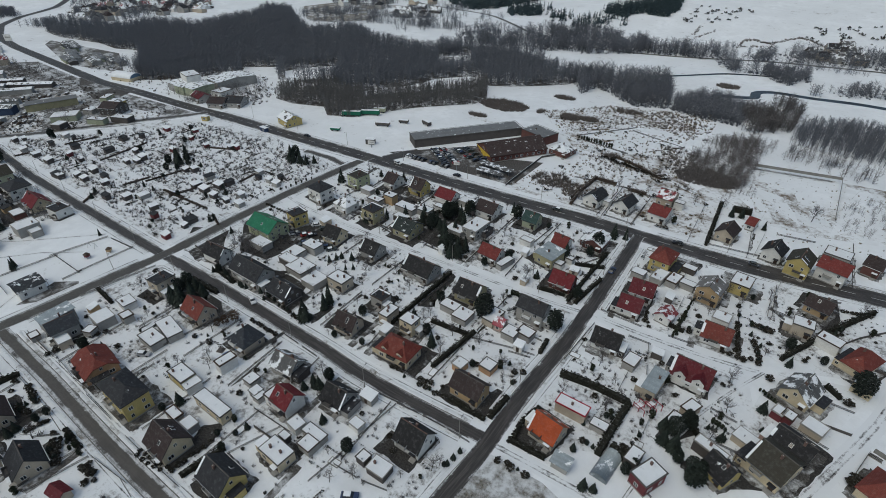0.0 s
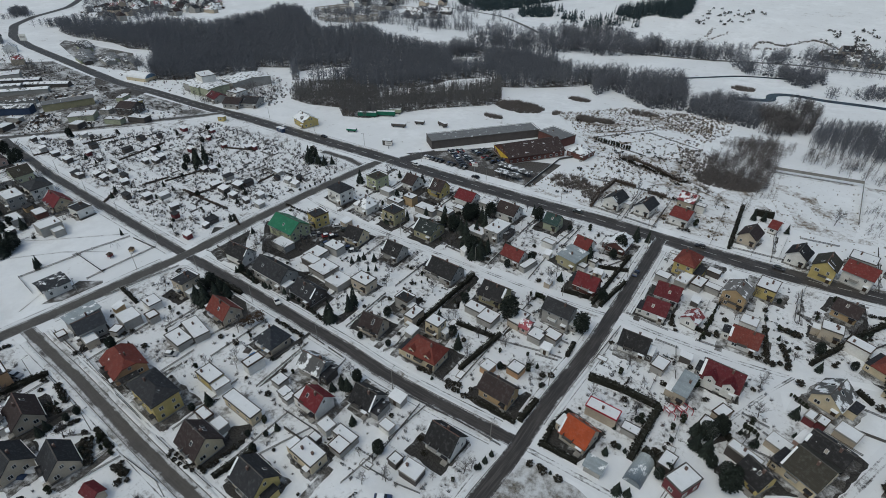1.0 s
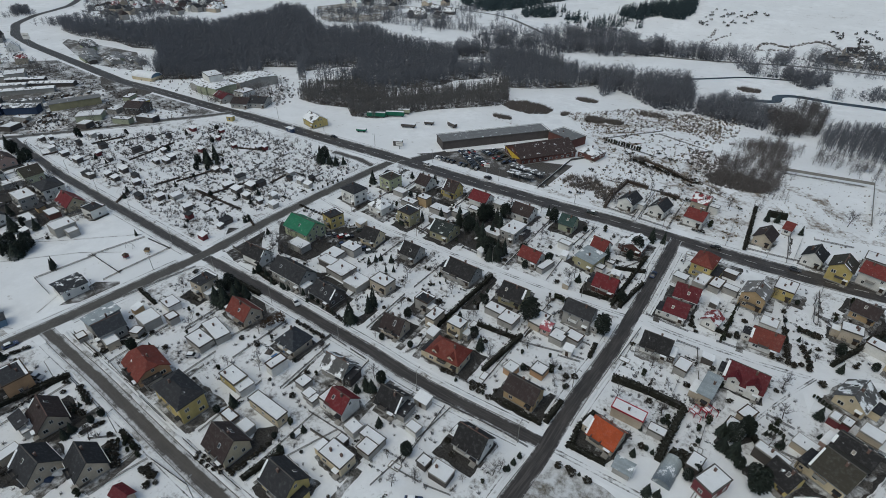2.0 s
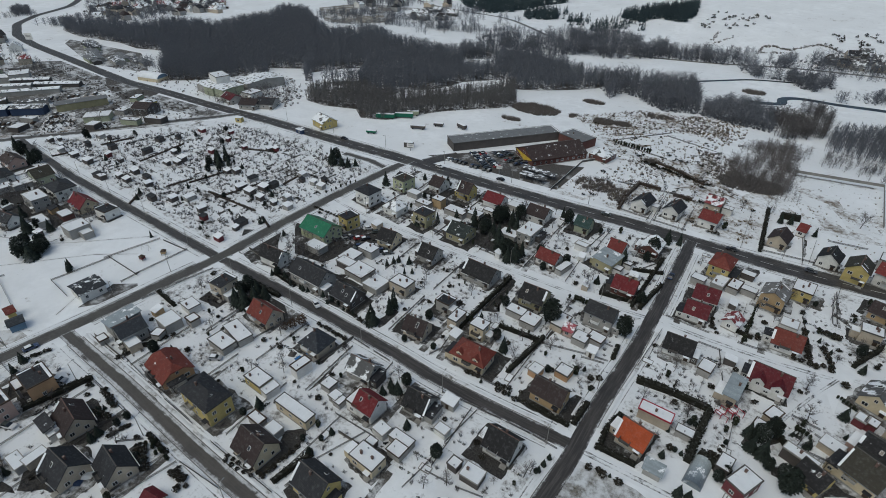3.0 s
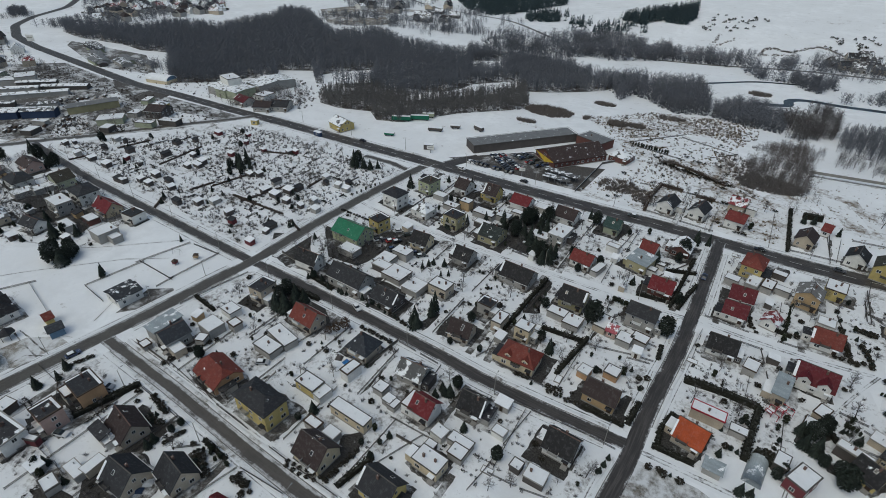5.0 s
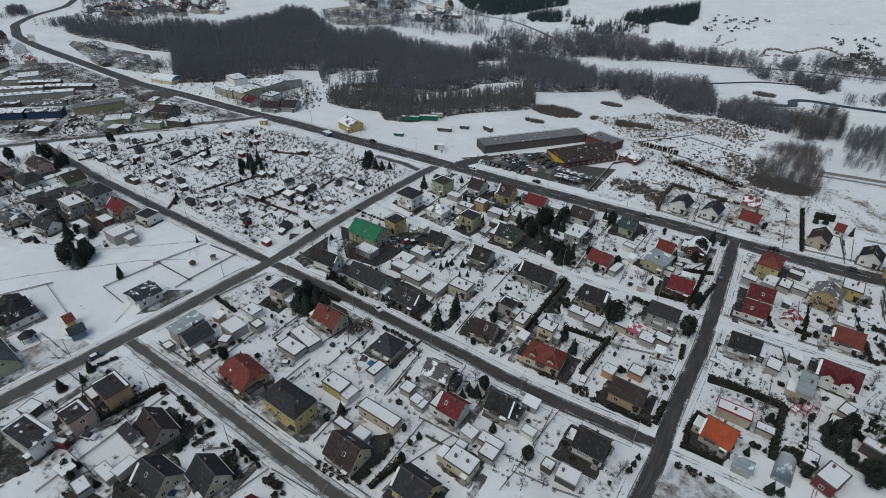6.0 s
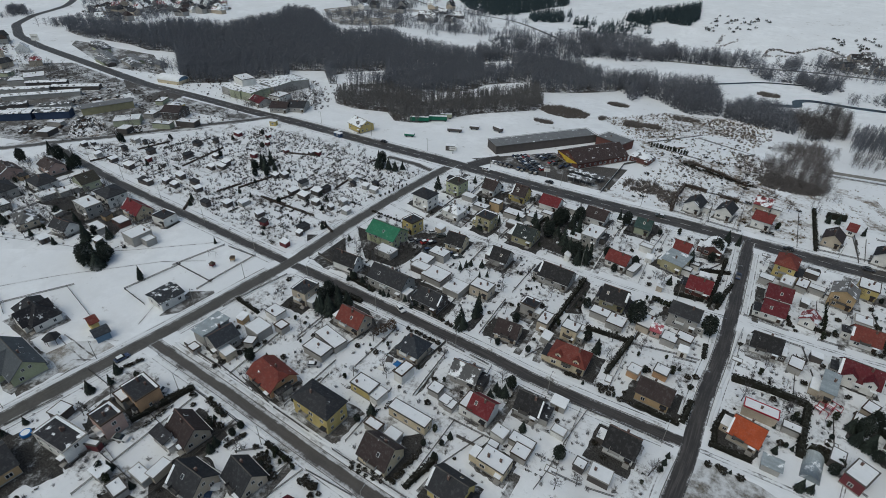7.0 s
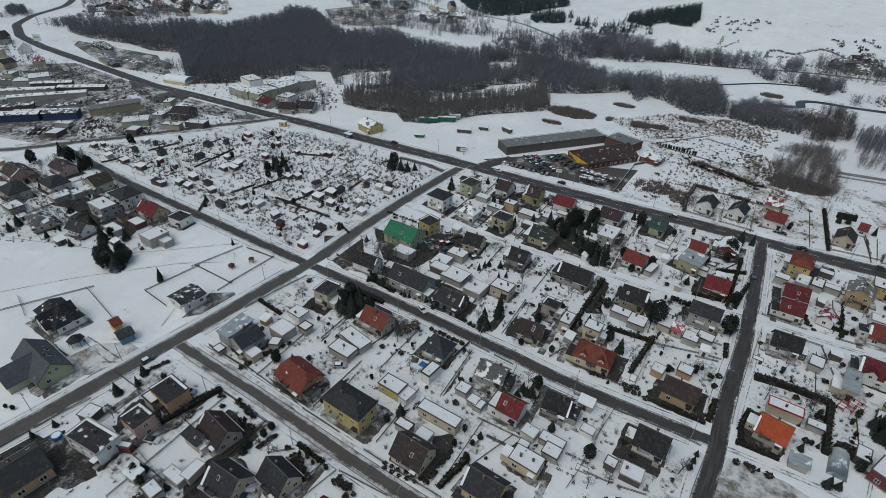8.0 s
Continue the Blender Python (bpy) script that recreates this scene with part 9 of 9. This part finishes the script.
trailer(-40, 163, 28, 12, 2.4, "greenp", "green box trailer parked on snow")
trailer(-31, 171, 28, 12, 2.4, "greenp", "green box trailer parked on snow")
trailer(-29, 178, 28, 8, 2.2, "sage", "pale green box trailer parked on snow")
trailer(-12, 160, 22, 9, 1.4, "dark", "dark flat-bed trailer under snow")
trailer(-4, 171, 20, 6, 1.2, "dark", "dark flat-bed trailer under snow")
trailer(10, 176, -20, 7, 1.8, "dark", "dark lorry trailer parked on snow")
trailer(-31, 138, 22, 6, 1.0, "greenp", "low green trailer with a cover")


def sign_board(x, y, ang, high, wide, tall, name="billboard", label="grey advertising board on a steel post"):
    ob = new(name)
    ob.matrix_basis = pose(x, y, land(x, y), 0, 0, ang)
    tagged(ob, label, name.replace("_", " "))
    part("post", mesh_of("post", *cyl(0, 0, 0, high, 0.25, 0.2, 8), "steel"), ob)
    b = part("board", mesh_of("board", *box(-wide / 2, wide / 2, -0.15, 0.15, high - 0.2, high + tall), "wall_white"), ob)
    part("writing", mesh_of("writing", *box(-wide * 0.36, wide * 0.36, -0.19, -0.152, high + tall * 0.45, high + tall * 0.65), "wall_grey"), b, label="unreadable line as a plain bar")


sign_board(-433, 127, 30, 7, 7, 5.5)
sign_board(4, 130, 20, 2.2, 4, 1.8)
sign_board(60, 131, 20, 3.2, 3, 1.5)


def kiosk(x, y, ang, wall, w=3.2, d=2.6, h=2.6):
    ob = new("kiosk")
    ob.matrix_basis = pose(x, y, land(x, y), 0, 0, ang)
    tagged(ob, f"small {WALLS[wall][1]} kiosk with flat roof", "kiosk")
    part("wall", mesh_of("wall", *box(-w / 2, w / 2, -d / 2, d / 2, 0, h), "wall_" + wall), ob)
    part("roof", mesh_of("roof", *box(-w / 2 - 0.25, w / 2 + 0.25, -d / 2 - 0.25, d / 2 + 0.25, h, h + 0.2), "snow_cap"), ob)
    window_at(ob, 0, -d / 2, 1.5, 0, 1.2, 0.9)


kiosk(-112, 106, 20, "yellow", 4, 3, 3)
kiosk(-66, 113.5, -5, "navy", 5, 2.2, 2.6)
kiosk(0, 134, 20, "dark", 5, 3, 3)


# gable panel of the market, and the snow-covered trolley shelters of its car park
def shelter(x, y, ang, run):
    ob = new("shelter")
    ob.matrix_basis = pose(x, y, land(x, y), 0, 0, ang)
    tagged(ob, "long open parking shelter with snow-streaked grey roof", "shelter", "shelters of the car park")
    part("roof", mesh_of("roof", *box(-run / 2, run / 2, -2.2, 2.2, 2.6, 2.8, 0.05), "roof_greysn"), ob)
    for k in range(5):
        for b in (-2.2, 2.2):
            part("post", mesh_of("post", *cyl((k / 4 - 0.5) * (run - 1), b, 0, 2.6, 0.08, 0.08, 6), "steel"), ob)


shelter(77, 141.5, -6, 20)
shelter(77.5, 134.5, -3, 14)


def gazebo(x, y, r, h, label, roof="roof_dark"):
    ob = new("gazebo")
    ob.matrix_basis = pose(x, y, 0)
    tagged(ob, label, "gazebo")
    v = [(r * math.cos(k * math.tau / 6), r * math.sin(k * math.tau / 6), h) for k in range(6)] + [(0, 0, h + r * 0.7)]
    part("roof", mesh_of("roof", *shell(v, [(k, (k + 1) % 6, 6) for k in range(6)], 0.12), roof), ob)
    for k in range(6):
        part("post", mesh_of("post", *cyl(r * 0.85 * math.cos(k * math.tau / 6), r * 0.85 * math.sin(k * math.tau / 6), 0, h, 0.08, 0.08, 6), "door_wood"), ob)


gazebo(-26.5, -69, 2.6, 2.3, "hexagonal wooden gazebo with dark roof")


def tunnel(x, y, ang, run, wide):
    """A snow-dusted polythene tunnel."""
    ob = new("polytunnel")
    ob.matrix_basis = pose(x, y, 0, 0, 0, ang)
    tagged(ob, "arched polythene greenhouse dusted with snow", "greenhouse")
    n, v = 10, []
    for b in (-run / 2, run / 2):
        v += [(math.cos(math.pi * k / n) * wide / 2, b, math.sin(math.pi * k / n) * wide * 0.45) for k in range(n + 1)]
    f = [(k, k + n + 1, k + n + 2, k + 1) for k in range(n)] + [tuple(range(n, -1, -1)), tuple(range(n + 1, 2 * n + 2))]
    part("cover", mesh_of("cover", v, f, "roof_metal", True), ob)


tunnel(180.5, 7.5, -8, 9, 4.5)


def pool(x, y):
    ob = new("paddling_pool")
    ob.matrix_basis = pose(x, y, 0)
    tagged(ob, "round blue garden pool with cover", "pool")
    part("wall", mesh_of("wall", *cyl(0, 0, 0, 0.9, 1.35, 1.35, 16), "blue_cloth"), ob)
    part("snow_layer", mesh_of("snow_layer", *cyl(0, 0, 0.88, 0.95, 1.1, 1.0, 16), "snow_cap"), ob)


pool(3.0, -90.9)
ribbon("road_track", [(82, 210), (101, 202), (122, 191), (151, 181), (169, 172)], 3.0, 0.06, "lane_snow", "snowy farm track beside a ditch", "road")
stuff("ditch_bushes", bush_template(90, 12), [(x + STUFF_RND.uniform(-1, 1), y + STUFF_RND.uniform(-1, 1), STUFF_RND.uniform(0.8, 1.8), 1.2) for x, y in [(118 + 36 * k / 60, 188 - 10 * k / 60) for k in range(60)]], "shrub_leaf", "low bushes along a ditch", "scrub")
stuff("field_weeds", brush_template(98), spots_in([(188, 138), (300, 138), (300, 215), (192, 212)], 260, 0.4, 1.0, (0.8, 1.5)), "dry_grass", "dry grass tufts in a snowy field", "weeds")
plot_fence(89.6, 129.0, 90.6, 169.0, "fence_dark", 1.3, "dark boarded fence beside the car park")
plot_fence(90.6, 169.2, 95.8, 176.3, "fence_dark", 1.3, "dark boarded fence beside the car park")
for x0, y0, x1, y1 in ((-62.1, 35.0, -55.6, 62.5), (-105.9, 36.1, -108.2, 63.9), (-13.0, 34.6, -42.0, 34.2), (-31.0, 35.4, -46.1, 34.5), (-150.8, 13.5, -147.7, 23.9), (-145.1, 36.5, -140.6, 53.3), (-37.9, 32.3, -32.3, 55.1), (-65.2, 6.7, -72.8, 16.5), (-6.0, 32.6, 3.2, 28.4), (-67.6, 26.4, -64.6, 38.4), (-22.4, 60.1, -23.3, 71.5), (-74.1, 78.3, -57.5, 85.3)):
    hedge(x0, y0, x1, y1, 0.8, 0.9, "brown_scrub", label="low brown hedge between allotment plots")


# lane lines of the main road
def lane_lines():
    pieces = []
    for x in range(-240, 330, 9):
        (x0, y0), (x1, y1) = stretch(MAIN, x, x + 4.5)[::max(1, len(stretch(MAIN, x, x + 4.5)) - 1)][:2]
        v, f = box(x0, x1, -0.08, 0.08, 0.052, 0.064)
        pieces.append(([(px, py + y0 + (y1 - y0) * (px - x0) / (x1 - x0), pz) for px, py, pz in v], f))
    return joined(*pieces)


tagged(new("lane_marking", mesh_of("lane_marking", *lane_lines(), "wall_white")), "worn white dashed lane line", "road marking", kind="structure")

mk = [o for o in scene.objects if o.name.startswith("market")][0]
mw, md = max(v.co.x for v in mk.children[0].data.vertices), max(v.co.y for v in mk.children[0].data.vertices)
mz = max(v.co.z for v in mk.children[0].data.vertices)
v, f = shell([(-mw, 0, 0), (mw, 0, 0), (0, mz - 3.6, 0)], [(0, 1, 2)], 0.06)
part("gable_panel", mesh_of("gable_panel", [(x, -md - 0.08 - z, 3.6 + y) for x, y, z in v], f, "sign_yellow"), mk, label="yellow boarded gable")

# worn paths over the open field
for line in ([(-88, -86), (-62, -50), (-38, -24)], [(-38, -24), (-24, -14)], [(-20, -62), (-10, -58)], [(-12, -50), (-20, -34)], [(-120, -52), (-60, -30), (-30, -2)]):
    ribbon("footpath", line, 1.6, 0.02, "pavement_snow", "trodden footpath across the snowy field", "path")

def tarpaulin(x, y, ang, w, d, h, material, label):
    """A sheet laid over a stack of goods: sagging top and hanging edges."""
    rnd = random.Random(round(x * 7 + y))
    n = 5
    v = []
    for j in range(n):
        for i in range(n):
            edge = i in (0, n - 1) or j in (0, n - 1)
            v.append(((i / (n - 1) - 0.5) * w, (j / (n - 1) - 0.5) * d, h * (0.25 if edge else rnd.uniform(0.75, 1.1))))
    f = [(j * n + i, j * n + i + 1, j * n + n + i + 1, j * n + n + i) for j in range(n - 1) for i in range(n - 1)]
    ob = new("tarpaulin", mesh_of("tarpaulin", *shell(v, f, h * 0.25), material))
    ob.matrix_basis = pose(x, y, land(x, y), 0, 0, ang)
    tagged(ob, label, "tarpaulin", "covered stacks in the yards")


tarpaulin(70.6, -15.4, -20, 2.2, 1.6, 0.9, "blue_cloth", "blue tarpaulin over a stack in a snowy yard")
tarpaulin(70.9, -19.2, -7, 2.7, 2.0, 0.9, "blue_cloth", "blue tarpaulin over a stack in a snowy yard")
tarpaulin(67.8, -23.1, 6, 3.2, 1.6, 0.9, "window_frame", "white sheet over a stack in a snowy yard")
tarpaulin(67.5, -19.0, 19, 2.2, 2.0, 0.9, "wall_dark", "dark sheet over a stack in a snowy yard")
tarpaulin(56.3, -77.5, 32, 2.7, 1.6, 0.9, "wall_navy", "navy tarpaulin over a stack beside a house")
tarpaulin(56.3, -75.4, 45, 3.2, 2.0, 0.9, "window_frame", "white sheet over a stack in a snowy yard")
tarpaulin(18.0, -82.1, 58, 2.2, 1.6, 0.9, "window_frame", "white sheet over a stack in a snowy yard")


def climbing_tower(x, y, ang):
    """A red garden frame with posts, rails and a snowy platform."""
    ob = new("climbing_tower")
    ob.matrix_basis = pose(x, y, 0, 0, 0, ang)
    tagged(ob, "red garden play frame with a snowy platform", "play equipment")
    for a in (-1.8, 0, 1.8):
        for b in (-1.2, 1.2):
            part("post", mesh_of("post", *box(a - 0.07, a + 0.07, b - 0.07, b + 0.07, 0, 2.1), "red_trim"), ob)
    for b in (-1.2, 1.2):
        part("rail", mesh_of("rail", *box(-1.8, 1.8, b - 0.06, b + 0.06, 2.1, 2.24), "red_trim"), ob)
    part("platform", mesh_of("platform", *box(-1.7, 0, -1.1, 1.1, 1.0, 1.12), "red_trim"), ob)
    part("snow_layer", mesh_of("snow_layer", *box(-1.6, -0.1, -1.0, 1.0, 1.12, 1.24, 0.08), "snow_cap"), ob)


climbing_tower(182.9, 29.5, -25)
climbing_tower(185.5, 31.7, -25)

# cold frames and raised beds
BED_RND = random.Random(37)
SIDE_ME = mesh_of("board", *box(-1.5, 1.5, -0.06, 0.06, 0, 0.4), "fence_concrete")
END_ME = mesh_of("board", *box(-0.06, 0.06, -0.9, 0.9, 0, 0.4), "fence_concrete")
FILL_ME = mesh_of("snow_layer", *box(-1.44, 1.44, -0.84, 0.84, 0, 0.3, 0.05), "snow_cap")


def raised_bed(x, y, ang):
    ob = new("raised_bed")
    ob.matrix_basis = pose(x, y, land(x, y), 0, 0, ang)
    tagged(ob, "grey boarded raised bed filled with snow", "raised bed", "raised beds")
    part("board", SIDE_ME, ob, pose(0, -0.9, 0))
    part("board", SIDE_ME, ob, pose(0, 0.9, 0))
    part("board", END_ME, ob, pose(-1.5, 0, 0))
    part("board", END_ME, ob, pose(1.5, 0, 0))
    part("snow_layer", FILL_ME, ob)


for poly, n in zip(BLOCKS[:6] + [ALLOT], (2, 3, 3, 1, 2, 1, 9)):
    for x, y in scatter(BED_RND, poly, n, 1.6):
        raised_bed(x, y, BED_RND.choice((0, 90)) + BED_RND.uniform(-6, 2))

patch("scrub_ground", [(66, 256), (92, 291), (129, 301), (148, 288), (154, 245), (149, 257), (120, 251), (90, 216), (54, 245)], 0.035, "snow_scrub", "rough scrubland with dry weeds under snow", "ground")
stuff("dry_weeds", brush_template(170), spots_in([(66, 256), (92, 291), (129, 301), (148, 288), (154, 245), (149, 257), (120, 251), (90, 216), (54, 245)], 700, 0.5, 1.3, (0.9, 1.6)), "dry_grass", "straw-brown dry weeds poking through snow", "weeds")
stuff("scrub_bushes", brush_template(171, 20), spots_in([(66, 256), (92, 291), (129, 301), (148, 288), (154, 245), (149, 257), (120, 251), (90, 216), (54, 245)], 160, 0.9, 2.2, (0.9, 1.5)), "scrub_grey", "low bare bushes in rough snow", "scrub")
patch("scrub_ground", [(166, 170), (183, 203), (202, 224), (237, 227), (266, 228), (259, 169), (218, 158), (201, 158), (180, 155)], 0.03, "snow_scrub", "rough field with dry grass under snow", "ground")
stuff("dry_weeds", brush_template(172), spots_in([(166, 170), (183, 203), (202, 224), (237, 227), (266, 228), (259, 169), (218, 158), (201, 158), (180, 155)], 220, 0.2, 0.55, (0.9, 1.6)), "dry_grass", "dry grass tufts in a snowy field", "weeds")
# cross wing of the long green-walled house by the field
house(-26.0, -84.5, 9.0, 10.0, -5, 3.0, 3.6, "gy", "slateg", "lime", "annex")
house(-40.5, -66.5, 7.0, 9.6, -4, 3.2, 3.6, "gy", "blacksn", "white", "annex")
stuff("bank_scrub", brush_template(173, 22), [(a + (c - a) * k / 16 + STUFF_RND.uniform(-1.5, 1.5), b + (d - b) * k / 16 + STUFF_RND.uniform(-2, 2), STUFF_RND.uniform(1.0, 2.2), 1.6) for a, b, c, d in ((139, 521, 142, 543), (142, 543, 149, 551), (149, 551, 159, 545), (159, 545, 167, 545), (167, 545, 177, 560), (177, 560, 188, 572), (188, 572, 199, 567), (199, 567, 209, 555), (143, 527, 167, 535), (93, 545, 95, 571), (87, 516, 111, 563), (49, 490, 90, 500)) for k in range(17)], "scrub_grey", "bare scrub along earth banks on the snowy hill", "scrub")


def play_hut(x, y, ang, paint, label):
    """A small hut of the playground on four posts."""
    ob = new("play_hut")
    ob.matrix_basis = pose(x, y, 0, 0, 0, ang)
    tagged(ob, label, "play equipment", "play equipment on the snowy playground")
    part("wall", mesh_of("wall", *box(-0.8, 0.8, -0.8, 0.8, 0.7, 1.7), paint), ob)
    v = [(-1, -1, 1.7), (1, -1, 1.7), (1, 1, 1.7), (-1, 1, 1.7), (0, 0, 2.6)]
    part("roof", mesh_of("roof", v, [(0, 1, 4), (1, 2, 4), (2, 3, 4), (3, 0, 4), (3, 2, 1, 0)], "door_wood"), ob)
    for a in (-0.7, 0.7):
        for c in (-0.7, 0.7):
            part("post", mesh_of("post", *cyl(a, c, 0, 0.75, 0.07, 0.07, 6), "door_wood"), ob)


play_hut(-18.5, -15.3, 10, "wall_maroon", "dark red wooden play hut on posts")
play_hut(-15.2, -8.5, 40, "wall_tan", "tan wooden play hut on posts")


def swing(x, y, ang):
    ob = new("swing")
    ob.matrix_basis = pose(x, y, 0, 0, 0, ang)
    tagged(ob, "steel swing frame standing in snow", "swing", "play equipment on the snowy playground")
    part("beam", mesh_of("beam", *stick((-1.6, 0, 2.1), (1.6, 0, 2.1), 0.07, 0.07), "steel"), ob)
    for a in (-1.6, 1.6):
        for c in (-0.8, 0.8):
            part("leg", mesh_of("leg", *stick((a, c, 0), (a, 0, 2.1), 0.06, 0.06), "steel"), ob)


swing(-24.4, -10.4, 20)
